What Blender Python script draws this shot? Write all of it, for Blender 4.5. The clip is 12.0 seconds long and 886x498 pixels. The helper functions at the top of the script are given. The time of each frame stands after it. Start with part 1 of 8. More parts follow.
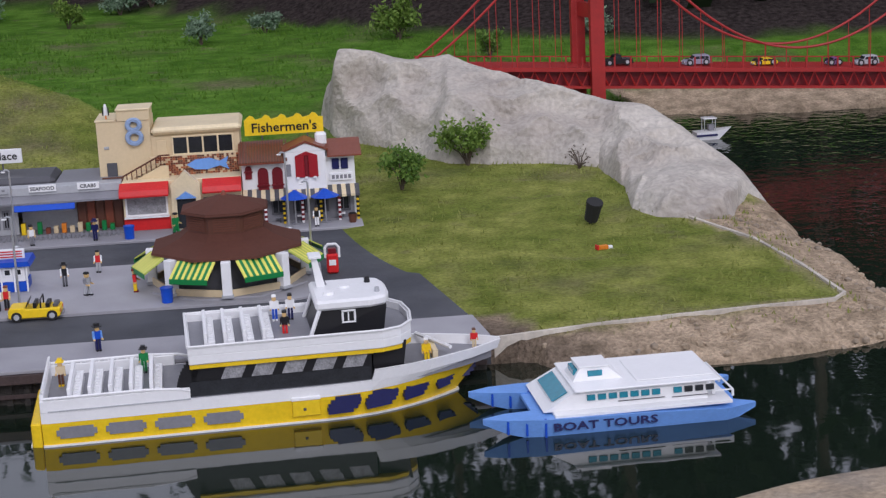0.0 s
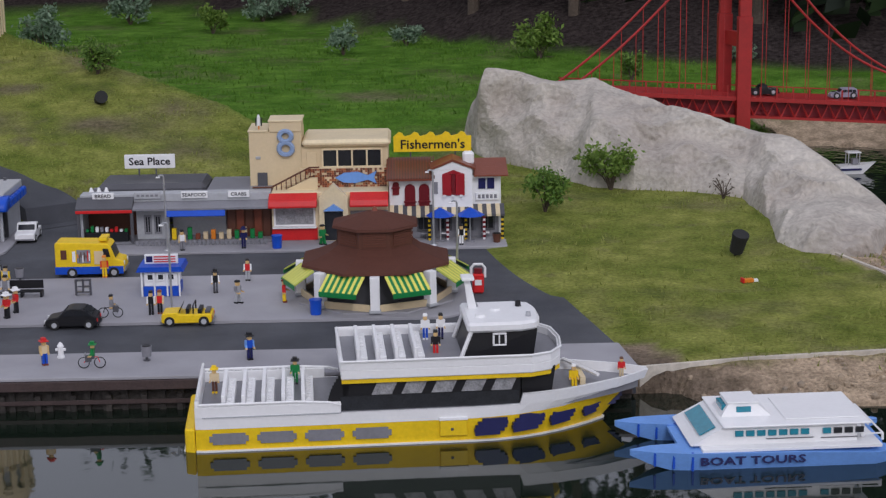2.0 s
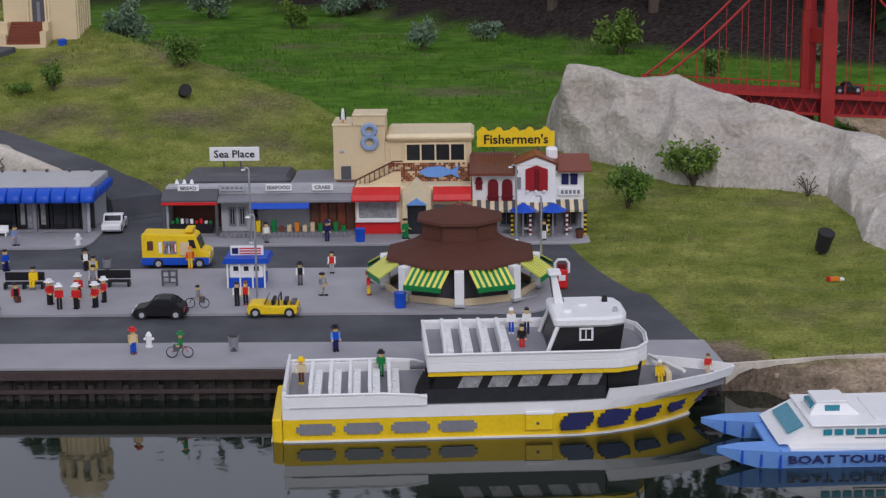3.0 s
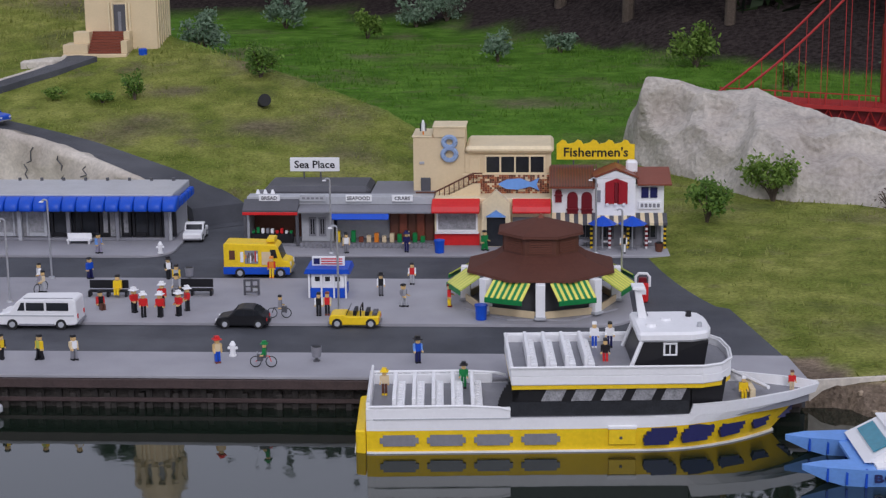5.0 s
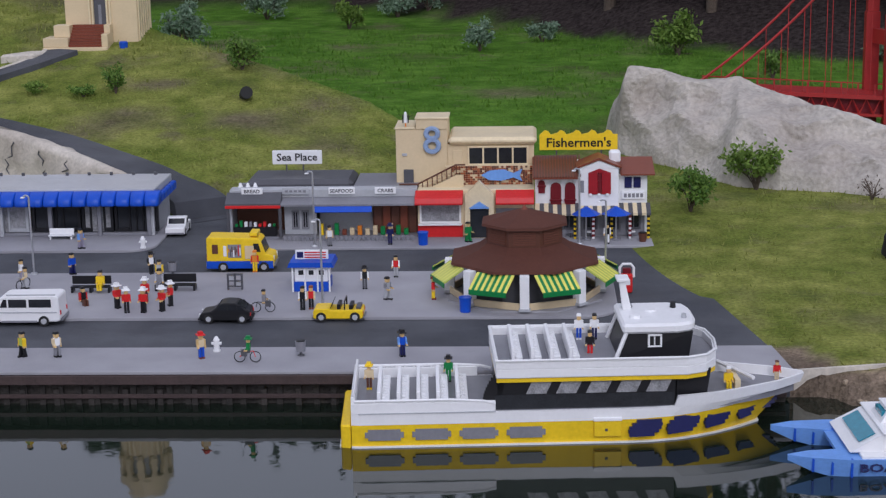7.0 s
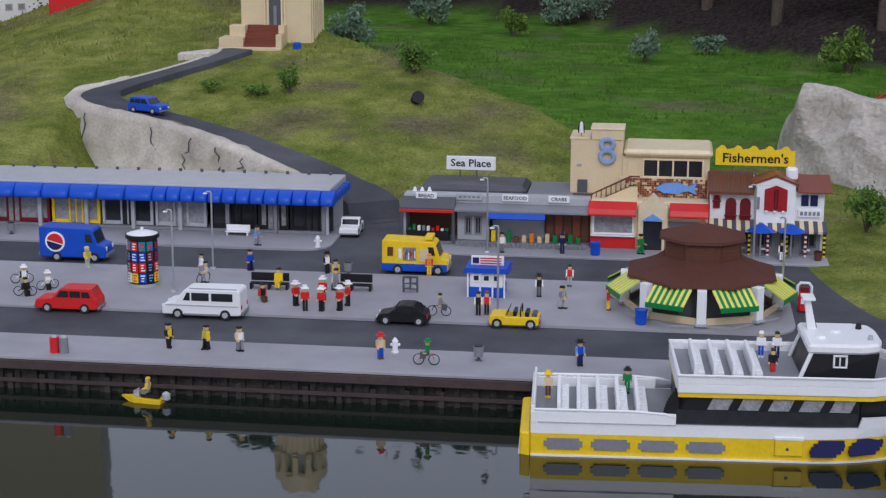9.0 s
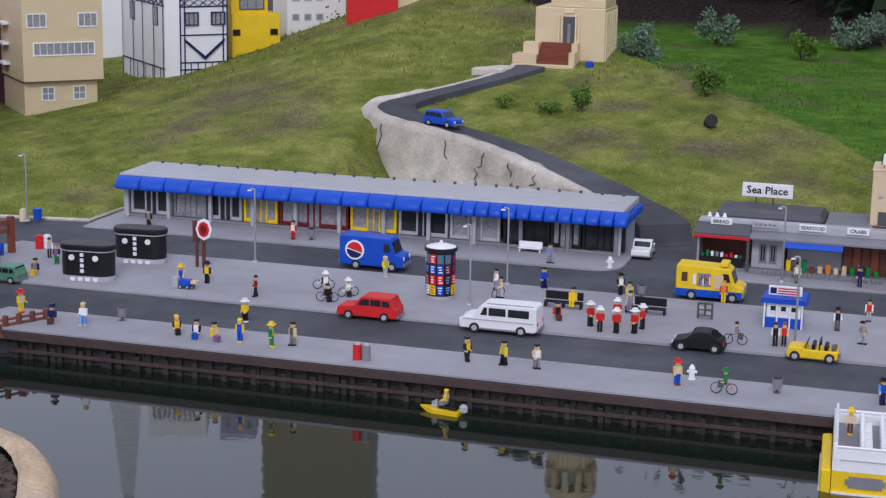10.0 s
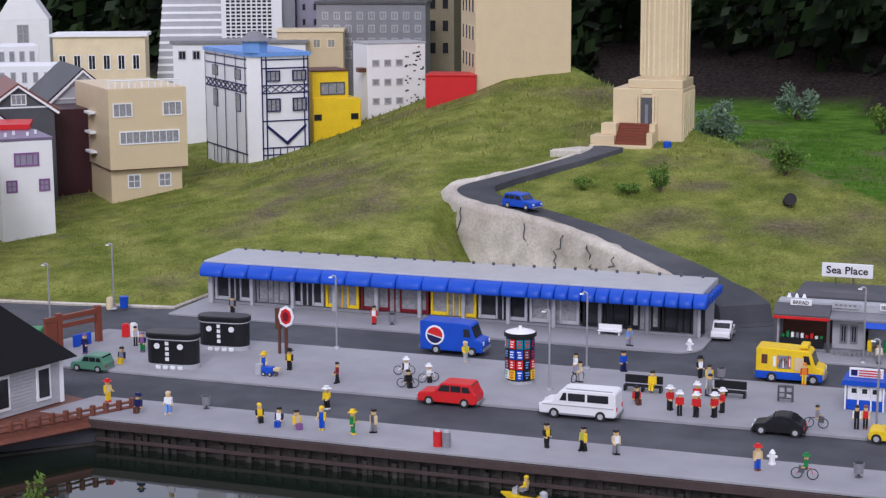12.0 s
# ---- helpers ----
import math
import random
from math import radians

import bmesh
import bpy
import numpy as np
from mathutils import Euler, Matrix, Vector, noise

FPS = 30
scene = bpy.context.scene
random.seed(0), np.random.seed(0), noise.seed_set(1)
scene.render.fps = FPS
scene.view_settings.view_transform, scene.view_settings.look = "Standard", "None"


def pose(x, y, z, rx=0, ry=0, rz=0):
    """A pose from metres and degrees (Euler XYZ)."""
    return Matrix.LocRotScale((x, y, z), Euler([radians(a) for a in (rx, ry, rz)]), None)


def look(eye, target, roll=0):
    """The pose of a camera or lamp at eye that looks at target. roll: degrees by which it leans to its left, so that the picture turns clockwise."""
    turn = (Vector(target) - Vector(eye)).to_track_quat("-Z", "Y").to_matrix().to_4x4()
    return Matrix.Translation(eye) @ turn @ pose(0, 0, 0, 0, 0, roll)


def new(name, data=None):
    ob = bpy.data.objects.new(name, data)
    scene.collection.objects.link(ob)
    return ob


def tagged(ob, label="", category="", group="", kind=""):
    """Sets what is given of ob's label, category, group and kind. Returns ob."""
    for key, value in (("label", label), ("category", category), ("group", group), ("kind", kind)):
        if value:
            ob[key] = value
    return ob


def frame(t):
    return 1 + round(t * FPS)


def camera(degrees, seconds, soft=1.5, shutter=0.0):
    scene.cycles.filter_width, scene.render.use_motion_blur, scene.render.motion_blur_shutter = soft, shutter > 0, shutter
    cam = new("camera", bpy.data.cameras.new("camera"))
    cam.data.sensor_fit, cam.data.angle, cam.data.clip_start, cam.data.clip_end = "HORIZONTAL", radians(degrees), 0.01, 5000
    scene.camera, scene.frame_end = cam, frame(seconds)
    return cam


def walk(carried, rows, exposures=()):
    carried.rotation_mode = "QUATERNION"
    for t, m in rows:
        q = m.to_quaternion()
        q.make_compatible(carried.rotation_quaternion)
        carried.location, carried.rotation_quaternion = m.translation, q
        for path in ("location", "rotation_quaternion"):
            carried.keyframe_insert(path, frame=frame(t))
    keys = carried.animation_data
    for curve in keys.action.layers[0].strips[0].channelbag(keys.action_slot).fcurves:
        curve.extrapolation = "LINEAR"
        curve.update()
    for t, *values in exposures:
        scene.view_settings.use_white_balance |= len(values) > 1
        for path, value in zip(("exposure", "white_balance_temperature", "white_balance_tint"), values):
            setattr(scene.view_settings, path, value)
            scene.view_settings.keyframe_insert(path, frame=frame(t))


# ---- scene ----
cam = camera(29.29, 12.0, soft=1.3, shutter=0.0)
PATH = [  # seconds, place, heading, tilt, lean
    (0.0, 0.213, 0.032, 1.436, 5.03, -13.51, -2.72),
    (0.5, 0.201, 0.000, 1.458, 6.71, -13.11, -2.44),
    (1.0, 0.192, 0.016, 1.455, 5.31, -13.32, -2.34),
    (1.5, 0.151, 0.015, 1.463, 2.54, -13.08, -1.71),
    (2.0, 0.101, 0.004, 1.487, 1.08, -13.02, -0.84),
    (2.5, 0.051, -0.007, 1.485, -0.68, -12.70, -0.72),
    (3.0, 0.052, -0.006, 1.481, -1.35, -13.09, -0.74),
    (3.5, 0.048, -0.011, 1.509, -1.54, -12.72, -0.13),
    (5.3, -0.005, -0.020, 1.494, -3.76, -12.79, -0.69),
    (5.5, -0.003, -0.014, 1.496, -3.75, -13.08, -0.66),
    (6.0, -0.003, -0.002, 1.494, -3.50, -13.19, -0.97),
    (6.5, 0.000, 0.000, 1.500, -2.99, -13.25, -1.14),
    (8.5, -0.059, -0.036, 1.514, -4.74, -12.71, 0.40),
    (9.0, -0.134, -0.041, 1.516, -7.82, -12.89, 0.16),
    (9.5, -0.198, -0.064, 1.533, -12.72, -12.64, 0.39),
    (10.0, -0.262, -0.097, 1.548, -16.75, -12.54, 1.05),
    (10.5, -0.313, -0.137, 1.560, -20.96, -12.46, 0.95),
    (11.0, -0.309, -0.155, 1.573, -22.72, -12.23, 0.53),
    (11.5, -0.284, -0.148, 1.578, -22.11, -11.94, 0.40),
    (12.0, -0.229, -0.138, 1.605, -19.66, -10.08, -0.22),
]
walk(cam, [(t, pose(x, y, z, 0, 0, -h) @ pose(0, 0, 0, 90 + p, 0, 0) @ pose(0, 0, 0, 0, 0, l)) for t, x, y, z, h, p, l in PATH],
     [(0.0, -0.12, 5950, 18), (2.5, -0.37, 6050, 16), (6.0, -0.25, 5850, 18), (9.0, -0.27, 5750, 15), (10.7, 0.03, 5800, 20), (12.0, 0.04, 5850, 20)])

# ---- world, sun ----
world = bpy.data.worlds.new("world")
scene.world = world
world.use_nodes = True
wn = world.node_tree
sky = wn.nodes.new("ShaderNodeTexSky")
sky.sky_type, sky.sun_disc = "NISHITA", False
sky.sun_elevation, sky.sun_rotation = radians(37), radians(169)
sky.air_density, sky.dust_density, sky.ozone_density = 1.0, 5.0, 2.5
bg = wn.nodes["Background"]
cloud = wn.nodes.new("ShaderNodeMix")  # thin even cloud over the sky
cloud.data_type = "RGBA"
cloud.inputs[0].default_value = 0.85
cloud.inputs[7].default_value = (6.3, 6.35, 6.7, 1)
wn.links.new(sky.outputs[0], cloud.inputs[6])
wn.links.new(cloud.outputs[2], bg.inputs[0])
bg.inputs[1].default_value = 0.14
sun_lamp = bpy.data.lights.new("sun", "SUN")
sun_lamp.energy, sun_lamp.angle, sun_lamp.color = 1.0, radians(14), (1.0, 0.98, 0.96)
sun = new("sun", sun_lamp)
sun.matrix_world = look((2.5, -7.5, 10.0), (0, 5.5, 0))


# ---- materials ----
def mat(name, col, rough=0.5, var=0.12, scale=30.0, bump=0.1, fine=220.0, metal=0.0, spec=0.5, jitter=0.0, second=None, patch=2.5):
    """Base colour with broad and fine variation, bump, and an optional second tone in patches."""
    m = bpy.data.materials.new(name)
    m.use_nodes = True
    t = m.node_tree
    n, l = t.nodes, t.links
    b = n["Principled BSDF"]
    b.inputs["Roughness"].default_value, b.inputs["Metallic"].default_value = rough, metal
    b.inputs["Specular IOR Level"].default_value = spec
    co = n.new("ShaderNodeTexCoord")
    big, small = n.new("ShaderNodeTexNoise"), n.new("ShaderNodeTexNoise")
    big.inputs["Scale"].default_value, small.inputs["Scale"].default_value = scale, fine
    big.inputs["Detail"].default_value, small.inputs["Detail"].default_value = 5, 3
    for q in (big, small):
        l.new(co.outputs["Object"], q.inputs["Vector"])
    base = None
    if second:
        pn = n.new("ShaderNodeTexNoise")
        pn.inputs["Scale"].default_value, pn.inputs["Detail"].default_value = patch, 6
        l.new(co.outputs["Object"], pn.inputs["Vector"])
        rp = n.new("ShaderNodeValToRGB")
        rp.color_ramp.elements[0].position, rp.color_ramp.elements[1].position = 0.4, 0.62
        rp.color_ramp.elements[0].color, rp.color_ramp.elements[1].color = (*col, 1), (*second, 1)
        l.new(pn.outputs[0], rp.inputs[0])
        base = rp.outputs[0]
    mx = n.new("ShaderNodeMix")
    mx.data_type, mx.blend_type = "RGBA", "MULTIPLY"
    mx.inputs[0].default_value = 1.0
    if base:
        l.new(base, mx.inputs[6])
    else:
        mx.inputs[6].default_value = (*col, 1)
    sm = n.new("ShaderNodeMath")
    sm.operation = "ADD"
    l.new(big.outputs[0], sm.inputs[0]), l.new(small.outputs[0], sm.inputs[1])
    mr = n.new("ShaderNodeMapRange")
    mr.inputs[1].default_value, mr.inputs[2].default_value = 0.6, 1.4
    mr.inputs[3].default_value, mr.inputs[4].default_value = 1 - var * 1.6, 1 + var * 1.6
    l.new(sm.outputs[0], mr.inputs[0])
    last = mr.outputs[0]
    if jitter:
        oi = n.new("ShaderNodeObjectInfo")
        jr = n.new("ShaderNodeMapRange")
        jr.inputs[3].default_value, jr.inputs[4].default_value = 1 - jitter, 1 + jitter
        l.new(oi.outputs["Random"], jr.inputs[0])
        jm = n.new("ShaderNodeMath")
        jm.operation = "MULTIPLY"
        l.new(last, jm.inputs[0]), l.new(jr.outputs[0], jm.inputs[1])
        last = jm.outputs[0]
    cb = n.new("ShaderNodeCombineColor")
    for k in range(3):
        l.new(last, cb.inputs[k])
    l.new(cb.outputs[0], mx.inputs[7])
    l.new(mx.outputs[2], b.inputs["Base Color"])
    if bump:
        bp = n.new("ShaderNodeBump")
        bp.inputs["Strength"].default_value, bp.inputs["Distance"].default_value = bump, 0.01
        l.new(sm.outputs[0], bp.inputs["Height"])
        l.new(bp.outputs[0], b.inputs["Normal"])
    return m


def plastic(name, col, rough=0.38, var=0.07):
    """Brick-built plastic: near-plain colour with the faint course lines of small bricks."""
    m = mat(name, col, rough, var, 12.0, 0.03, 90.0, spec=0.32, jitter=0.04)
    t = m.node_tree
    n, l = t.nodes, t.links
    br = n.new("ShaderNodeTexBrick")
    br.inputs["Scale"].default_value = 1.0
    br.inputs["Brick Width"].default_value, br.inputs["Row Height"].default_value = 0.032, 0.0096
    br.inputs["Mortar Size"].default_value = 0.0005
    co = n.new("ShaderNodeTexCoord")
    mp = n.new("ShaderNodeSeparateXYZ")
    cb = n.new("ShaderNodeCombineXYZ")
    ad = n.new("ShaderNodeMath")
    l.new(co.outputs["Object"], mp.inputs[0])
    l.new(mp.outputs[0], ad.inputs[0]), l.new(mp.outputs[1], ad.inputs[1])
    l.new(ad.outputs[0], cb.inputs[0]), l.new(mp.outputs[2], cb.inputs[1])
    l.new(cb.outputs[0], br.inputs["Vector"])
    bp = n.new("ShaderNodeBump")
    bp.inputs["Strength"].default_value, bp.inputs["Distance"].default_value = 0.25, 0.002
    bp.invert = True
    l.new(br.outputs["Fac"], bp.inputs["Height"])
    l.new(bp.outputs[0], n["Principled BSDF"].inputs["Normal"])
    return m


WHITE = plastic("white_plastic", (0.82, 0.82, 0.82), 0.38, 0.025)
LIGHTGREY = plastic("light_grey_plastic", (0.42, 0.43, 0.45))
GREY = plastic("grey_plastic", (0.22, 0.22, 0.24))
DARKGREY = plastic("dark_grey_plastic", (0.09, 0.09, 0.10))
BLACK = plastic("black_plastic", (0.012, 0.012, 0.014))
TAN = plastic("tan_plastic", (0.66, 0.53, 0.33), 0.42, 0.035)
CREAM = plastic("cream_plastic", (0.74, 0.62, 0.40))
YELLOW = plastic("yellow_plastic", (0.82, 0.56, 0.01))
RED = plastic("red_plastic", (0.60, 0.02, 0.02))
DARKRED = plastic("dark_red_plastic", (0.16, 0.010, 0.016))
MAROON = plastic("maroon_plastic", (0.045, 0.012, 0.016))
BLUE = plastic("blue_plastic", (0.010, 0.075, 0.50))
NAVY = plastic("navy_plastic", (0.012, 0.014, 0.085))
SKYBLUE = plastic("medium_blue_plastic", (0.16, 0.33, 0.72))
GREEN = plastic("green_plastic", (0.01, 0.20, 0.05))
LIME = plastic("lime_plastic", (0.44, 0.50, 0.09))
LEMON = plastic("lemon_plastic", (0.72, 0.68, 0.12))
BROWN = plastic("brown_plastic", (0.115, 0.045, 0.028))
ROOFBROWN = plastic("matte_brown_tiles", (0.095, 0.036, 0.024), 0.8)
ROOFBROWN.node_tree.nodes["Principled BSDF"].inputs["Specular IOR Level"].default_value = 0.2
ROOFBLACK = plastic("matte_black_roof", (0.010, 0.010, 0.011), 0.9)
ROOFBLACK.node_tree.nodes["Principled BSDF"].inputs["Specular IOR Level"].default_value = 0.2
RUST = plastic("reddish_brown_plastic", (0.20, 0.055, 0.03))
ORANGE = plastic("orange_plastic", (0.70, 0.22, 0.02))
PURPLE = plastic("purple_plastic", (0.23, 0.10, 0.26))
LAVENDER = plastic("lavender_grey_plastic", (0.30, 0.28, 0.36))
PALEBLUE = plastic("pale_blue_plastic", (0.27, 0.37, 0.56))
TERRACOTTA = plastic("terracotta_plastic", (0.36, 0.12, 0.05))
LOUVREBROWN = plastic("warm_brown_plastic", (0.14, 0.052, 0.032), 0.7)
MAUVE = plastic("dull_mauve_plastic", (0.17, 0.13, 0.21))
DEEPRED = plastic("deep_red_plastic", (0.32, 0.012, 0.02))
PALEGREEN = plastic("pale_green_plastic", (0.10, 0.26, 0.17))
TEAL = mat("teal_glass", (0.02, 0.22, 0.30), 0.08, 0.15, 40, 0.02)
SKIN = plastic("yellow_tan_plastic", (0.62, 0.42, 0.18))
BRIDGERED = mat("bridge_red_paint", (0.34, 0.014, 0.012), 0.5, 0.15, 14, 0.08)
GLASS = mat("dark_window_glass", (0.02, 0.022, 0.026), 0.12, 0.25, 25, 0.02)
SMOKE = mat("grey_window_glass", (0.28, 0.28, 0.29), 0.2, 0.3, 60, 0.05)
TYRE = mat("tyre_rubber", (0.015, 0.015, 0.015), 0.8, 0.1, 80, 0.1)
METAL = mat("galvanised_metal", (0.50, 0.51, 0.53), 0.35, 0.08, 60, 0.03, metal=0.7)
ASPHALT = mat("dark_asphalt", (0.050, 0.053, 0.063), 0.85, 0.22, 9, 0.35, 400, second=(0.083, 0.086, 0.097), patch=1.7)
PAVING = mat("grey_concrete_paving", (0.285, 0.28, 0.30), 0.8, 0.10, 7, 0.2, 350, second=(0.34, 0.335, 0.355), patch=1.2)
CONCRETE = mat("pale_concrete", (0.58, 0.53, 0.45), 0.85, 0.16, 9, 0.25, 70, second=(0.45, 0.40, 0.335), patch=5)
RIMSTONE = mat("tan_rim_stone", (0.54, 0.40, 0.25), 0.9, 0.2, 8, 0.6, 60, second=(0.60, 0.50, 0.38), patch=2.2)
OLIVETAN = plastic("olive_tan_plastic", (0.24, 0.20, 0.13))
QUAYWALL = mat("dark_timber_wall", (0.026, 0.022, 0.019), 0.8, 0.3, 22, 0.4, 120, second=(0.045, 0.038, 0.032), patch=9)
QUAYCAP = mat("dark_red_brown_cap", (0.055, 0.035, 0.032), 0.6, 0.2, 20, 0.2, 150)
ROCK = mat("pale_cast_rock", (0.50, 0.46, 0.40), 0.9, 0.2, 6, 0.9, 45, second=(0.38, 0.34, 0.295), patch=3)
SANDROCK = mat("sandy_rock", (0.40, 0.31, 0.21), 0.9, 0.25, 9, 1.0, 60, second=(0.27, 0.22, 0.165), patch=6)
MULCH = mat("bark_mulch", (0.10, 0.07, 0.055), 0.95, 0.4, 26, 1.0, 130, second=(0.055, 0.04, 0.032), patch=14)
DECKWOOD = mat("red_brown_deck", (0.17, 0.055, 0.032), 0.6, 0.2, 18, 0.2, 140, jitter=0.12)
BARK = mat("tree_bark", (0.10, 0.075, 0.055), 0.9, 0.3, 40, 0.6, 200)


def leaf_mat(name, a, b):
    m = bpy.data.materials.new(name)
    m.use_nodes = True
    n, l = m.node_tree.nodes, m.node_tree.links
    g = n.new("ShaderNodeNewGeometry")
    r = n.new("ShaderNodeValToRGB")
    r.color_ramp.elements[0].color, r.color_ramp.elements[1].color = (*a, 1), (*b, 1)
    l.new(g.outputs["Random Per Island"], r.inputs[0])
    p = n["Principled BSDF"]
    p.inputs["Roughness"].default_value = 0.6
    p.inputs["Specular IOR Level"].default_value = 0.25
    l.new(r.outputs[0], p.inputs["Base Color"])
    tr = n.new("ShaderNodeBsdfTranslucent")
    l.new(r.outputs[0], tr.inputs[0])
    ms = n.new("ShaderNodeMixShader")
    ms.inputs[0].default_value = 0.3
    l.new(p.outputs[0], ms.inputs[1]), l.new(tr.outputs[0], ms.inputs[2])
    l.new(ms.outputs[0], n["Material Output"].inputs[0])
    return m


LEAF = leaf_mat("bright_leaves", (0.09, 0.17, 0.025), (0.24, 0.35, 0.07))
LEAFDARK = leaf_mat("mid_green_leaves", (0.07, 0.15, 0.025), (0.20, 0.32, 0.06))
LEAFGREY = leaf_mat("grey_green_leaves", (0.14, 0.22, 0.14), (0.30, 0.40, 0.28))
WOODS = leaf_mat("dark_woods_leaves_and_backing", (0.006, 0.014, 0.006), (0.03, 0.055, 0.016))
CHIPS = leaf_mat("bark_chips", (0.045, 0.03, 0.024), (0.20, 0.14, 0.11))
BLADES_OLIVE = leaf_mat("olive_grass_blades", (0.18, 0.21, 0.042), (0.32, 0.34, 0.09))
BLADES_GREEN = leaf_mat("green_grass_blades", (0.08, 0.18, 0.018), (0.14, 0.27, 0.03))

# ground: grass of two tones by zone, bare soil patches, sandy margin, bark bank
GROUND = bpy.data.materials.new("grass_ground")
GROUND.use_nodes = True


def ground_nodes():
    n, l = GROUND.node_tree.nodes, GROUND.node_tree.links
    p = n["Principled BSDF"]
    p.inputs["Roughness"].default_value = 0.95
    p.inputs["Specular IOR Level"].default_value = 0.1
    co = n.new("ShaderNodeTexCoord")

    def nz(s, d=6):
        q = n.new("ShaderNodeTexNoise")
        q.inputs["Scale"].default_value, q.inputs["Detail"].default_value = s, d
        l.new(co.outputs["Object"], q.inputs["Vector"])
        return q.outputs[0]

    def ramp(v, p0, c0, p1, c1):
        r = n.new("ShaderNodeValToRGB")
        e = r.color_ramp.elements
        e[0].position, e[1].position, e[0].color, e[1].color = p0, p1, (*c0, 1), (*c1, 1)
        l.new(v, r.inputs[0])
        return r.outputs[0]

    def mix(f, a, b, mode="MIX"):
        q = n.new("ShaderNodeMix")
        q.data_type, q.blend_type = "RGBA", mode
        if isinstance(f, float):
            q.inputs[0].default_value = f
        else:
            l.new(f, q.inputs[0])
        l.new(a, q.inputs[6]), l.new(b, q.inputs[7])
        return q.outputs[2]

    def zone(name):
        q = n.new("ShaderNodeAttribute")
        q.attribute_name = name
        return q.outputs["Fac"]
    fine, mid, wide = nz(75), nz(9), nz(1.6)
    olive = ramp(mid, 0.32, (0.165, 0.198, 0.036), 0.68, (0.30, 0.325, 0.078))
    green = ramp(mid, 0.32, (0.075, 0.18, 0.016), 0.68, (0.14, 0.28, 0.034))
    bare = ramp(nz(30), 0.35, (0.13, 0.10, 0.07), 0.65, (0.22, 0.18, 0.12))
    sand = ramp(nz(14), 0.35, (0.34, 0.26, 0.175), 0.65, (0.60, 0.46, 0.32))
    bark = ramp(nz(28), 0.35, (0.024, 0.018, 0.017), 0.65, (0.072, 0.056, 0.051))
    c = mix(zone("lush"), olive, green)
    c = mix(ramp(wide, 0.54, (0, 0, 0), 0.72, (0.8, 0.8, 0.8)), c, bare)
    c = mix(1.0, c, ramp(nz(3.3, 8), 0.36, (0.72, 0.80, 0.62), 0.64, (1.22, 1.16, 1.25)), "MULTIPLY")
    c = mix(ramp(nz(5.5, 9), 0.60, (0, 0, 0), 0.74, (0.6, 0.6, 0.6)), c, bare)
    c = mix(zone("soil"), c, bare)
    c = mix(zone("sand"), c, sand)
    c = mix(zone("bark"), c, bark)
    c = mix(1.0, c, ramp(fine, 0.3, (0.7, 0.7, 0.7), 0.7, (1.25, 1.25, 1.25)), "MULTIPLY")
    l.new(c, p.inputs["Base Color"])
    bp = n.new("ShaderNodeBump")
    bp.inputs["Strength"].default_value, bp.inputs["Distance"].default_value = 1.0, 0.03
    l.new(fine, bp.inputs["Height"])
    l.new(bp.outputs[0], p.inputs["Normal"])


ground_nodes()

WATER = bpy.data.materials.new("still_green_water")
WATER.use_nodes = True


def water_nodes():
    n, l = WATER.node_tree.nodes, WATER.node_tree.links
    p = n["Principled BSDF"]
    p.inputs["Base Color"].default_value = (0.009, 0.015, 0.010, 1)
    p.inputs["Roughness"].default_value, p.inputs["IOR"].default_value = 0.03, 1.75
    co = n.new("ShaderNodeTexCoord")
    q = n.new("ShaderNodeTexNoise")
    q.inputs["Scale"].default_value, q.inputs["Detail"].default_value = 5.0, 3
    l.new(co.outputs["Object"], q.inputs["Vector"])
    bp = n.new("ShaderNodeBump")
    sx = n.new("ShaderNodeSeparateXYZ")
    l.new(co.outputs["Object"], sx.inputs[0])
    mr = n.new("ShaderNodeMapRange")
    mr.inputs[1].default_value, mr.inputs[2].default_value, mr.inputs[3].default_value, mr.inputs[4].default_value = 1.7, 2.6, 0.012, 0.42
    l.new(sx.outputs[0], mr.inputs[0]), l.new(mr.outputs[0], bp.inputs["Strength"])
    bp.inputs["Distance"].default_value = 0.012
    q2 = n.new("ShaderNodeTexNoise")
    q2.inputs["Scale"].default_value, q2.inputs["Detail"].default_value = 16.0, 2
    l.new(co.outputs["Object"], q2.inputs["Vector"])
    ad = n.new("ShaderNodeMath")
    l.new(q.outputs[0], ad.inputs[0]), l.new(q2.outputs[0], ad.inputs[1])
    l.new(ad.outputs[0], bp.inputs["Height"]), l.new(bp.outputs[0], p.inputs["Normal"])


water_nodes()


# ---- building helpers ----
def part(name, bm, material, parent=None, label="", bevel=0.0, smooth=False):
    """One mesh object under a thing or under a part."""
    if bevel:
        bmesh.ops.bevel(bm, geom=bm.edges[:], offset=bevel, segments=1, affect="EDGES", clamp_overlap=True)
    me = bpy.data.meshes.new(name)
    bm.to_mesh(me)
    bm.free()
    for m in material if isinstance(material, (list, tuple)) else (material,):
        me.materials.append(m)
    if smooth:
        me.polygons.foreach_set("use_smooth", [True] * len(me.polygons))
    ob = new(name, me)
    if parent:
        ob.parent = parent
    if label:
        ob["label"] = label
    return ob


def thing(name, label, category, m=None, group="", kind=""):
    ob = new(name)
    ob.empty_display_size = 0.02
    ob.matrix_basis = m or Matrix()
    return tagged(ob, label, category, group, kind)


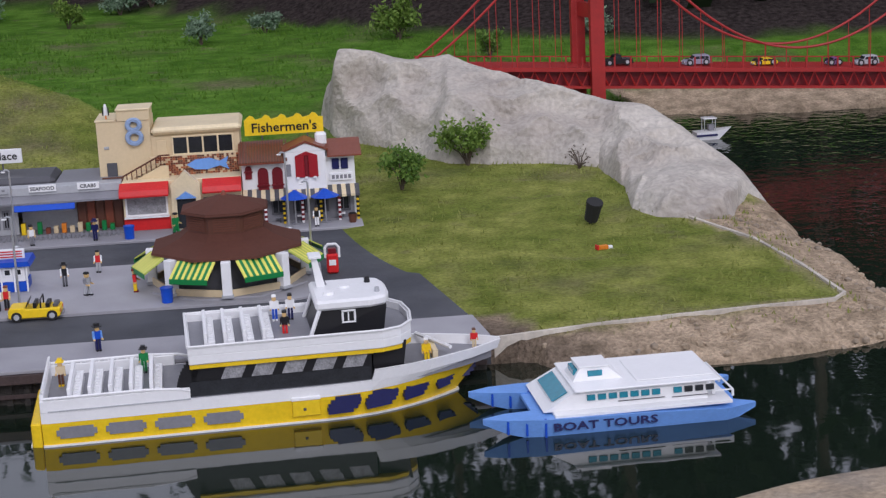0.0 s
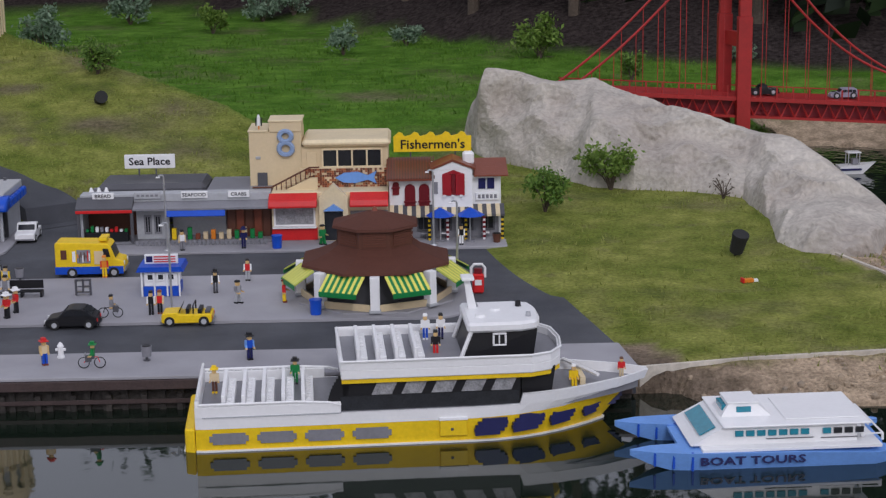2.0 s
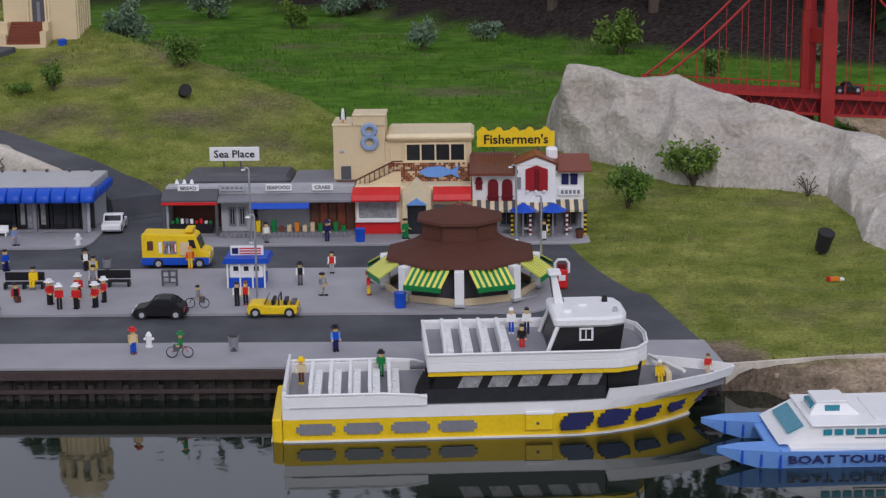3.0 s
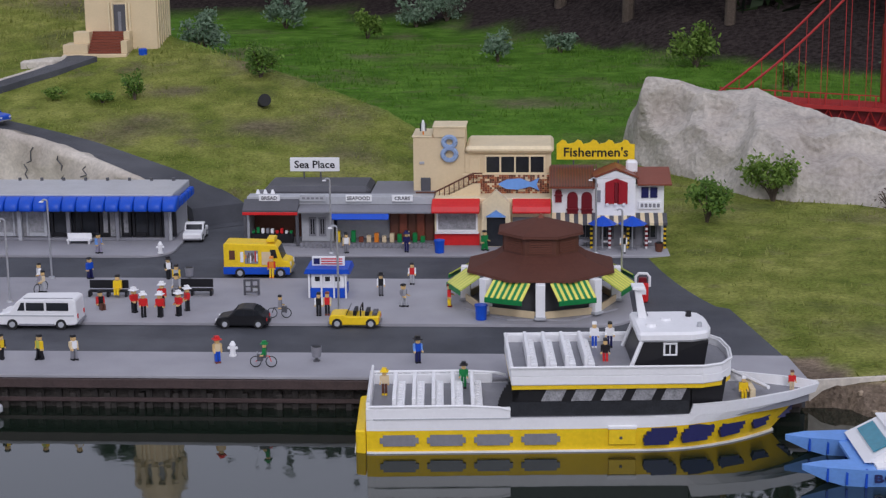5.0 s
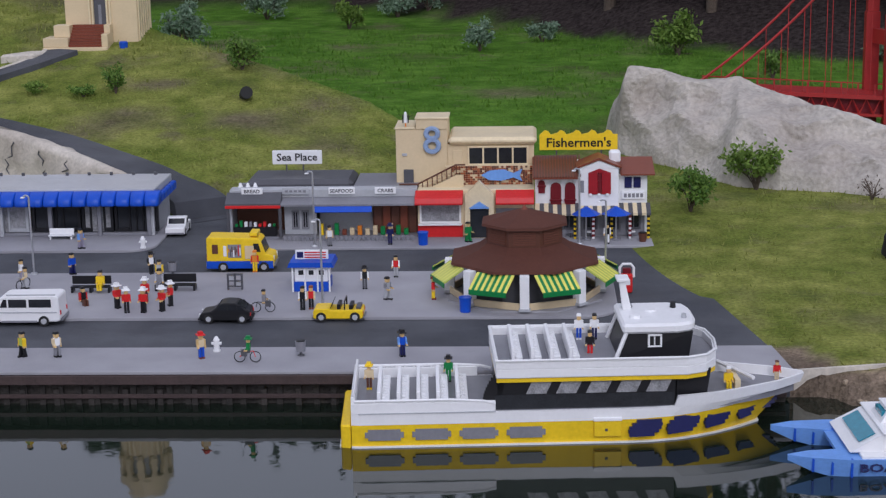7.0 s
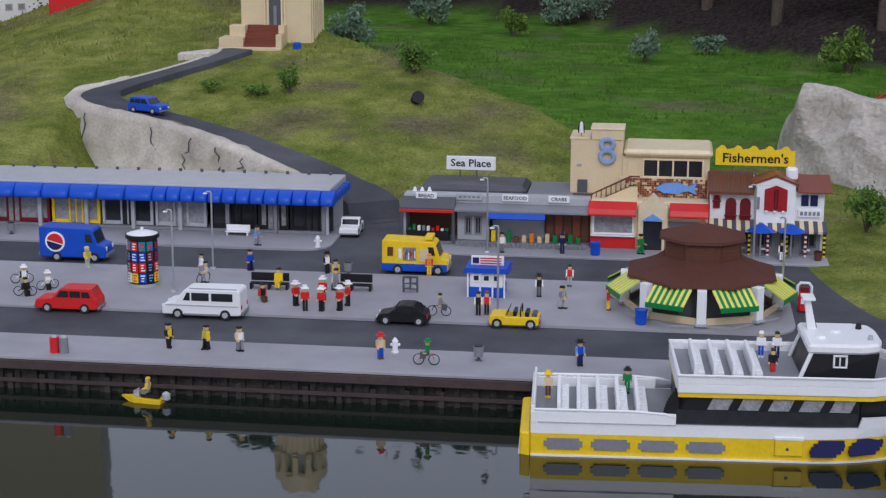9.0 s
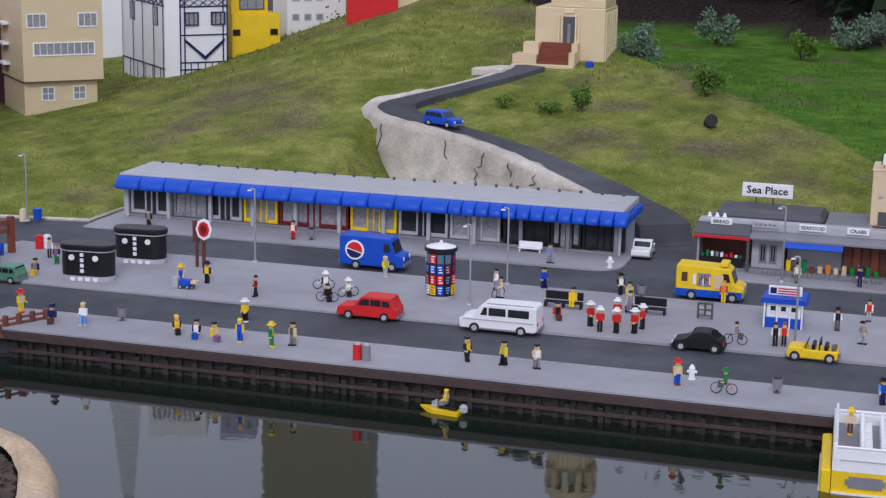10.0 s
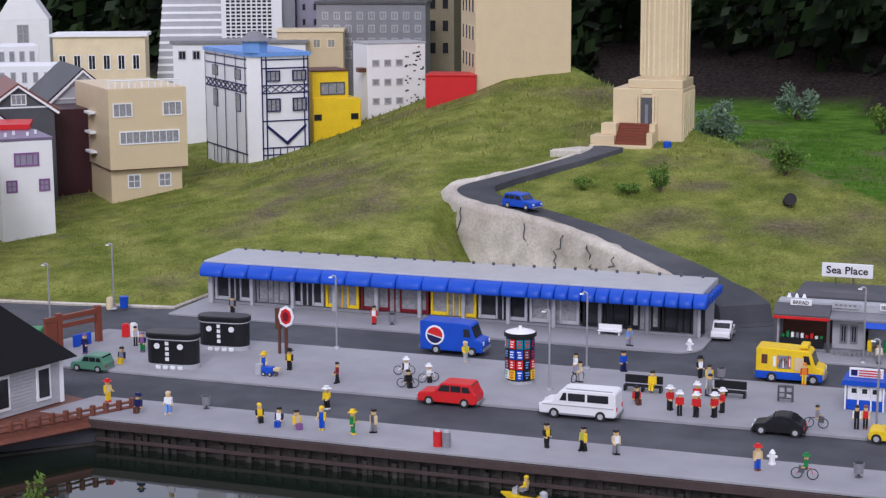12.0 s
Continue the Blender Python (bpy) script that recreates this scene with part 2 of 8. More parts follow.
def add_box(bm, x0, x1, y0, y1, z0, z1, mi=0):
    v = [bm.verts.new((x, y, z)) for x in (x0, x1) for y in (y0, y1) for z in (z0, z1)]
    for f in ((0, 1, 3, 2), (4, 6, 7, 5), (0, 4, 5, 1), (2, 3, 7, 6), (0, 2, 6, 4), (1, 5, 7, 3)):
        bm.faces.new([v[i] for i in f]).material_index = mi


def boxes(name, parent, material, *bs, label="", bevel=0.0015):
    bm = bmesh.new()
    for b in bs:
        add_box(bm, *b)
    return part(name, bm, material, parent, label, bevel)


def add_prism(bm, pts, a, b, axis="y", mi=0):
    """A polygon swept from a to b. axis y: points are (x, z); axis z: (x, y); axis x: (y, z)."""
    def at(p, s):
        return {"y": (p[0], s, p[1]), "z": (p[0], p[1], s), "x": (s, p[0], p[1])}[axis]
    lo, hi = [bm.verts.new(at(p, a)) for p in pts], [bm.verts.new(at(p, b)) for p in pts]
    fs = [bm.faces.new(lo), bm.faces.new(hi[::-1])]
    k = len(pts)
    for i in range(k):
        fs.append(bm.faces.new((lo[i], hi[i], hi[(i + 1) % k], lo[(i + 1) % k])))
    for f in fs:
        f.material_index = mi
    return fs


def prism(name, parent, material, pts, a, b, axis="y", label="", bevel=0.0):
    bm = bmesh.new()
    add_prism(bm, pts, a, b, axis)
    bmesh.ops.recalc_face_normals(bm, faces=bm.faces[:])
    return part(name, bm, material, parent, label, bevel)


def add_cyl(bm, x, y, z0, z1, r0, r1=None, n=12, mi=0, turn=0.0):
    r1 = r0 if r1 is None else r1
    ring = [[bm.verts.new((x + r * math.cos(turn + 2 * math.pi * i / n), y + r * math.sin(turn + 2 * math.pi * i / n), z)) for i in range(n)] for r, z in ((r0, z0), (max(r1, 1e-4), z1))]
    fs = [bm.faces.new(ring[0][::-1]), bm.faces.new(ring[1])]
    for i in range(n):
        fs.append(bm.faces.new((ring[0][i], ring[0][(i + 1) % n], ring[1][(i + 1) % n], ring[1][i])))
    for f in fs:
        f.material_index = mi


def cyl(name, parent, material, x, y, z0, z1, r0, r1=None, n=12, label="", turn=0.0):
    bm = bmesh.new()
    add_cyl(bm, x, y, z0, z1, r0, r1, n, 0, turn)
    return part(name, bm, material, parent, label)


def add_tube(bm, pts, r, n=6):
    """A round bar along a line of points."""
    pts = [Vector(p) for p in pts]
    rings = []
    for i, p in enumerate(pts):
        d = (pts[min(i + 1, len(pts) - 1)] - pts[max(i - 1, 0)]).normalized()
        a = d.orthogonal().normalized() if i == 0 else (rings_a - d * rings_a.dot(d)).normalized()
        rings_a, b = a, d.cross(a)
        rings.append([bm.verts.new(p + r * (math.cos(2 * math.pi * k / n) * a + math.sin(2 * math.pi * k / n) * b)) for k in range(n)])
    for q, s in zip(rings, rings[1:]):
        for k in range(n):
            bm.faces.new((q[k], q[(k + 1) % n], s[(k + 1) % n], s[k]))
    bm.faces.new(rings[0][::-1]), bm.faces.new(rings[-1])


def tube(name, parent, material, pts, r, n=6, label=""):
    bm = bmesh.new()
    add_tube(bm, pts, r, n)
    return part(name, bm, material, parent, label)


def sstep(a, b, v):
    v = min(1.0, max(0.0, (v - a) / (b - a)))
    return v * v * (3 - 2 * v)


def lerp(v, xs, ys):
    return float(np.interp(v, xs, ys))


def write(name, parent, text, material, m, size, depth=0.002, label=""):
    """Raised lettering, turned into a mesh. m: its pose under the parent; it reads along x and stands along y."""
    cu = bpy.data.curves.new(name, "FONT")
    cu.body, cu.size, cu.extrude, cu.align_x, cu.align_y, cu.resolution_u = text, size, depth, "CENTER", "CENTER", 2
    cu.offset = size * 0.018
    tmp = bpy.data.objects.new(name, cu)
    me = bpy.data.meshes.new_from_object(tmp)
    me.materials.append(material)
    bpy.data.objects.remove(tmp)
    ob = new(name, me)
    ob.parent, ob.matrix_basis = parent, m
    if label:
        ob["label"] = label
    return ob


UPRIGHT = pose(0, 0, 0, 90, 0, 0)
WATER_Z = -0.10


# ---- ground ----
def shore(x, y):
    """How far a place lies inland of the lake's edge."""
    front = y - lerp(x, (0.6, 0.83, 0.94, 1.19, 1.52, 1.9, 2.04, 2.2, 2.3), (4.95, 4.90, 4.73, 4.69, 4.65, 4.73, 4.79, 4.97, 5.1))
    side = lerp(y, (4.7, 5.0, 5.4, 5.9, 6.4, 7.0, 8.0), (2.10, 2.18, 2.22, 2.22, 2.20, 2.17, 2.12)) - x + 0.02 * math.sin(9 * y)
    far = y - lerp(x, (2.2, 3.2), (9.25, 8.95)) + 0.05 * math.sin(3 * x)
    near = 1.6 - y
    return max(min(front, max(side, far)), near)


def lawn_edge(x, y):
    """How far a place lies inside the edging of the lakeside lawn."""
    return min(y - lerp(x, (0.7, 0.78, 1.15, 1.93), (4.86, 4.89, 4.96, 5.05)), lerp(y, (5.0, 5.44, 5.81, 6.18, 6.5), (1.93, 1.90, 1.84, 1.69, 1.6)) - x)


def bank_line(x):
    return lerp(x, (-8, -2.0, -1.2, 0.1, 0.9, 2.0, 3.0, 6), (15.8, 15.2, 14.6, 13.0, 11.8, 11.0, 10.5, 10.4))


def ridge(x):
    return lerp(x, (-7, -4.2, -3.2, -2.1, -1.3, -0.6, 0.2), (13.5, 11.6, 10.85, 9.55, 8.85, 8.15, 7.7))


def slope_of(x):
    return lerp(x, (-6.5, -5.5, -4.8, -3.6, -0.8, -0.1, 0.5), (0.03, 0.05, 0.10, 0.2, 0.2, 0.10, 0.0))


def hill(x, y):
    """Height of the grass, without the lake."""
    lawn = 0.028 * (y - 5.5) if x > 0.3 else 0.0
    lawn = lerp(x, (0.1, 0.6), (-0.03, 0.028 * (y - 5.5) - 0.004)) if y < 7 else lerp(x, (0.1, 0.6), (0.02, 0.028 * (y - 5.5)))
    back = lerp(y, (7.0, 9.0, 12.0, 20), (0.0, 0.13, 0.16, 0.2))
    r = ridge(x)
    front = slope_of(x) * max(0.0, y - 6.8)
    if y > r:
        top = slope_of(x) * (r - 6.8)
        front = top - 0.32 * (y - r)
    h = max(front, back if y > r else 0.0) if y > 6.8 else -0.035
    if x > 0.1:
        h = max(lawn, back) if y > 7.5 else lawn
    elif y > 6.8:
        h = max(h, lerp(y, (6.8, 7.2), (-0.03, 0.0)))
    b = y - bank_line(x)
    if b > 0:
        h += 0.22 * min(b, 2.2)
    return h + 0.012 * noise.noise((x * 1.7, y * 1.7, 0)) * sstep(6.8, 7.6, y) + 0.006 * noise.noise((x * 6, y * 6, 3)) * sstep(6.8, 7.4, y)


def wall_line(x):
    """The foot of the hill road's retaining rock, behind the arcade."""
    return lerp(x, (-3.22, -3.05, -2.84, -2.57, -2.24, -2.08, -1.81, -1.55), (8.30, 8.13, 8.04, 7.95, 7.77, 7.69, 7.45, 7.15))


def ground_z(x, y):
    d = shore(x, y)
    h = hill(x, y)
    if y < 2.2:
        h = 0.0
    if -3.3 < x < -1.5 and y < wall_line(x) - 0.02:
        h = min(h, 0.005) + (h - min(h, 0.005)) * max(sstep(-2.95, -3.2, x), sstep(-1.68, -1.5, x))
    z = -0.36 + (h + 0.36) * sstep(-0.16, 0.20, d)
    if x > 0.7 and y < 6.6:
        k, w = lawn_edge(x, y), d - 0.06
        rim = -0.1 + (h + 0.096) * (w / (w - k)) ** 0.5 if k < 0 < w else (h if k >= 0 else -0.1 + 1.1 * w)
        z += (rim - z) * sstep(6.6, 6.2, y)
    if x > 2.1 and y > 8.6:
        z = min(z, -0.1 + 0.22 * (d - 0.06)) if d > 0.06 else z
    if -1.62 < x < -1.14 and 6.7 < y < 7.24:
        z = min(z, -0.015)
    lump = sstep(-0.05, 0.05, d) * sstep(0.0, -0.05, lawn_edge(x, y)) * (x > 0.7) * sstep(6.8, 6.4, y) * 0.6
    return z + lump * (0.035 * noise.noise((x * 7, y * 9, 1)) - 0.03 * abs(noise.noise((x * 15, y * 15, 4))))


BARE = [(-4.18, 8.54, 0.26, 0.30), (-4.22, 8.1, 0.16, 0.18), (-1.93, 8.6, 0.22, 0.10), (-1.43, 8.11, 0.22, 0.14)]  # worn patches on the hill: place and half widths


def build_ground():
    xs = [-60, -30, -16, -11] + list(np.arange(-8.6, 4.2, 0.06)) + [4.6, 5.5, 7, 10, 16, 30, 60]
    ys = [-40, -12, -4, 0, 1.2, 1.6, 2, 2.4] + list(np.arange(2.8, 4.6, 0.2)) + list(np.arange(4.6, 13.2, 0.06)) + [13.5, 14, 14.5, 15, 15.6, 16.2, 17, 18, 19, 20, 22, 26, 34, 50, 90]
    nx = len(xs)
    vs, lush, sand, bark, soil = [], [], [], [], []
    for y in ys:
        for x in xs:
            vs.append((x, y, ground_z(x, y)))
            d = shore(x, y)
            jag = 0.03 * noise.noise((x * 4, y * 4, 7))
            lush.append(sstep(-0.12, 0.18, y - ridge(x) + jag * 2) if x < 0.15 else sstep(7.9, 8.4, y))
            sand.append(max(1 - sstep(0.17, 0.21, (d if not (x > 2.1 and y > 8.6) else d * 0.4) + jag * 0.5), sstep(0.035, -0.015, lawn_edge(x, y) + jag * 0.6) if x > 0.7 and 3.5 < y < 6.4 else 0.0))
            wet = 0.65 * sstep(1.35, 0.95, x) * sstep(0.26, 0.10, d + jag) if x > 0.7 and y < 5.4 else 0.0
            bark.append(max(wet, sstep(-0.15, 0.15, y - bank_line(x) + jag * 4)))
    for v in vs:
        soil.append(max(max(0.0, 1.15 - math.hypot((v[0] - a) / w, (v[1] - b) / h) + 0.9 * noise.noise((v[0] * 5, v[1] * 5, 11))) for a, b, w, h in BARE))
    soil = [min(0.85, q) for q in soil]
    fs = [(j * nx + i, j * nx + i + 1, (j + 1) * nx + i + 1, (j + 1) * nx + i) for j in range(len(ys) - 1) for i in range(nx - 1)]
    me = bpy.data.meshes.new("ground")
    me.from_pydata(vs, [], fs)
    me.polygons.foreach_set("use_smooth", [True] * len(fs))
    for key, vals in (("lush", lush), ("sand", sand), ("bark", bark), ("soil", soil)):
        me.attributes.new(key, "FLOAT", "POINT").data.foreach_set("value", vals)
    me.materials.append(GROUND)
    tagged(new("ground", me), "sloping grass lawn with bare patches and a sandy rim", "ground", kind="structure")


build_ground()
bm = bmesh.new()
add_box(bm, -30, 30, 1.4, 11.5, WATER_Z - 0.005, WATER_Z)
tagged(part("water", bm, WATER), "still dark green pond water mirroring the sky", "water", kind="structure")

# ---- quay, roads, pavements ----
bm = bmesh.new()
EDGE = [(-3.28, 4.85), (0.765, 4.85), (0.735, 5.06), (0.475, 6.44), (0.475, 6.78), (-1.12, 6.80), (-1.24, 7.20), (-1.50, 7.20), (-1.52, 6.80), (-4.9, 6.42), (-6.2, 6.2), (-6.2, 4.2), (-3.74, 4.39), (-3.60, 4.56)]
add_prism(bm, EDGE, -0.09, 0.0, "z")
bmesh.ops.recalc_face_normals(bm, faces=bm.faces[:])
tagged(part("road", bm, ASPHALT), "dark grey asphalt roadway of the waterfront", "road", kind="structure")


def pavement(pts, name="pavement", label="pale grey concrete pavement with a low kerb"):
    bm = bmesh.new()
    add_prism(bm, pts, 0.001, 0.011, "z")
    bmesh.ops.recalc_face_normals(bm, faces=bm.faces[:])
    top = [e for e in bm.edges if all(v.co.z > 0.01 for v in e.verts)]
    bmesh.ops.bevel(bm, geom=top, offset=0.003, segments=1, affect="EDGES")
    return tagged(part(name, bm, PAVING), label, "pavement", kind="structure")


def arc(cx, cy, r, a0, a1, n=8):
    return [(cx + r * math.cos(radians(a0 + (a1 - a0) * i / n)), cy + r * math.sin(radians(a0 + (a1 - a0) * i / n))) for i in range(n + 1)]


pavement([(-3.5, 4.80), (0.768, 4.80), (0.738, 5.055), (-3.42, 5.055)])
pavement([(-4.15, 5.40), (0.16, 5.40)] + arc(0.16, 5.53, 0.13, -90, 0) + arc(0.12, 5.86, 0.17, 0, 90) + [(-3.95, 6.03)])
pavement([(-3.86, 6.395), (-1.60, 6.395)] + arc(-1.60, 6.51, 0.115, -90, 0) + [(-1.485, 6.99), (-3.86, 6.99)])
pavement([(-1.215, 6.415), (0.475, 6.42), (0.475, 7.0), (-1.215, 7.0)])

pavement([(-6.2, 4.19), (-3.735, 4.38), (-3.61, 4.54), (-3.60, 5.02), (-4.3, 5.05), (-6.2, 4.95)])

wall = boxes("quay_wall", None, QUAYWALL, (-3.28, 0.75, 4.835, 4.95, -0.45, -0.03))
tagged(wall, "dark timber quay wall standing in the water", "quay wall", kind="structure")
boxes("cap", wall, QUAYCAP, (-3.30, 0.768, 4.795, 4.845, -0.03, -0.001), label="dark red-brown capping beam")
boxes("waler", wall, QUAYCAP, (-3.28, 0.75, 4.812, 4.8145, -0.078, -0.064))
x = -3.22
while x < 0.74:
    boxes("post", wall, QUAYWALL, (x - 0.009, x + 0.009, 4.815, 4.834, -0.45, -0.051))
    x += 0.105
wall2 = prism("quay_wall", None, QUAYWALL, [(-3.285, 4.84), (-3.20, 4.93), (-4.1, 4.9), (-6.2, 4.6), (-6.2, 4.17), (-3.73, 4.37), (-3.585, 4.54)], -0.45, -0.091, "z")
tagged(wall2, "dark stone quay wall beside the hut", "quay wall", kind="structure")

pile = None
for k in range(72):
    bm = bmesh.new()
    if pile is None:
        add_box(bm, -0.009, 0.009, 4.822, 4.8348, -0.45, -0.0305)
        pile = part("pile", bm, QUAYWALL, wall)
        pile.matrix_basis = pose(-3.26, 0, 0)
    else:
        ob = new("pile", pile.data)
        ob.parent, ob.matrix_basis = wall, pose(-3.26 + 0.0556 * k, 0, 0)

# pale edging round the lakeside lawn, stones on the sandy bank
EDGING = [(0.78, 4.89), (1.15, 4.96), (1.55, 5.005), (1.88, 5.035), (1.93, 5.09), (1.90, 5.44), (1.84, 5.81), (1.69, 6.18)]
bm = bmesh.new()
rows = []
for k, (x, y) in enumerate(EDGING):
    (ax, ay), (bx, by) = EDGING[max(k - 1, 0)], EDGING[min(k + 1, len(EDGING) - 1)]
    n = Vector((by - ay, ax - bx)).normalized() * 0.006
    z = hill(x, y) - 0.008
    rows.append([bm.verts.new(p) for p in ((x + n.x, y + n.y, z - 0.06), (x + n.x, y + n.y, z + 0.012), (x - n.x, y - n.y, z + 0.012), (x - n.x, y - n.y, z - 0.06))])
for a, b in zip(rows, rows[1:]):
    for k in range(3):
        bm.faces.new((a[k], a[k + 1], b[k + 1], b[k]))
bm.faces.new(rows[0]), bm.faces.new(rows[-1][::-1])
bmesh.ops.recalc_face_normals(bm, faces=bm.faces[:])
tagged(part("edging", bm, CONCRETE), "pale concrete edging round the lakeside lawn", "edging", kind="structure")


def bank_stones():
    rng = random.Random(5)
    vs, fs = [], []
    for k in range(1500):
        x, y = rng.uniform(0.74, 2.3), rng.uniform(4.6, 6.3)
        if lawn_edge(x, y) > -0.03 or shore(x, y) < 0.04 or noise.noise((x * 5, y * 5, 2)) < -0.05:
            continue
        r, z, b, turn = rng.uniform(0.004, 0.014), ground_z(x, y), len(vs), rng.random() * 3
        vs.append((x, y, z + r * 0.9))
        for j in range(6):
            q = r * rng.uniform(0.75, 1.2)
            vs.append((x + q * math.cos(turn + j * 1.047), y + q * math.sin(turn + j * 1.047), z + r * rng.uniform(0.2, 0.45)))
        for j in range(6):
            q = r * 1.05
            vs.append((x + q * math.cos(turn + j * 1.047), y + q * math.sin(turn + j * 1.047), z - r * 0.6))
        for j in range(6):
            i = (j + 1) % 6
            fs.extend([(b, b + 1 + j, b + 1 + i), (b + 1 + j, b + 7 + j, b + 7 + i, b + 1 + i)])
    me = bpy.data.meshes.new("bank_stones")
    me.from_pydata(vs, [], fs)
    me.materials.append(SANDROCK)
    tagged(new("bank_stones", me), "small brown stones scattered on the sandy bank", "stones", kind="stuff")


bank_stones()

# ---- waterfront buildings ----
def window(parent, x, z, w, h, y=0.0, frame_mat=WHITE, pane=GLASS, bars=1, rows=1, t=0.007, name="window"):
    """A framed window standing proud of a wall that faces -y at y."""
    bm = bmesh.new()
    loops = [[bm.verts.new((x + sx * (w / 2 - c), q, (z + c, z + h - c)[k > 1])) for k, sx in enumerate((-1, 1, 1, -1))] for c, q in ((0, y + 0.002), (0, y - 0.005), (t, y - 0.005), (t, y + 0.002))]
    for p, q in zip(loops, loops[1:] + loops[:1]):
        for k in range(4):
            bm.faces.new((p[k], p[(k + 1) % 4], q[(k + 1) % 4], q[k]))
    bmesh.ops.recalc_face_normals(bm, faces=bm.faces[:])
    fr = part(name, bm, frame_mat, parent)
    for k in range(1, bars + 1):
        c = x - w / 2 + w * k / (bars + 1)
        boxes("glazing_bar", fr, frame_mat, (c - t / 4, c + t / 4, y - 0.004, y + 0.002, z + t, z + h - t), bevel=0)
    for k in range(1, rows):
        boxes("glazing_bar", fr, frame_mat, (x - w / 2 + t, x + w / 2 - t, y - 0.0035, y + 0.002, z + h * k / rows - t / 4, z + h * k / rows + t / 4), bevel=0)
    boxes("pane", fr, pane, (x - w / 2 + t * 0.8, x + w / 2 - t * 0.8, y - 0.001, y + 0.0025, z + t * 0.8, z + h - t * 0.8), bevel=0)
    return fr


def puffy(name, parent, x0, x1, z, d=0.075, drop=0.048):
    """One rounded bay of a blue awning that bulges out from the eave (y = 0) towards -y."""
    bm = bmesh.new()
    rows = []
    for f, g in ((0.0, 0.80), (0.05, 0.93), (0.16, 1.0), (0.84, 1.0), (0.95, 0.93), (1.0, 0.80)):
        x = x0 + 0.001 + (x1 - x0 - 0.002) * f
        rim = [(-d * g * math.sin(a), z - drop + drop * 0.98 * math.cos(a)) for a in np.linspace(0.0, math.pi / 2, 7)]
        rim += [(-d * g * 0.98, z - drop - 0.006), (-d * g * 0.9, z - drop - 0.008), (0.0, z - drop - 0.004)]
        rows.append([bm.verts.new((x, p, q)) for p, q in rim])
    for a, b in zip(rows, rows[1:]):
        for k in range(len(a)):
            bm.faces.new((a[k], a[(k + 1) % len(a)], b[(k + 1) % len(a)], b[k]))
    bm.faces.new(rows[0][::-1]), bm.faces.new(rows[-1])
    bmesh.ops.recalc_face_normals(bm, faces=bm.faces[:])
    part(name, bm, BLUE, parent, smooth=True)


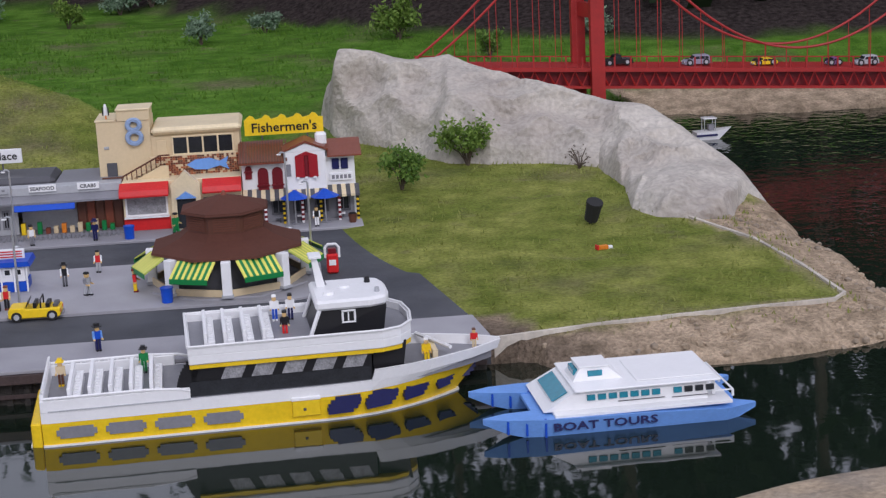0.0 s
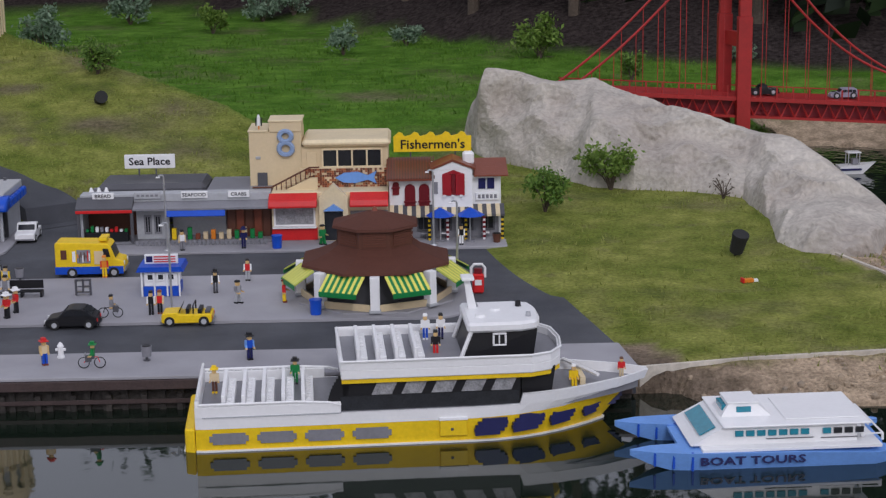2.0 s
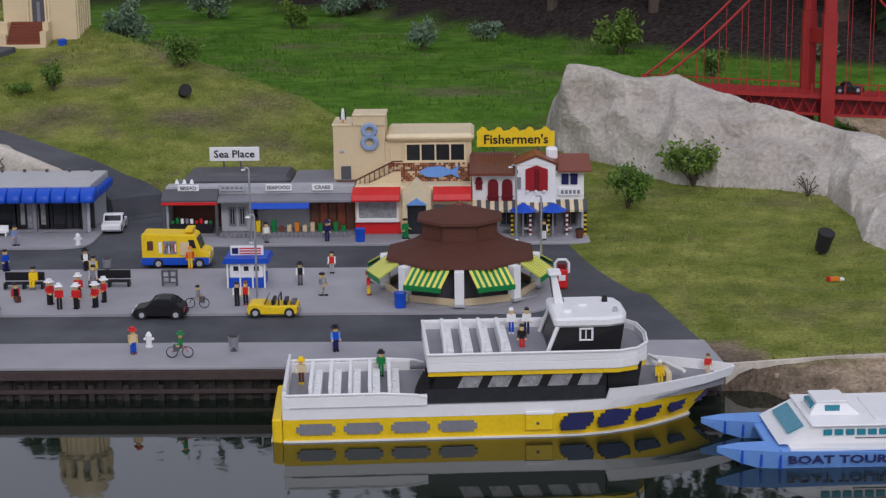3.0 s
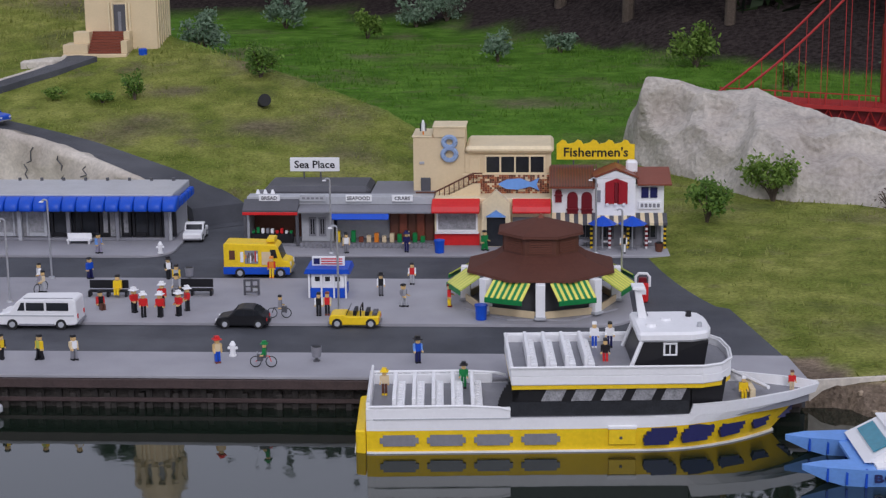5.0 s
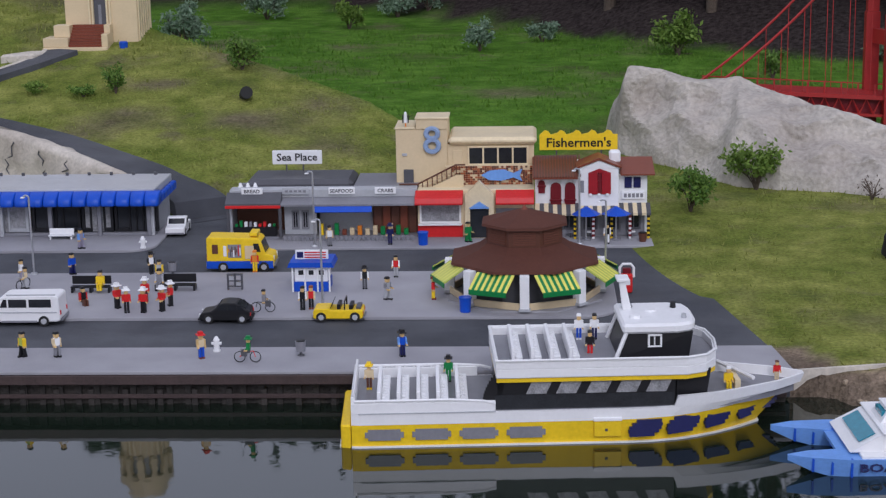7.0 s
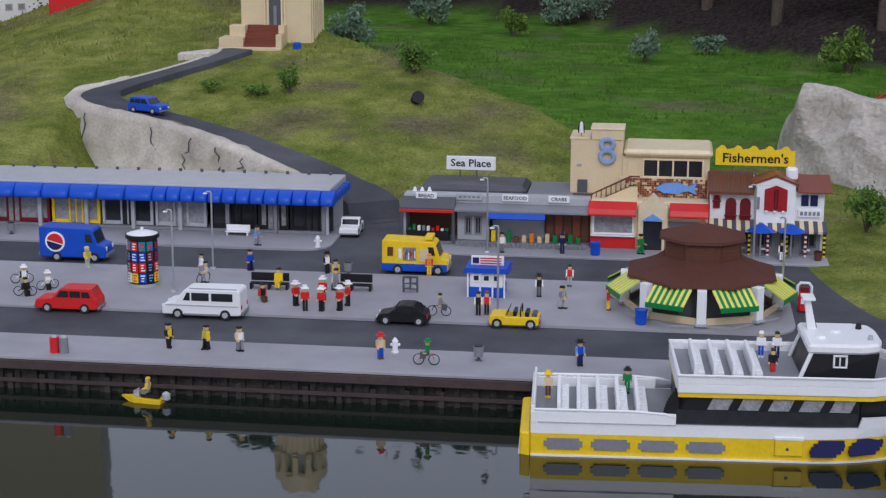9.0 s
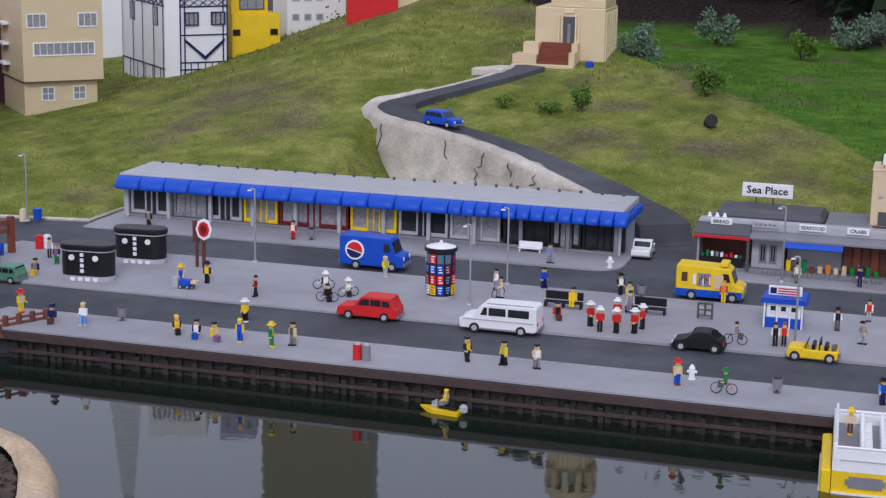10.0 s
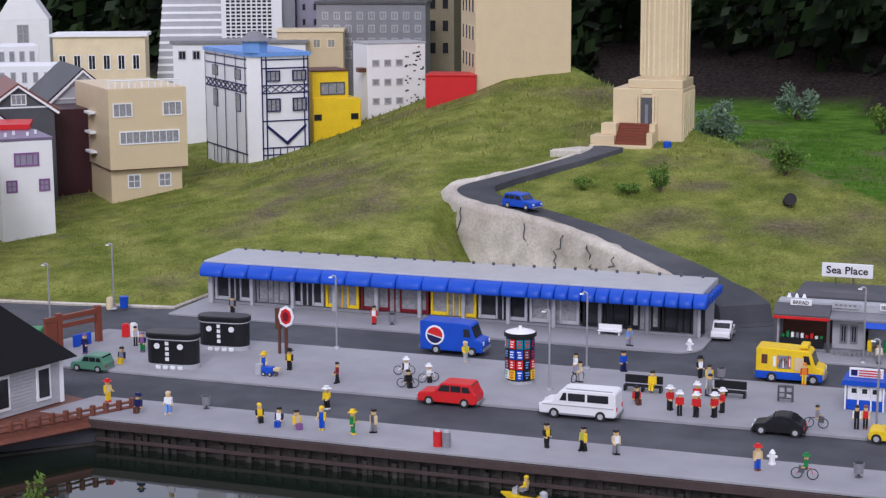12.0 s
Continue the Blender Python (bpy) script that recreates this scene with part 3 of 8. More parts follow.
def long_arcade():
    x0, x1 = -3.80, -1.53
    o = thing("shopping_arcade", "long grey single-storey shop arcade with a blue awning", "building", pose(0, 6.66, 0.011))
    D = 0.31
    boxes("back_wall", o, LIGHTGREY, (x0, x1, D - 0.03, D, 0, 0.165))
    boxes("side_wall", o, LIGHTGREY, (x1 - 0.02, x1, 0.0, D - 0.031, 0, 0.165))
    boxes("side_wall", o, LIGHTGREY, (x0, x0 + 0.02, 0.0, D - 0.031, 0, 0.165))
    boxes("roof", o, LIGHTGREY, (x0 - 0.012, x1 + 0.012, -0.012, D + 0.01, 0.166, 0.196), label="pale grey flat roof slab", bevel=0.003)
    boxes("plinth", o, GREY, (x0 + 0.02, x1 - 0.02, 0.0, D - 0.031, 0, 0.012))
    for k in range(24):
        cyl("vent", o, DARKGREY, x0 + 0.05 + k * (x1 - x0 - 0.1) / 23, D - 0.015, 0.196, 0.208, 0.007, n=8)
    # awning: six wide bays on one half, fifteen small scallops on the other
    wide = np.linspace(x0 - 0.012, -2.26, 14)
    for a, b in zip(wide, wide[1:]):
        puffy("awning_bay", o, a, b, 0.190)
    small = np.linspace(-2.26, x1 + 0.036, 14)
    for a, b in zip(small, small[1:]):
        puffy("awning_bay", o, a, b, 0.190)
    for k in range(5):
        boxes("awning_bay", o, BLUE, (x1 + 0.013, x1 + 0.036, 0.002 + k * 0.06, 0.06 + k * 0.06, 0.134, 0.172), bevel=0.006)
    # shop fronts: start, width, frame, infill
    y = 0.018
    fronts = [(0.03, 0.20, LIGHTGREY, GLASS), (0.24, 0.16, GREY, SMOKE), (0.41, 0.16, LIGHTGREY, GLASS), (0.58, 0.16, YELLOW, SMOKE), (0.75, 0.32, DARKRED, SMOKE), (1.08, 0.21, YELLOW, SMOKE),
              (1.30, 0.22, LIGHTGREY, GLASS), (1.53, 0.22, LIGHTGREY, SMOKE), (1.765, 0.20, BLACK, GLASS), (1.97, 0.13, BLACK, SMOKE), (2.105, 0.18, BLACK, GLASS)]
    for a, w, fm, pm in fronts:
        cx, z0 = x0 + a + w / 2, 0.014
        fr = boxes("shop_front", o, fm, (cx - w / 2 + 0.012, cx + w / 2 - 0.012, y - 0.006, y + 0.012, 0.128, 0.164))
        for b in ((cx - w / 2, cx - w / 2 + 0.012, y - 0.008, y + 0.012, z0, 0.164), (cx + w / 2 - 0.012, cx + w / 2, y - 0.008, y + 0.012, z0, 0.164), (cx - 0.032, cx - 0.024, y - 0.006, y + 0.012, z0, 0.128), (cx + 0.024, cx + 0.032, y - 0.006, y + 0.012, z0, 0.128),
                  (cx - w / 2 + 0.012, cx - 0.033, y - 0.006, y + 0.012, z0, 0.03), (cx + 0.033, cx + w / 2 - 0.012, y - 0.006, y + 0.012, z0, 0.03), (cx - 0.003, cx + 0.003, y - 0.005, y + 0.01, z0, 0.127)):
            boxes("frame_bar", fr, fm, b)
        boxes("pane", fr, pm, (cx - w / 2 + 0.013, cx + w / 2 - 0.013, y + 0.001, y + 0.006, z0, 0.127), bevel=0)
    for k in range(12):
        px_ = x0 + 0.02 + k * (x1 - x0 - 0.04) / 11
        boxes("pillar", o, LIGHTGREY if k < 9 else GREY, (px_ - 0.008, px_ + 0.008, -0.010, 0.008, 0, 0.166))
    for k in range(16):
        # goods and ladders behind the open right-hand bays
        px_ = -2.03 + 0.032 * k
        boxes("shelf_item", o, random.choice([GREY, LIGHTGREY, TAN, DARKGREY]), (px_, px_ + 0.018, 0.09, 0.12, 0.013, 0.05 + 0.05 * random.random()))
    b = thing("bench", "white slatted bench standing before the arcade", "bench", pose(-1.90, 6.60, 0.011))
    boxes("backrest", b, WHITE, (-0.05, 0.05, 0.012, 0.018, 0.008, 0.042))
    boxes("seat", b, WHITE, (-0.05, 0.05, -0.014, 0.011, 0.014, 0.019))
    for sx in (-0.045, 0.04):
        boxes("leg", b, WHITE, (sx, sx + 0.006, -0.012, 0.01, 0, 0.0135))


long_arcade()


def sea_shops():
    o = thing("seafood_shops", "row of grey-roofed seafood shops with roof signs", "building", pose(0, 6.58, 0.011) @ Matrix.Diagonal((1, 1, 0.945, 1)))
    x0, x1, D = -1.212, -0.455, 0.36
    boxes("back_wall", o, GREY, (x0, x1, D - 0.02, D, 0, 0.17))
    boxes("side_wall", o, LIGHTGREY, (x0, x0 + 0.015, 0.012, D - 0.021, 0, 0.15))
    boxes("floor", o, GREY, (x0, x1, -0.01, D - 0.021, 0, 0.010))
    # roofs
    boxes("roof", o, LIGHTGREY, (x0 + 0.005, x1, 0.03, 0.10, 0.172, 0.205), label="pale grey parapet")
    prism("awning", o, DARKGREY, [(0.03, 0.195), (-0.03, 0.158), (-0.03, 0.150), (0.03, 0.171)], x0 - 0.005, -0.995, "x", "dark grey sloping canopy")
    prism("awning", o, GREY, [(0.03, 0.172), (-0.035, 0.155), (-0.035, 0.147), (0.03, 0.164)], -0.994, x1, "x", "grey canopy along the shop fronts")
    boxes("roof", o, DARKGREY, (x0 + 0.05, -0.72, 0.14, D + 0.02, 0.171, 0.225), label="dark grey raised roof", bevel=0.02)
    boxes("roof", o, GREY, (-0.715, x1, 0.101, D + 0.02, 0.171, 0.205))
    boxes("roof", o, GREY, (x0 + 0.005, -0.72, 0.101, 0.139, 0.171, 0.19))
    boxes("fascia", o, RED, (x0 - 0.005, -0.995, -0.034, -0.0305, 0.138, 0.151), label="red fascia strip")
    prism("awning", o, BLUE, [(-0.036, 0.146), (-0.05, 0.125), (-0.048, 0.122), (-0.02, 0.143)], -0.86, -0.63, "x", "blue canvas awning")
    # bays
    boxes("stall_counter", o, BLACK, (x0 + 0.02, -1.02, 0.0, 0.03, 0.0105, 0.05))
    boxes("stall_back", o, BROWN, (x0 + 0.016, -1.0, 0.12, 0.13, 0.0105, 0.17))
    for k in range(9):
        boxes("goods_item", o, random.choice([WHITE, TAN, RED, GREY, GREEN]), (x0 + 0.025 + k * 0.019, x0 + 0.037 + k * 0.019, 0.005, 0.02, 0.0505, 0.058 + 0.02 * random.random()))
    boxes("post", o, DARKGREY, (x0 - 0.002, x0 + 0.010, -0.028, -0.016, 0.010, 0.15)), boxes("post", o, DARKGREY, (-1.005, -0.993, -0.028, -0.016, 0.010, 0.15))
    boxes("shop_wall", o, LIGHTGREY, (-0.99, -0.86, 0.035, 0.045, 0.0105, 0.165))
    for dx in (-0.945, -0.905):
        window(o, dx, 0.035, 0.03, 0.08, 0.034, GREY, GLASS, name="door")
    boxes("shop_wall", o, LIGHTGREY, (-0.855, -0.64, 0.10, 0.11, 0.0105, 0.165))
    boxes("shop_wall", o, BROWN, (-0.635, x1, 0.06, 0.07, 0.0105, 0.165), label="dark brown timber shop front")
    for k in range(5):
        boxes("plank", o, RUST if k % 2 else BROWN, (-0.63 + k * 0.035, -0.60 + k * 0.035, 0.052, 0.059, 0.0105, 0.15))
    for k in range(12):
        boxes("crate", o, random.choice([ORANGE, YELLOW, GREEN, RUST, TAN, ORANGE]), (-0.85 + k * 0.031, -0.832 + k * 0.031, 0.015, 0.035, 0.0105, 0.03 + 0.035 * random.random()))
    for k in range(30):
        boxes("low_fence", o, GREY, (-0.985 + k * 0.0175, -0.975 + k * 0.0175, -0.045, -0.040, 0, 0.022))
    for k in range(3):
        cyl("gull", o, WHITE, x0 + 0.04 + 0.03 * k, 0.09, 0.206, 0.224, 0.010, 0.004, 7)
    # roof signs
    for cx, w, txt, fm in ((-1.115, 0.085, "BREAD", WHITE), (-0.94, 0.105, None, LIGHTGREY), (-0.755, 0.105, "SEAFOOD", WHITE), (-0.58, 0.085, "CRABS", WHITE)):
        s = boxes("sign_board", o, fm, (cx - w / 2, cx + w / 2, 0.020, 0.029, 0.186, 0.214), label="small white roof sign")
        if txt:
            write("lettering", s, txt, DARKGREY, pose(cx, 0.0195, 0.2, 90), 0.021, 0.001)
        else:
            for k in range(5):
                boxes("bar", s, GREY, (cx - 0.042 + k * 0.018, cx - 0.03 + k * 0.018, 0.0185, 0.0205, 0.196, 0.205), bevel=0)
    s = boxes("sign_board", o, WHITE, (-1.075, -0.868, 0.33, 0.342, 0.257, 0.318), label="white billboard with black lettering")
    write("lettering", s, "Sea Place", BLACK, pose(-0.972, 0.3295, 0.287, 90), 0.046, 0.001)
    for sx in (-1.02, -0.95):
        boxes("strut", s, DARKGREY, (sx, sx + 0.006, 0.332, 0.338, 0.22, 0.2565))


sea_shops()


def pier_eight():
    o = thing("pier_restaurant", "tan two-storey pier building with a stair and red awnings", "building", pose(0, 6.58, 0.011) @ Matrix.Diagonal((1, 1, 0.945, 1)))
    boxes("ground_floor", o, CREAM, (-0.452, 0.012, 0.025, 0.42, 0, 0.20))
    boxes("upper_floor", o, TAN, (-0.335, 0.013, 0.16, 0.42, 0.2005, 0.37), label="tan upper storey")
    boxes("tower", o, TAN, (-0.545, -0.335, 0.165, 0.36, 0, 0.435), label="tan stair tower")
    boxes("tower_top", o, TAN, (-0.462, -0.333, 0.160, 0.30, 0.4355, 0.478))
    boxes("coping", o, CREAM, (-0.466, -0.329, 0.156, 0.304, 0.4785, 0.486)), boxes("coping", o, CREAM, (-0.549, -0.4665, 0.161, 0.364, 0.4355, 0.443))
    boxes("roof", o, CREAM, (-0.332, 0.024, 0.135, 0.43, 0.3705, 0.402), label="cream overhanging flat roof", bevel=0.012)
    # the numeral
    nm = tube("numeral", o, PALEBLUE, [(-0.397 + 0.024 * math.cos(a), 0.153, 0.418 + 0.022 * math.sin(a)) for a in np.linspace(0, 6.283, 17)], 0.0105, 6, "blue figure eight on the tower")
    tube("lower_loop", nm, PALEBLUE, [(-0.397 + 0.027 * math.cos(a), 0.153, 0.365 + 0.026 * math.sin(a)) for a in np.linspace(0, 6.283, 17)], 0.0105, 6)
    boxes("door", o, DARKGREY, (-0.515, -0.475, 0.158, 0.164, 0.19, 0.262)), boxes("plaque", o, LIGHTGREY, (-0.52, -0.50, 0.16, 0.164, 0.32, 0.332))
    # upper windows
    fr = boxes("window", o, CREAM, (-0.255, -0.01, 0.153, 0.1595, 0.278, 0.286), (-0.255, -0.01, 0.153, 0.1595, 0.354, 0.362), *[(-0.255 + k * 0.0595, -0.248 + k * 0.0595, 0.153, 0.1595, 0.286, 0.354) for k in range(5)])
    for k in range(4):
        boxes("pane", fr, GLASS, (-0.2478 + k * 0.0595, -0.1957 + k * 0.0595, 0.1555, 0.159, 0.2862, 0.3538), bevel=0)
    boxes("door", o, TAN, (-0.315, -0.275, 0.155, 0.1595, 0.27, 0.345))
    # stair
    bm = bmesh.new()
    for k in range(10):
        add_box(bm, -0.46 + k * 0.017, -0.443 + k * 0.017, 0.10, 0.158, 0.175 + k * 0.009, 0.184 + k * 0.009)
    part("stair", bm, TAN, o)
    prism("stair_side", o, TAN, [(-0.46, 0.17), (-0.30, 0.25), (-0.27, 0.25), (-0.27, 0.20), (-0.44, 0.165)], 0.085, 0.0995)
    rail = tube("railing", o, BROWN, [(-0.53, 0.09, 0.212), (-0.455, 0.09, 0.212), (-0.30, 0.09, 0.294), (-0.262, 0.09, 0.294)], 0.004)
    for k in range(9):
        boxes("baluster", rail, BROWN, (-0.456 + k * 0.0195, -0.452 + k * 0.0195, 0.087, 0.092, 0.172 + k * 0.0102, 0.21 + k * 0.0102), bevel=0)
    boxes("balcony", o, DARKGREY, (-0.545, -0.455, 0.085, 0.163, 0.165, 0.172))
    # tiled mosaic gable wall with a fish
    bm = bmesh.new()
    rng = random.Random(4)
    for i in range(36):
        for j in range(9):
            if rng.random() < 0.86:
                px_, pz = -0.34 + i * 0.0096, 0.2 + j * 0.009
                if px_ < -0.335 + (0.28 - pz) * 0.0 + 0.005:
                    continue
                add_box(bm, px_, px_ + 0.0088, 0.130, 0.1395, pz, pz + 0.0078, rng.randrange(3))
    boxes("mosaic_wall", o, TAN, (-0.345, 0.012, 0.132, 0.158, 0.2005, 0.282))
    part("mosaic_tiles", bm, [RUST, TERRACOTTA, BROWN], o, "rust and orange mosaic tiles")["kind"] = "stuff"
    prism("fish_sign", o, SKYBLUE, [(-0.20, 0.242), (-0.165, 0.262), (-0.11, 0.266), (-0.07, 0.25), (-0.035, 0.268), (-0.045, 0.24), (-0.035, 0.215), (-0.07, 0.232), (-0.12, 0.218), (-0.17, 0.222)], 0.118, 0.129, label="blue fish sign")
    # gable porch
    prism("porch", o, CREAM, [(-0.262, 0.0), (-0.262, 0.185), (-0.205, 0.242), (-0.148, 0.185), (-0.148, 0.0)], -0.012, 0.0245, label="cream gabled porch")
    boxes("door", o, GLASS, (-0.242, -0.168, -0.0135, -0.0125, 0.002, 0.125)), prism("door_canopy", o, SKYBLUE, [(-0.245, 0.13), (-0.205, 0.158), (-0.165, 0.13)], -0.03, -0.0125)
    for a, b in ((-0.46, -0.27), (-0.14, 0.012)):
        prism("awning", o, RED, [(0.0245, 0.20), (-0.035, 0.178), (-0.045, 0.155), (-0.043, 0.148), (0.0245, 0.152)], a, b, "x", "bright red awning", bevel=0.002)
    boxes("front_panel", o, RED, (-0.452, -0.272, 0.010, 0.0245, 0.0, 0.052), label="red lower panel")
    fr = window(o, -0.362, 0.058, 0.165, 0.085, 0.0245, WHITE, SMOKE, 0)
    boxes("serving_shelf", o, WHITE, (-0.45, -0.275, -0.005, 0.0245, 0.0525, 0.0575))
    boxes("front_panel", o, GREY, (-0.14, 0.010, 0.018, 0.0245, 0.0, 0.12))


pier_eight()
o = thing("gull_ornament", "black and white gull ornament on the stair tower roof", "ornament", pose(-0.505, 6.77, 0.4302))
cyl("leg", o, ORANGE, 0, 0, 0, 0.016, 0.003, n=6), cyl("body", o, WHITE, 0, 0, 0.0162, 0.048, 0.009, 0.007, 8)
cyl("head", o, WHITE, 0, -0.003, 0.0482, 0.060, 0.0065, 0.004, 8), boxes("wing", o, BLACK, (-0.013, -0.0095, -0.006, 0.010, 0.014, 0.048)), boxes("wing", o, BLACK, (0.0095, 0.013, -0.006, 0.010, 0.014, 0.048))


def fish_house():
    o = thing("fishermen_house", "white stucco restaurant with red shutters and brown tiled roof", "building", pose(0, 6.58, 0.011) @ Matrix.Diagonal((1, 1, 0.945, 1)))
    x0, x1 = 0.016, 0.458
    boxes("wall", o, WHITE, (x0, x1, 0.02, 0.36, 0, 0.262), label="white stucco wall")
    boxes("gable_wall", o, WHITE, (0.19, 0.345, 0.002, 0.0195, 0.12, 0.29))
    prism("gable", o, WHITE, [(0.185, 0.29), (0.268, 0.324), (0.35, 0.29)], 0.0, 0.12)
    prism("gable_cap", o, RUST, [(0.178, 0.290), (0.268, 0.327), (0.357, 0.290), (0.357, 0.298), (0.268, 0.336), (0.178, 0.298)], -0.006, 0.13)
    prism("roof", o, RUST, [(-0.02, 0.258), (0.17, 0.315), (0.37, 0.258), (0.37, 0.25), (-0.02, 0.25)], x0 - 0.01, 0.184, "x", "brown tiled pitched roof")
    prism("roof", o, RUST, [(-0.015, 0.268), (0.17, 0.308), (0.36, 0.268), (0.36, 0.2625), (-0.015, 0.2625)], 0.352, x1 + 0.028, "x", "brown tiled pitched roof")
    for k in range(17):
        px_ = x0 - 0.005 + k * 0.0112
        prism("roof_tile", o, BROWN, [(-0.022, 0.262), (0.168, 0.319), (0.168, 0.3155), (-0.022, 0.2585)], px_, px_ + 0.006, "x")
    boxes("chimney", o, WHITE, (0.31, 0.355, 0.06, 0.11, 0.30, 0.352), label="white chimney", bevel=0.008)
    # red arched windows
    for cx, w, h, z in ((0.042, 0.026, 0.055, 0.185), (0.098, 0.042, 0.105, 0.125), (0.154, 0.042, 0.105, 0.125)):
        prism("shutter", o, DARKRED, [(cx - w / 2, z), (cx - w / 2, z + h - w / 2)] + [(cx - w / 2 * math.cos(a), z + h - w / 2 + w / 2 * math.sin(a)) for a in (0.6, 1.1, 1.57, 2.04, 2.54)] + [(cx + w / 2, z + h - w / 2), (cx + w / 2, z)], 0.012, 0.0195, label="dark red arched shutter")
        boxes("balcony_rail", o, DARKRED, (cx - w / 2 - 0.004, cx + w / 2 + 0.004, 0.004, 0.0115, z + 0.028, z + 0.034), bevel=0)
    boxes("window", o, GREY, (0.19, 0.208, -0.004, 0.0015, 0.19, 0.24), bevel=0)
    boxes("shutter", o, DEEPRED, (0.226, 0.262, -0.006, 0.0015, 0.182, 0.272), label="red shutter"), boxes("shutter", o, DEEPRED, (0.278, 0.314, -0.006, 0.0015, 0.182, 0.272), label="red shutter")
    boxes("window", o, DARKRED, (0.2625, 0.2775, -0.003, 0.0015, 0.182, 0.272))
    prism("shutter_head", o, DEEPRED, [(0.226, 0.2725), (0.27, 0.290), (0.314, 0.2725)], -0.005, 0.0015)
    for k in range(3):
        boxes("flower_pot", o, WHITE, (0.228 + k * 0.033, 0.24 + k * 0.033, -0.012, -0.0065, 0.176, 0.186))
    for cx in (0.383, 0.418):
        boxes("window", o, NAVY, (cx - 0.014, cx + 0.014, 0.012, 0.0195, 0.205, 0.25))
    s = boxes("sign_board", o, WHITE, (0.358, 0.448, 0.008, 0.0195, 0.158, 0.19), label="white wall sign")
    for k in range(5):
        boxes("bar", s, GREY, (0.366 + k * 0.016, 0.377 + k * 0.016, 0.0065, 0.0085, 0.166, 0.182), bevel=0)
    # striped awning, columns, umbrellas
    n = 26
    for k in range(n):
        a, b = x0 + k * (x1 + 0.012 - x0) / n, x0 + (k + 1) * (x1 + 0.012 - x0) / n
        prism("awning_stripe", o, (CREAM, DARKGREY)[k % 2], [(0.0195, 0.140), (-0.045, 0.110), (-0.045, 0.100), (0.0195, 0.128)], a, b - 0.0004, "x")
    for k in range(7):
        cx = x0 + 0.012 + k * 0.072
        c = boxes("column", o, (YELLOW, WHITE)[k % 2], (cx - 0.005, cx + 0.005, -0.042, -0.032, 0, 0.105))
        for j in range(5):
            boxes("band", c, (BLACK, DARKRED)[k % 2], (cx - 0.006, cx + 0.006, -0.043, -0.031, 0.01 + j * 0.02, 0.02 + j * 0.02), bevel=0)
    boxes("shop_front", o, GREY, (x0 + 0.01, x1 - 0.01, 0.012, 0.0195, 0.0, 0.118))
    for k in range(5):
        window(o, 0.065 + k * 0.085, 0.03, 0.055, 0.08, 0.0115, DARKGREY, GLASS)
    for k in range(5):
        boxes("table", o, (WHITE, GREY)[k % 2], (0.06 + k * 0.08, 0.09 + k * 0.08, -0.025, -0.005, 0.022, 0.027)), boxes("table_leg", o, DARKGREY, (0.073 + k * 0.08, 0.077 + k * 0.08, -0.017, -0.013, 0.0, 0.0215))
    # rooftop letter sign
    top = [(0.035, 0.34), (0.035, 0.405)]
    for k in range(5):
        a = 0.035 + k * 0.0625
        top += [(a + 0.008, 0.412), (a + 0.022, 0.425), (a + 0.036, 0.420), (a + 0.045, 0.406)]
    top += [(0.348, 0.405), (0.348, 0.34)]
    s = prism("roof_sign", o, YELLOW, top, 0.165, 0.175, label="yellow wave-topped roof sign")
    write("lettering", s, "Fishermen's", BLACK, pose(0.192, 0.1645, 0.37, 90), 0.055, 0.001)
    for sx in (0.10, 0.28):
        boxes("strut", s, DARKGREY, (sx, sx + 0.006, 0.167, 0.173, 0.30, 0.3395))


fish_house()
for k, (ux, uy) in enumerate(((0.215, 6.52), (0.332, 6.52))):
    u = thing("parasol", "blue parasol shading a cafe table", "parasol", pose(ux, uy, 0.011), "cafe parasols")
    cyl("pole", u, METAL, 0, 0, 0, 0.128, 0.003, n=6), cyl("canopy", u, BLUE, 0, 0, 0.105, 0.135, 0.058, 0.004, 8, "blue canopy")
    cyl("base", u, GREY, 0, 0, 0, 0.006, 0.018, n=10)


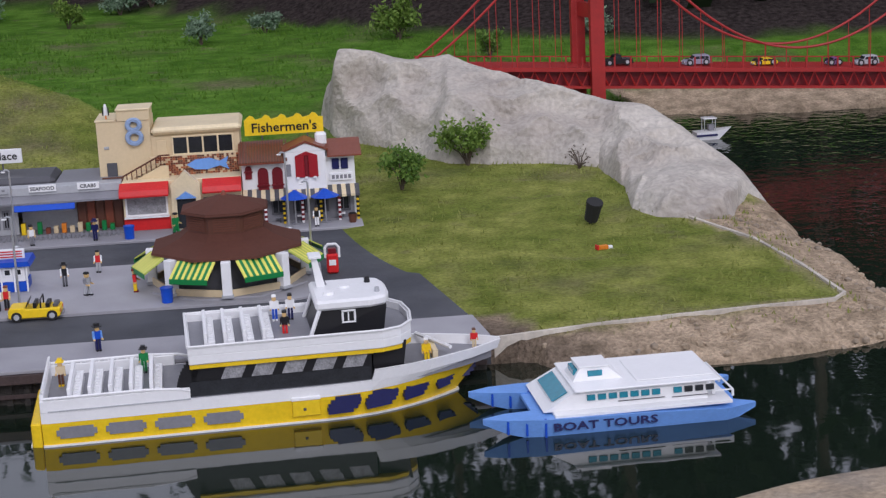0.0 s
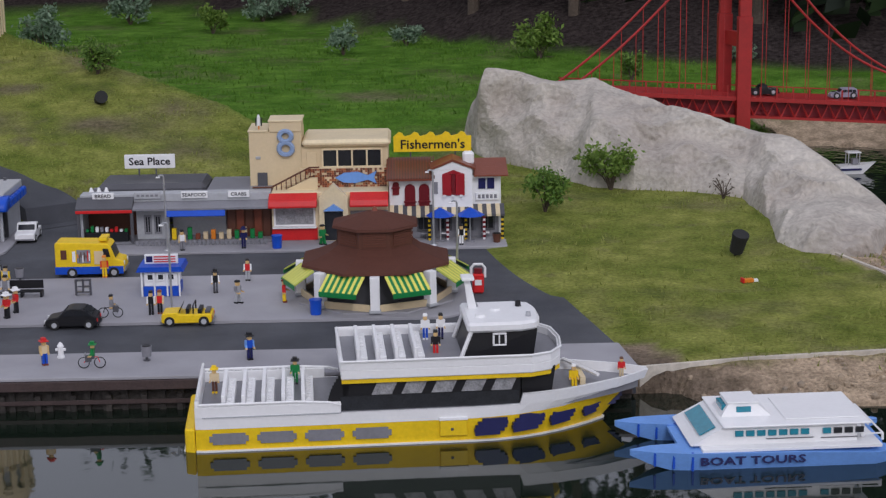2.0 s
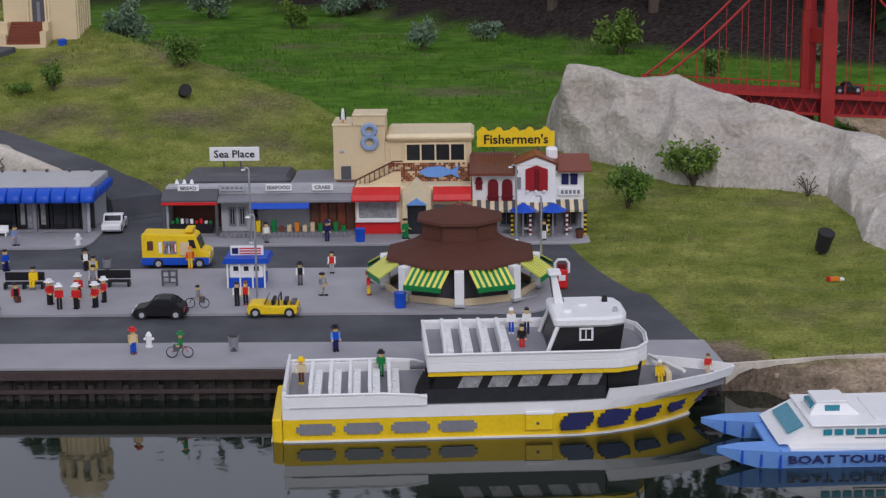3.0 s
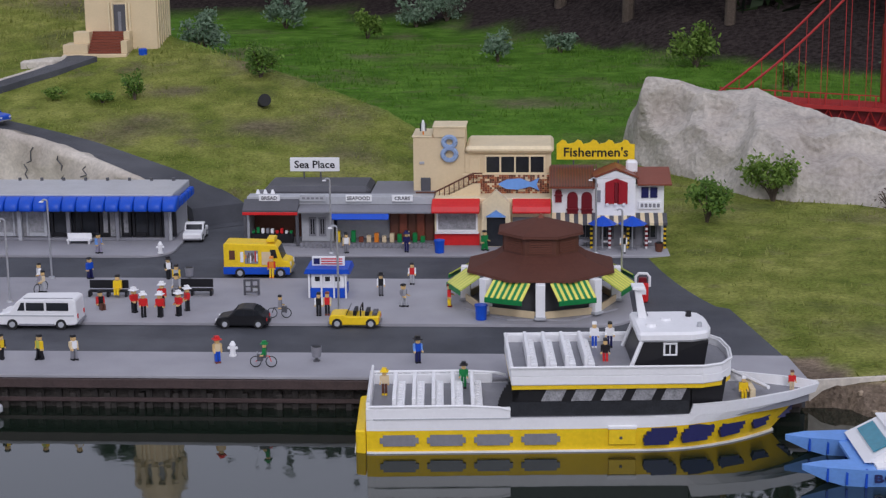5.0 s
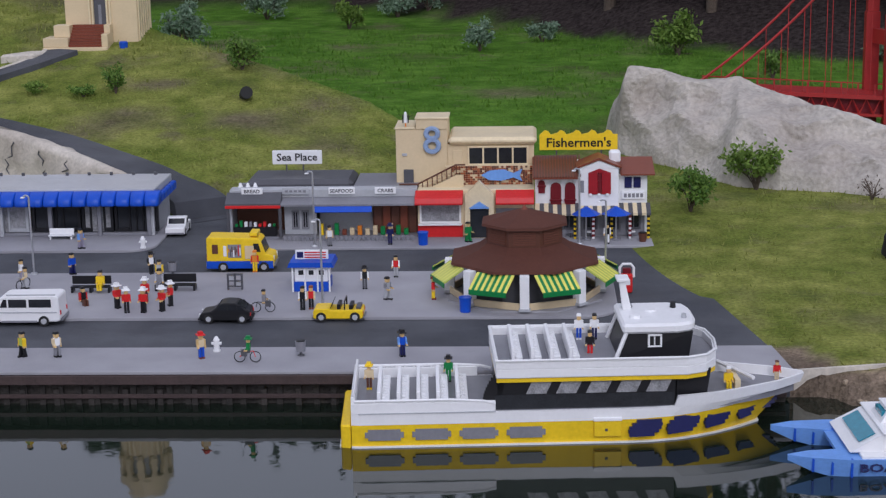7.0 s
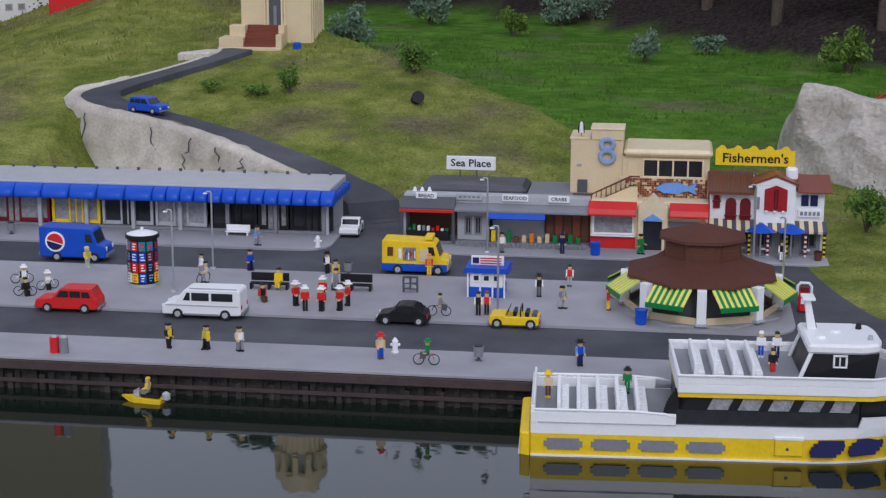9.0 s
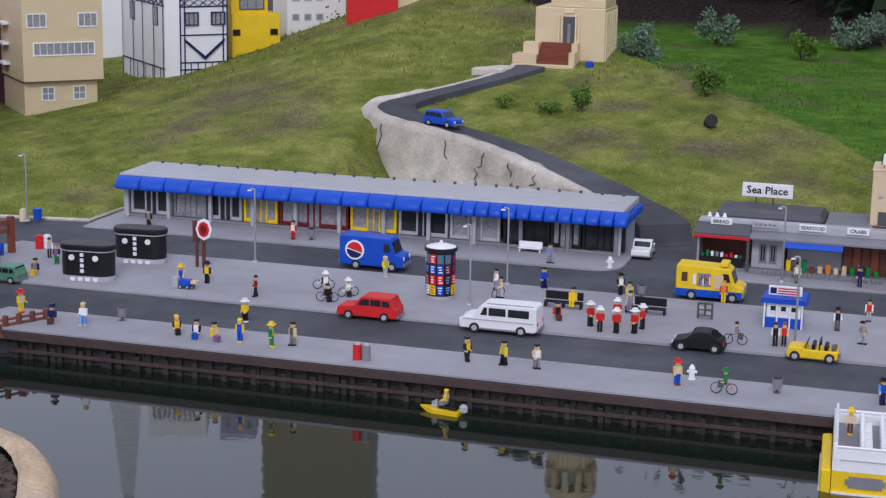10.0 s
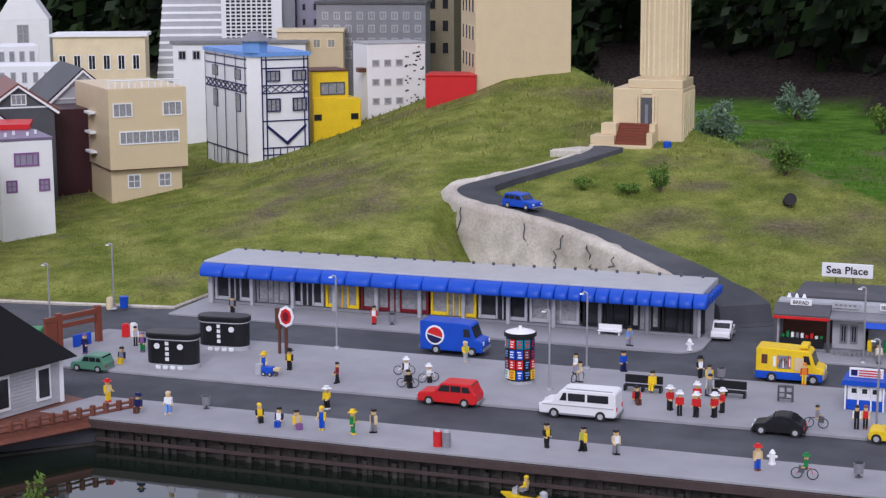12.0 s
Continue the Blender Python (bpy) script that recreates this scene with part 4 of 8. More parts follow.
def gazebo():
    o = thing("carousel_pavilion", "octagonal brown-roofed pavilion with striped lime awnings", "pavilion", pose(-0.024, 5.705, 0.011))
    t8 = math.pi / 8
    bm = bmesh.new()
    rings = [(0.272, 0.128), (0.268, 0.136), (0.215, 0.152), (0.168, 0.170), (0.139, 0.190)]
    loops = [[bm.verts.new((r * math.cos(t8 + k * math.pi / 4), r * math.sin(t8 + k * math.pi / 4), z)) for k in range(8)] for r, z in rings]
    for a, b in zip(loops, loops[1:]):
        for k in range(8):
            bm.faces.new((a[k], a[(k + 1) % 8], b[(k + 1) % 8], b[k]))
    bm.faces.new(loops[0][::-1]), bm.faces.new(loops[-1])
    part("lower_roof", bm, ROOFBROWN, o, "flared brown octagonal roof")
    cyl("drum", o, BROWN, 0, 0, 0.1902, 0.252, 0.137, 0.137, 8, turn=t8)
    for k in range(8):
        a = k * math.pi / 4 + t8 * 2 - math.pi / 8 * 2
        ob = boxes("louvre", o, LOUVREBROWN, *[(-0.038, 0.038, -0.1300, -0.1275, 0.198 + 0.008 * j, 0.2035 + 0.008 * j) for j in range(6)], bevel=0)
        ob.matrix_basis = pose(0, 0, 0, 0, 0, math.degrees(a))
    cyl("upper_roof", o, ROOFBROWN, 0, 0, 0.2522, 0.2602, 0.158, 0.154, 8, turn=t8)
    cyl("upper_roof", o, ROOFBROWN, 0, 0, 0.2606, 0.298, 0.154, 0.02, 8, turn=t8)
    cyl("finial", o, RUST, 0, 0, 0.2975, 0.312, 0.012, 0.004, 8)
    cyl("floor", o, PAVING, 0, 0, 0, 0.006, 0.285, n=8, turn=t8)
    cyl("inner_wall", o, DARKGREY, 0, 0, 0.0062, 0.127, 0.20, n=8, turn=t8)
    for k in range(8):
        a = k * math.pi / 4
        p = boxes("pillar", o, WHITE, (-0.016, 0.016, -0.276, -0.244, 0.0062, 0.127))
        p.matrix_basis = pose(0, 0, 0, 0, 0, math.degrees(a))
        boxes("foot", p, LIGHTGREY, (-0.020, 0.020, -0.281, -0.240, 0.0062, 0.016))
        aw = boxes("awning_valance", o, GREEN, (-0.068, 0.068, -0.324, -0.321, 0.066, 0.084))
        aw.matrix_basis = pose(0, 0, 0, 0, 0, math.degrees(a) + 22.5)
        for j in range(13):
            s0 = -0.068 + j * 0.01046
            prism("awning_stripe", aw, (LEMON, GREEN)[j % 2] if k in (7, 0) else (LIME, LEMON)[j % 2], [(-0.25, 0.127), (-0.3205, 0.0850), (-0.3205, 0.0800), (-0.25, 0.122)], s0, s0 + 0.0101, "x")
        lw = boxes("low_wall", o, TAN, (-0.085, 0.085, -0.248, -0.240, 0.0062, 0.03))
        lw.matrix_basis = pose(0, 0, 0, 0, 0, math.degrees(a) + 22.5)


gazebo()


# ---- boats ----
def stepped(parent, name, material, x0, x1, z0, z1, y, lean=0.0, d=0.003):
    """A window panel with brick-stepped ends on a hull side that faces -y."""
    rows = max(3, round((z1 - z0) / 0.009))
    near, far = [], []
    for r in range(rows):
        f = abs(r / (rows - 1) - 0.5) * 2
        off, inset = lean * (r / (rows - 1) - 0.5), 0.010 * f * f
        for q in (r, r + 1):
            z = z0 + (z1 - z0) * q / rows
            near.append((x0 + off + inset, z)), far.append((x1 + off - inset, z))
    bm = bmesh.new()
    k = len(near)
    front = [[bm.verts.new((p[0], y - d, p[1])) for p in side] for side in (near, far)]
    back = [[bm.verts.new((p[0], y + 0.004, p[1])) for p in side] for side in (near, far)]
    for i in range(0, k, 2):
        bm.faces.new((front[0][i], front[1][i], front[1][i + 1], front[0][i + 1]))
    for i in range(k - 1):
        bm.faces.new((front[0][i], front[0][i + 1], back[0][i + 1], back[0][i])), bm.faces.new((front[1][i], front[1][i + 1], back[1][i + 1], back[1][i]))
    bm.faces.new((front[0][0], front[1][0], back[1][0], back[0][0])), bm.faces.new((front[0][-1], front[1][-1], back[1][-1], back[0][-1]))
    bmesh.ops.recalc_face_normals(bm, faces=bm.faces[:])
    return part(name, bm, material, parent)


def loft(name, parent, material, stations, label="", cap=True):
    """Skin through closed outlines; each station is a list of points, all of one length."""
    bm = bmesh.new()
    rows = [[bm.verts.new(p) for p in s] for s in stations]
    k = len(rows[0])
    for a, b in zip(rows, rows[1:]):
        for i in range(k):
            bm.faces.new((a[i], a[(i + 1) % k], b[(i + 1) % k], b[i]))
    if cap:
        bm.faces.new(rows[0][::-1]), bm.faces.new(rows[-1])
    bmesh.ops.remove_doubles(bm, verts=bm.verts[:], dist=1e-5)
    bmesh.ops.recalc_face_normals(bm, faces=bm.faces[:])
    return part(name, bm, material, parent, label)


def half_beam(u):
    """Half width of the ferry along its length, 0 at the stern to 1 at the stem."""
    return 0.152 * (1 - 0.02 * (u < 0.02)) * (1 - max(0.0, (u - 0.66) / 0.34) ** 2.1) + 0.002


FERRY = pose(-0.512, 4.600, WATER_Z - 0.06, 0, 0, 3.6) @ Matrix.Diagonal((1, 1.12, 1, 1))


def ferry():
    o = thing("ferry_boat", "white and yellow two-deck brick-built ferry moored afloat", "boat", FERRY)
    L = 1.309
    us = [0, 0.02, 0.2, 0.4, 0.6, 0.66, 0.72, 0.78, 0.83, 0.88, 0.92, 0.96, 0.985, 1.0]

    def hull(z0, z1, f0, f1, rake0, rake1, grow=0.0, rise0=0.0, rise1=0.0):
        st = []
        for u in us:
            xa, xb = u * (L - rake0), u * (L - rake1)
            b0, b1 = half_beam(u) * f0 + grow, half_beam(u) * f1 + grow
            sheer = max(0.0, (u - 0.55) / 0.45) ** 1.6
            za, zb = z0 + rise0 * sheer, z1 + rise1 * sheer
            st.append([(xa, -b0, za), (xb, -b1, zb), (xb, b1, zb), (xa, b0, za)])
        return st
    loft("lower_hull", o, YELLOW, hull(0.0, 0.127, 0.90, 0.985, 0.21, 0.075, 0.0, 0.0, 0.032), "bright yellow lower hull")
    loft("waterline_strip", o, WHITE, hull(0.0565, 0.0645, 0.945, 0.948, 0.15, 0.147, 0.006))
    prism("swim_platform", o, YELLOW, [(-0.030, -0.14), (-0.002, -0.148), (-0.002, 0.148), (-0.030, 0.14)], 0.03, 0.126, "z", "yellow stern platform", bevel=0.004)
    boxes("platform_edge", o, WHITE, (-0.034, -0.0305, -0.14, 0.14, 0.055, 0.066))
    loft("upper_hull", o, WHITE, hull(0.127, 0.160, 0.987, 1.0, 0.0745, 0.03, 0.0, 0.032, 0.020), "white upper hull")
    # deck and bulwarks
    loft("deck", o, GREY, [[(u * (L - 0.03), -half_beam(u) + 0.008, 0.161 + 0.020 * max(0.0, (u - 0.55) / 0.45) ** 1.6), (u * (L - 0.03), half_beam(u) - 0.008, 0.161 + 0.020 * max(0.0, (u - 0.55) / 0.45) ** 1.6),
                                     (u * (L - 0.03), half_beam(u) - 0.008, 0.150), (u * (L - 0.03), -half_beam(u) + 0.008, 0.150)] for u in us[:-1]], "grey studded deck")
    boxes("bulwark", o, WHITE, (0.0, 0.40, -0.153, -0.143, 0.158, 0.191)), boxes("bulwark", o, WHITE, (0.0, 0.36, 0.143, 0.153, 0.158, 0.190)), boxes("bulwark", o, WHITE, (0.0, 0.012, -0.1425, 0.1425, 0.158, 0.205))
    for sgn in (-1, 1):
        st = []
        for u in [0.70, 0.705, 0.72, 0.78, 0.83, 0.88, 0.92, 0.96, 0.99]:
            b = half_beam(u) * sgn
            lift = 0.020 * max(0.0, (u - 0.55) / 0.45) ** 1.6
            xx = u * (L - 0.03) + 0.012 * (u > 0.9)
            st.append([(xx, b, 0.158 + lift), (xx + 0.01, b * 1.02, 0.193 + lift * 0.5), (xx + 0.01, b * 1.02 - 0.009 * sgn, 0.193 + lift * 0.5), (xx, b - 0.009 * sgn, 0.158 + lift)])
        loft("bow_bulwark", o, WHITE, st, "white raised bow rail")
    for yy in (-0.150, 0.150):
        r = tube("rail", o, WHITE, [(0.01, yy, 0.196), (0.28, yy, 0.196), (0.37, yy, 0.190), (0.40, yy, 0.182)], 0.0045)
        for k in range(13):
            boxes("stanchion", r, WHITE, (0.015 + k * 0.026, 0.020 + k * 0.026, yy - 0.003, yy + 0.003, 0.1905, 0.195), bevel=0)
    r = tube("rail", o, WHITE, [(0.008, -0.145, 0.216), (0.008, 0.145, 0.216)], 0.004)
    boxes("rub_strip", o, LIGHTGREY, (0.02, 0.40, -0.1565, -0.1535, 0.160, 0.1625), bevel=0)
    # benches on the aft deck
    for k in range(5):
        bx_ = 0.072 + k * 0.055
        b = boxes("bench", o, WHITE, (bx_, bx_ + 0.011, -0.125, 0.10, 0.1595, 0.212), (bx_ + 0.0115, bx_ + 0.034, -0.125, 0.10, 0.1595, 0.184), label="white studded bench")
        for j in range(9):
            cyl("stud", b, WHITE, bx_ + 0.020, -0.112 + j * 0.024, 0.1841, 0.1865, 0.0065, n=6)
    # saloon with dark windows
    boxes("saloon", o, BLACK, (0.405, 0.90, -0.140, 0.140, 0.1595, 0.262), label="black glazed lower saloon")
    for k in range(5):
        x = 0.485 + k * 0.083
        st = prism("window_panel", o, SMOKE, [(x, 0.205), (x + 0.022, 0.252), (x + 0.078, 0.252), (x + 0.056, 0.205)], -0.1425, -0.1405)
    boxes("window_band", o, GLASS, (0.40, 0.895, -0.1425, -0.1405, 0.162, 0.203), bevel=0)
    stepped(o, "saloon_end", BLACK, 0.37, 0.42, 0.16, 0.262, -0.138, 0.03, 0.002)
    # upper deck
    dk = [(0.402, -0.156), (0.93, -0.156), (0.985, -0.135), (1.02, -0.085), (1.03, 0.0), (1.02, 0.085), (0.985, 0.135), (0.93, 0.156), (0.396, 0.156)]
    prism("upper_deck", o, YELLOW, [(a * 0.995 + 0.004, b * 0.97) for a, b in dk], 0.2622, 0.274, "z", "yellow underside rim")
    prism("upper_deck", o, WHITE, dk, 0.2742, 0.302, "z", "white upper deck edge", bevel=0.003)
    prism("upper_floor", o, GREY, [(0.410 + (a - 0.400) * 0.975, b * 0.93) for a, b in dk], 0.3022, 0.304, "z", "grey upper deck floor")
    pts = dk
    for (a0, b0), (a1, b1) in zip(pts, pts[1:] + pts[:1]):
        d = Vector((a1 - a0, b1 - b0))
        nrm = Vector((d.y, -d.x)).normalized() * -0.008
        prism("parapet", o, WHITE, [(a0, b0), (a1, b1), (a1 + nrm.x, b1 + nrm.y), (a0 + nrm.x, b0 + nrm.y)], 0.3023, 0.3235, "z")
    tube("rail", o, WHITE, [(a, b, 0.326) for a, b in dk] + [(dk[0][0], dk[0][1], 0.326)], 0.004)
    rl = tube("rail", o, WHITE, [(0.404, -0.15, 0.330), (0.399, 0.15, 0.330)], 0.003)
    for k in range(22):
        for yy in (-0.153, 0.153):
            boxes("stanchion", rl, WHITE, (0.41 + k * 0.0245, 0.415 + k * 0.0245, yy - 0.002, yy + 0.002, 0.3182, 0.325), bevel=0)
    for k in range(4):
        bx_ = 0.448 + k * 0.053
        b = boxes("bench", o, WHITE, (bx_, bx_ + 0.010, -0.115, 0.11, 0.3042, 0.348), (bx_ + 0.0105, bx_ + 0.030, -0.115, 0.11, 0.3042, 0.324), label="white studded bench")
        for j in range(8):
            cyl("stud", b, WHITE, bx_ + 0.018, -0.09 + j * 0.025, 0.3241, 0.3262, 0.006, n=6)
    # wheelhouse
    wh = loft("wheelhouse", o, BLACK, [[(0.745, -0.098, 0.3042), (0.945, -0.085, 0.3042), (0.945, 0.085, 0.3042), (0.745, 0.098, 0.3042)], [(0.770, -0.092, 0.377), (0.955, -0.088, 0.377), (0.955, 0.088, 0.377), (0.770, 0.092, 0.377)]], "black glazed wheelhouse")
    prism("roof", wh, WHITE, [(0.757, -0.106), (0.91, -0.106), (0.955, -0.088), (0.968, -0.045), (0.968, 0.045), (0.955, 0.088), (0.91, 0.106), (0.757, 0.106)], 0.3775, 0.406, "z", "white wheelhouse roof", bevel=0.007)
    for yy in (-0.1, 0.1):
        tube("corner_post", wh, WHITE, [(0.738, yy, 0.304), (0.768, yy * 0.97, 0.380)], 0.006)
    fr = boxes("side_window", wh, WHITE, (0.828, 0.868, -0.0965, -0.0925, 0.336, 0.341), (0.828, 0.868, -0.0965, -0.0925, 0.368, 0.374), (0.828, 0.834, -0.0965, -0.0925, 0.3415, 0.3675), (0.862, 0.868, -0.0965, -0.0925, 0.3415, 0.3675), (0.845, 0.849, -0.0965, -0.0925, 0.3415, 0.3675), label="white framed side window")
    for cx, cy, r, h in ((0.79, 0.06, 0.016, 0.010), (0.85, 0.02, 0.018, 0.006), (0.80, -0.04, 0.017, 0.008), (0.92, 0.05, 0.009, 0.016), (0.935, -0.05, 0.008, 0.012)):
        cyl("roof_fitting", wh, (WHITE, LIGHTGREY, BLACK, LIGHTGREY, GREY)[int(cx * 100) % 5], cx, cy, 0.4062, 0.4062 + h, r, r * 0.8, 10)
    prism("mast", o, WHITE, [(0.775, 0.4062), (0.80, 0.4062), (0.780, 0.492), (0.764, 0.492)], 0.035, 0.055, label="raked white mast")
    boxes("mast_head", o, WHITE, (0.756, 0.792, 0.02, 0.07, 0.4925, 0.501))
    # hull windows
    for k in range(4):
        stepped(o, "hull_window", GREY, 0.036 + k * 0.131, 0.146 + k * 0.131, 0.082, 0.114, -0.1485, 0.0, 0.004)
    for k, (x, w) in enumerate(((0.815, 0.045), (0.923, 0.047), (1.026, 0.041), (1.118, 0.032), (1.192, 0.024))):
        u = x / (L - 0.12)
        b, b2 = half_beam(u) * 0.965, half_beam(min(1, u + 0.05)) * 0.965
        rise = 0.032 * max(0.0, (u - 0.55) / 0.45) ** 1.6
        p = stepped(o, "hull_window", NAVY, -w, w, 0, 0.047, 0, 0.022, 0.006)
        p.matrix_basis = pose(x, -b - 0.009, 0.078 + rise * 0.75, -6 - 2.2 * k, -2.0 * k, math.degrees(math.atan2(b - b2, 0.05 * L)))
    boxes("hatch", o, YELLOW, (0.672, 0.748, -0.1575, -0.1475, 0.082, 0.126))
    boxes("hatch_lid", o, WHITE, (0.670, 0.75, -0.159, -0.1475, 0.1265, 0.136)), boxes("hatch_knob", o, DARKGREY, (0.702, 0.71, -0.160, -0.158, 0.098, 0.106))
    prism("bow_bench", o, CREAM, [(1.085, -0.045), (1.10, -0.045), (1.10, 0.045), (1.085, 0.045)], 0.17, 0.198, "z")
    tube("forestay_rail", o, WHITE, [(1.06, 0.10, 0.205), (1.135, -0.05, 0.205)], 0.006)
    prism("saloon_front", o, BLACK, [(0.905, 0.1595), (0.985, 0.1595), (1.0, 0.262), (0.905, 0.262)], -0.125, 0.125)
    for ch in o.children:
        if min(v.co.z for v in ch.data.vertices) > 0.255 and ch.name.split(".")[0] != "hull_window":
            ch.location.z -= 0.02


ferry()


def catamaran():
    o = thing("tour_catamaran", "white and blue brick-built tour catamaran afloat", "boat", pose(0.662, 4.362, WATER_Z, 0, 0, 2.8) @ Matrix.Diagonal((0.985, 0.95, 0.62, 1)))
    L = 0.755
    for yy in (-0.125, 0.125):
        st = []
        for u, w, zb, zt in ((0, 0.004, 0.060, 0.084), (0.08, 0.03, 0.02, 0.084), (0.2, 0.046, -0.02, 0.080), (0.6, 0.05, -0.02, 0.072), (0.88, 0.05, -0.02, 0.058), (1.0, 0.006, 0.03, 0.052)):
            st.append([(u * L, yy - w * 0.7, zb), (u * L, yy - w, zt), (u * L, yy + w, zt), (u * L, yy + w * 0.7, zb)])
        h = loft("hull", o, SKYBLUE, st, "medium blue float hull")
        for k in range(3):
            boxes("hull_rib", h, BLUE, (0.06 + k * 0.05, 0.066 + k * 0.05, yy - 0.030 - 0.007 * k, yy - 0.022 - 0.006 * k, 0.02 - 0.01 * k, 0.08), bevel=0)
    write("lettering", o, "BOAT TOURS", NAVY, pose(0.325, -0.1745, 0.042, 84), 0.047, 0.0015, "dark blue hull lettering")
    boxes("bridge_deck", o, SKYBLUE, (0.14, 0.70, -0.10, 0.10, 0.058, 0.075))
    boxes("deck", o, WHITE, (0.19, 0.68, -0.165, 0.165, 0.0755, 0.09), label="white side deck")
    loft("cabin", o, WHITE, [[(0.165, -0.13, 0.0905), (0.165, 0.13, 0.0905), (0.62, 0.13, 0.0905), (0.62, -0.13, 0.0905)], [(0.255, -0.125, 0.168), (0.255, 0.125, 0.168), (0.62, 0.125, 0.168), (0.62, -0.125, 0.168)]], "white passenger cabin")
    prism("windscreen", o, TEAL, [(0.197, 0.122), (0.238, 0.157), (0.235, 0.160), (0.193, 0.124)], -0.10, 0.10, label="teal raked windscreen")
    boxes("roof", o, WHITE, (0.25, 0.655, -0.14, 0.14, 0.1685, 0.178), label="flat white cabin roof", bevel=0.003)
    boxes("roof", o, WHITE, (0.43, 0.645, -0.10, 0.10, 0.1782, 0.184), label="raised roof panel", bevel=0.002)
    loft("pilot_dome", o, WHITE, [[(0.262, -0.058, 0.1785), (0.262, 0.058, 0.1785), (0.40, 0.058, 0.1785), (0.40, -0.058, 0.1785)], [(0.285, -0.045, 0.232), (0.285, 0.045, 0.232), (0.362, 0.045, 0.232), (0.362, -0.045, 0.232)]], "small white pilot dome")
    boxes("dome_window", o, TEAL, (0.305, 0.345, -0.0545, -0.044, 0.196, 0.220), (0.268, 0.285, -0.035, 0.035, 0.198, 0.222), bevel=0)
    boxes("dome_cap", o, WHITE, (0.280, 0.368, -0.05, 0.05, 0.2322, 0.240))
    x = 0.285
    for k in range(12):
        w = 0.022
        if k != 7:
            boxes("window", o, TEAL if k < 9 else GLASS, (x, x + w, -0.133, -0.1265, 0.128, 0.152), bevel=0)
        x += 0.030
    boxes("stripe", o, DARKGREY, (0.37, 0.50, -0.1325, -0.129, 0.112, 0.1145), (0.52, 0.62, -0.1325, -0.129, 0.108, 0.1105), bevel=0)
    tube("rail", o, WHITE, [(0.63, -0.13, 0.12), (0.69, -0.13, 0.12), (0.69, 0.13, 0.12)], 0.0035)
    for yy in (-0.13, 0.0, 0.13):
        boxes("post", o, WHITE, (0.687, 0.693, yy - 0.003, yy + 0.003, 0.0905, 0.118), bevel=0)
    for yy in (-0.10, 0.10):
        boxes("post", o, WHITE, (0.64, 0.648, yy - 0.004, yy + 0.004, 0.0905, 0.168), bevel=0)


catamaran()

# ---- hill road and its retaining rock ----
ROAD = [(-1.36, 6.98, 0.24), (-1.50, 7.18, 0.24), (-1.72, 7.40, 0.23), (-1.98, 7.62, 0.20), (-2.26, 7.84, 0.18), (-2.58, 8.03, 0.18), (-2.84, 8.16, 0.21), (-3.02, 8.27, 0.21), (-3.08, 8.40, 0.20), (-3.00, 8.54, 0.17), (-2.82, 8.76, 0.14), (-2.66, 8.97, 0.15), (-2.55, 9.17, 0.20)]


def road_at(s):
    k = min(int(s), len(ROAD) - 2)
    f = s - k
    p = [ROAD[max(0, min(len(ROAD) - 1, k + i))] for i in (-1, 0, 1, 2)]
    return [0.5 * (2 * p[1][j] + (p[2][j] - p[0][j]) * f + (2 * p[0][j] - 5 * p[1][j] + 4 * p[2][j] - p[3][j]) * f * f + (3 * p[1][j] - p[0][j] - 3 * p[2][j] + p[3][j]) * f ** 3) for j in range(3)]


def road_rim(s, side):
    x, y, w = road_at(s)
    a, b = road_at(min(s + 0.05, 11.999)), road_at(max(s - 0.05, 0))
    d = Vector((a[0] - b[0], a[1] - b[1])).normalized()
    return x - d.y * side * w / 2, y + d.x * side * w / 2


def road_h(x, y):
    return max(0.2 * (y - 6.8), 0.0) + 0.022


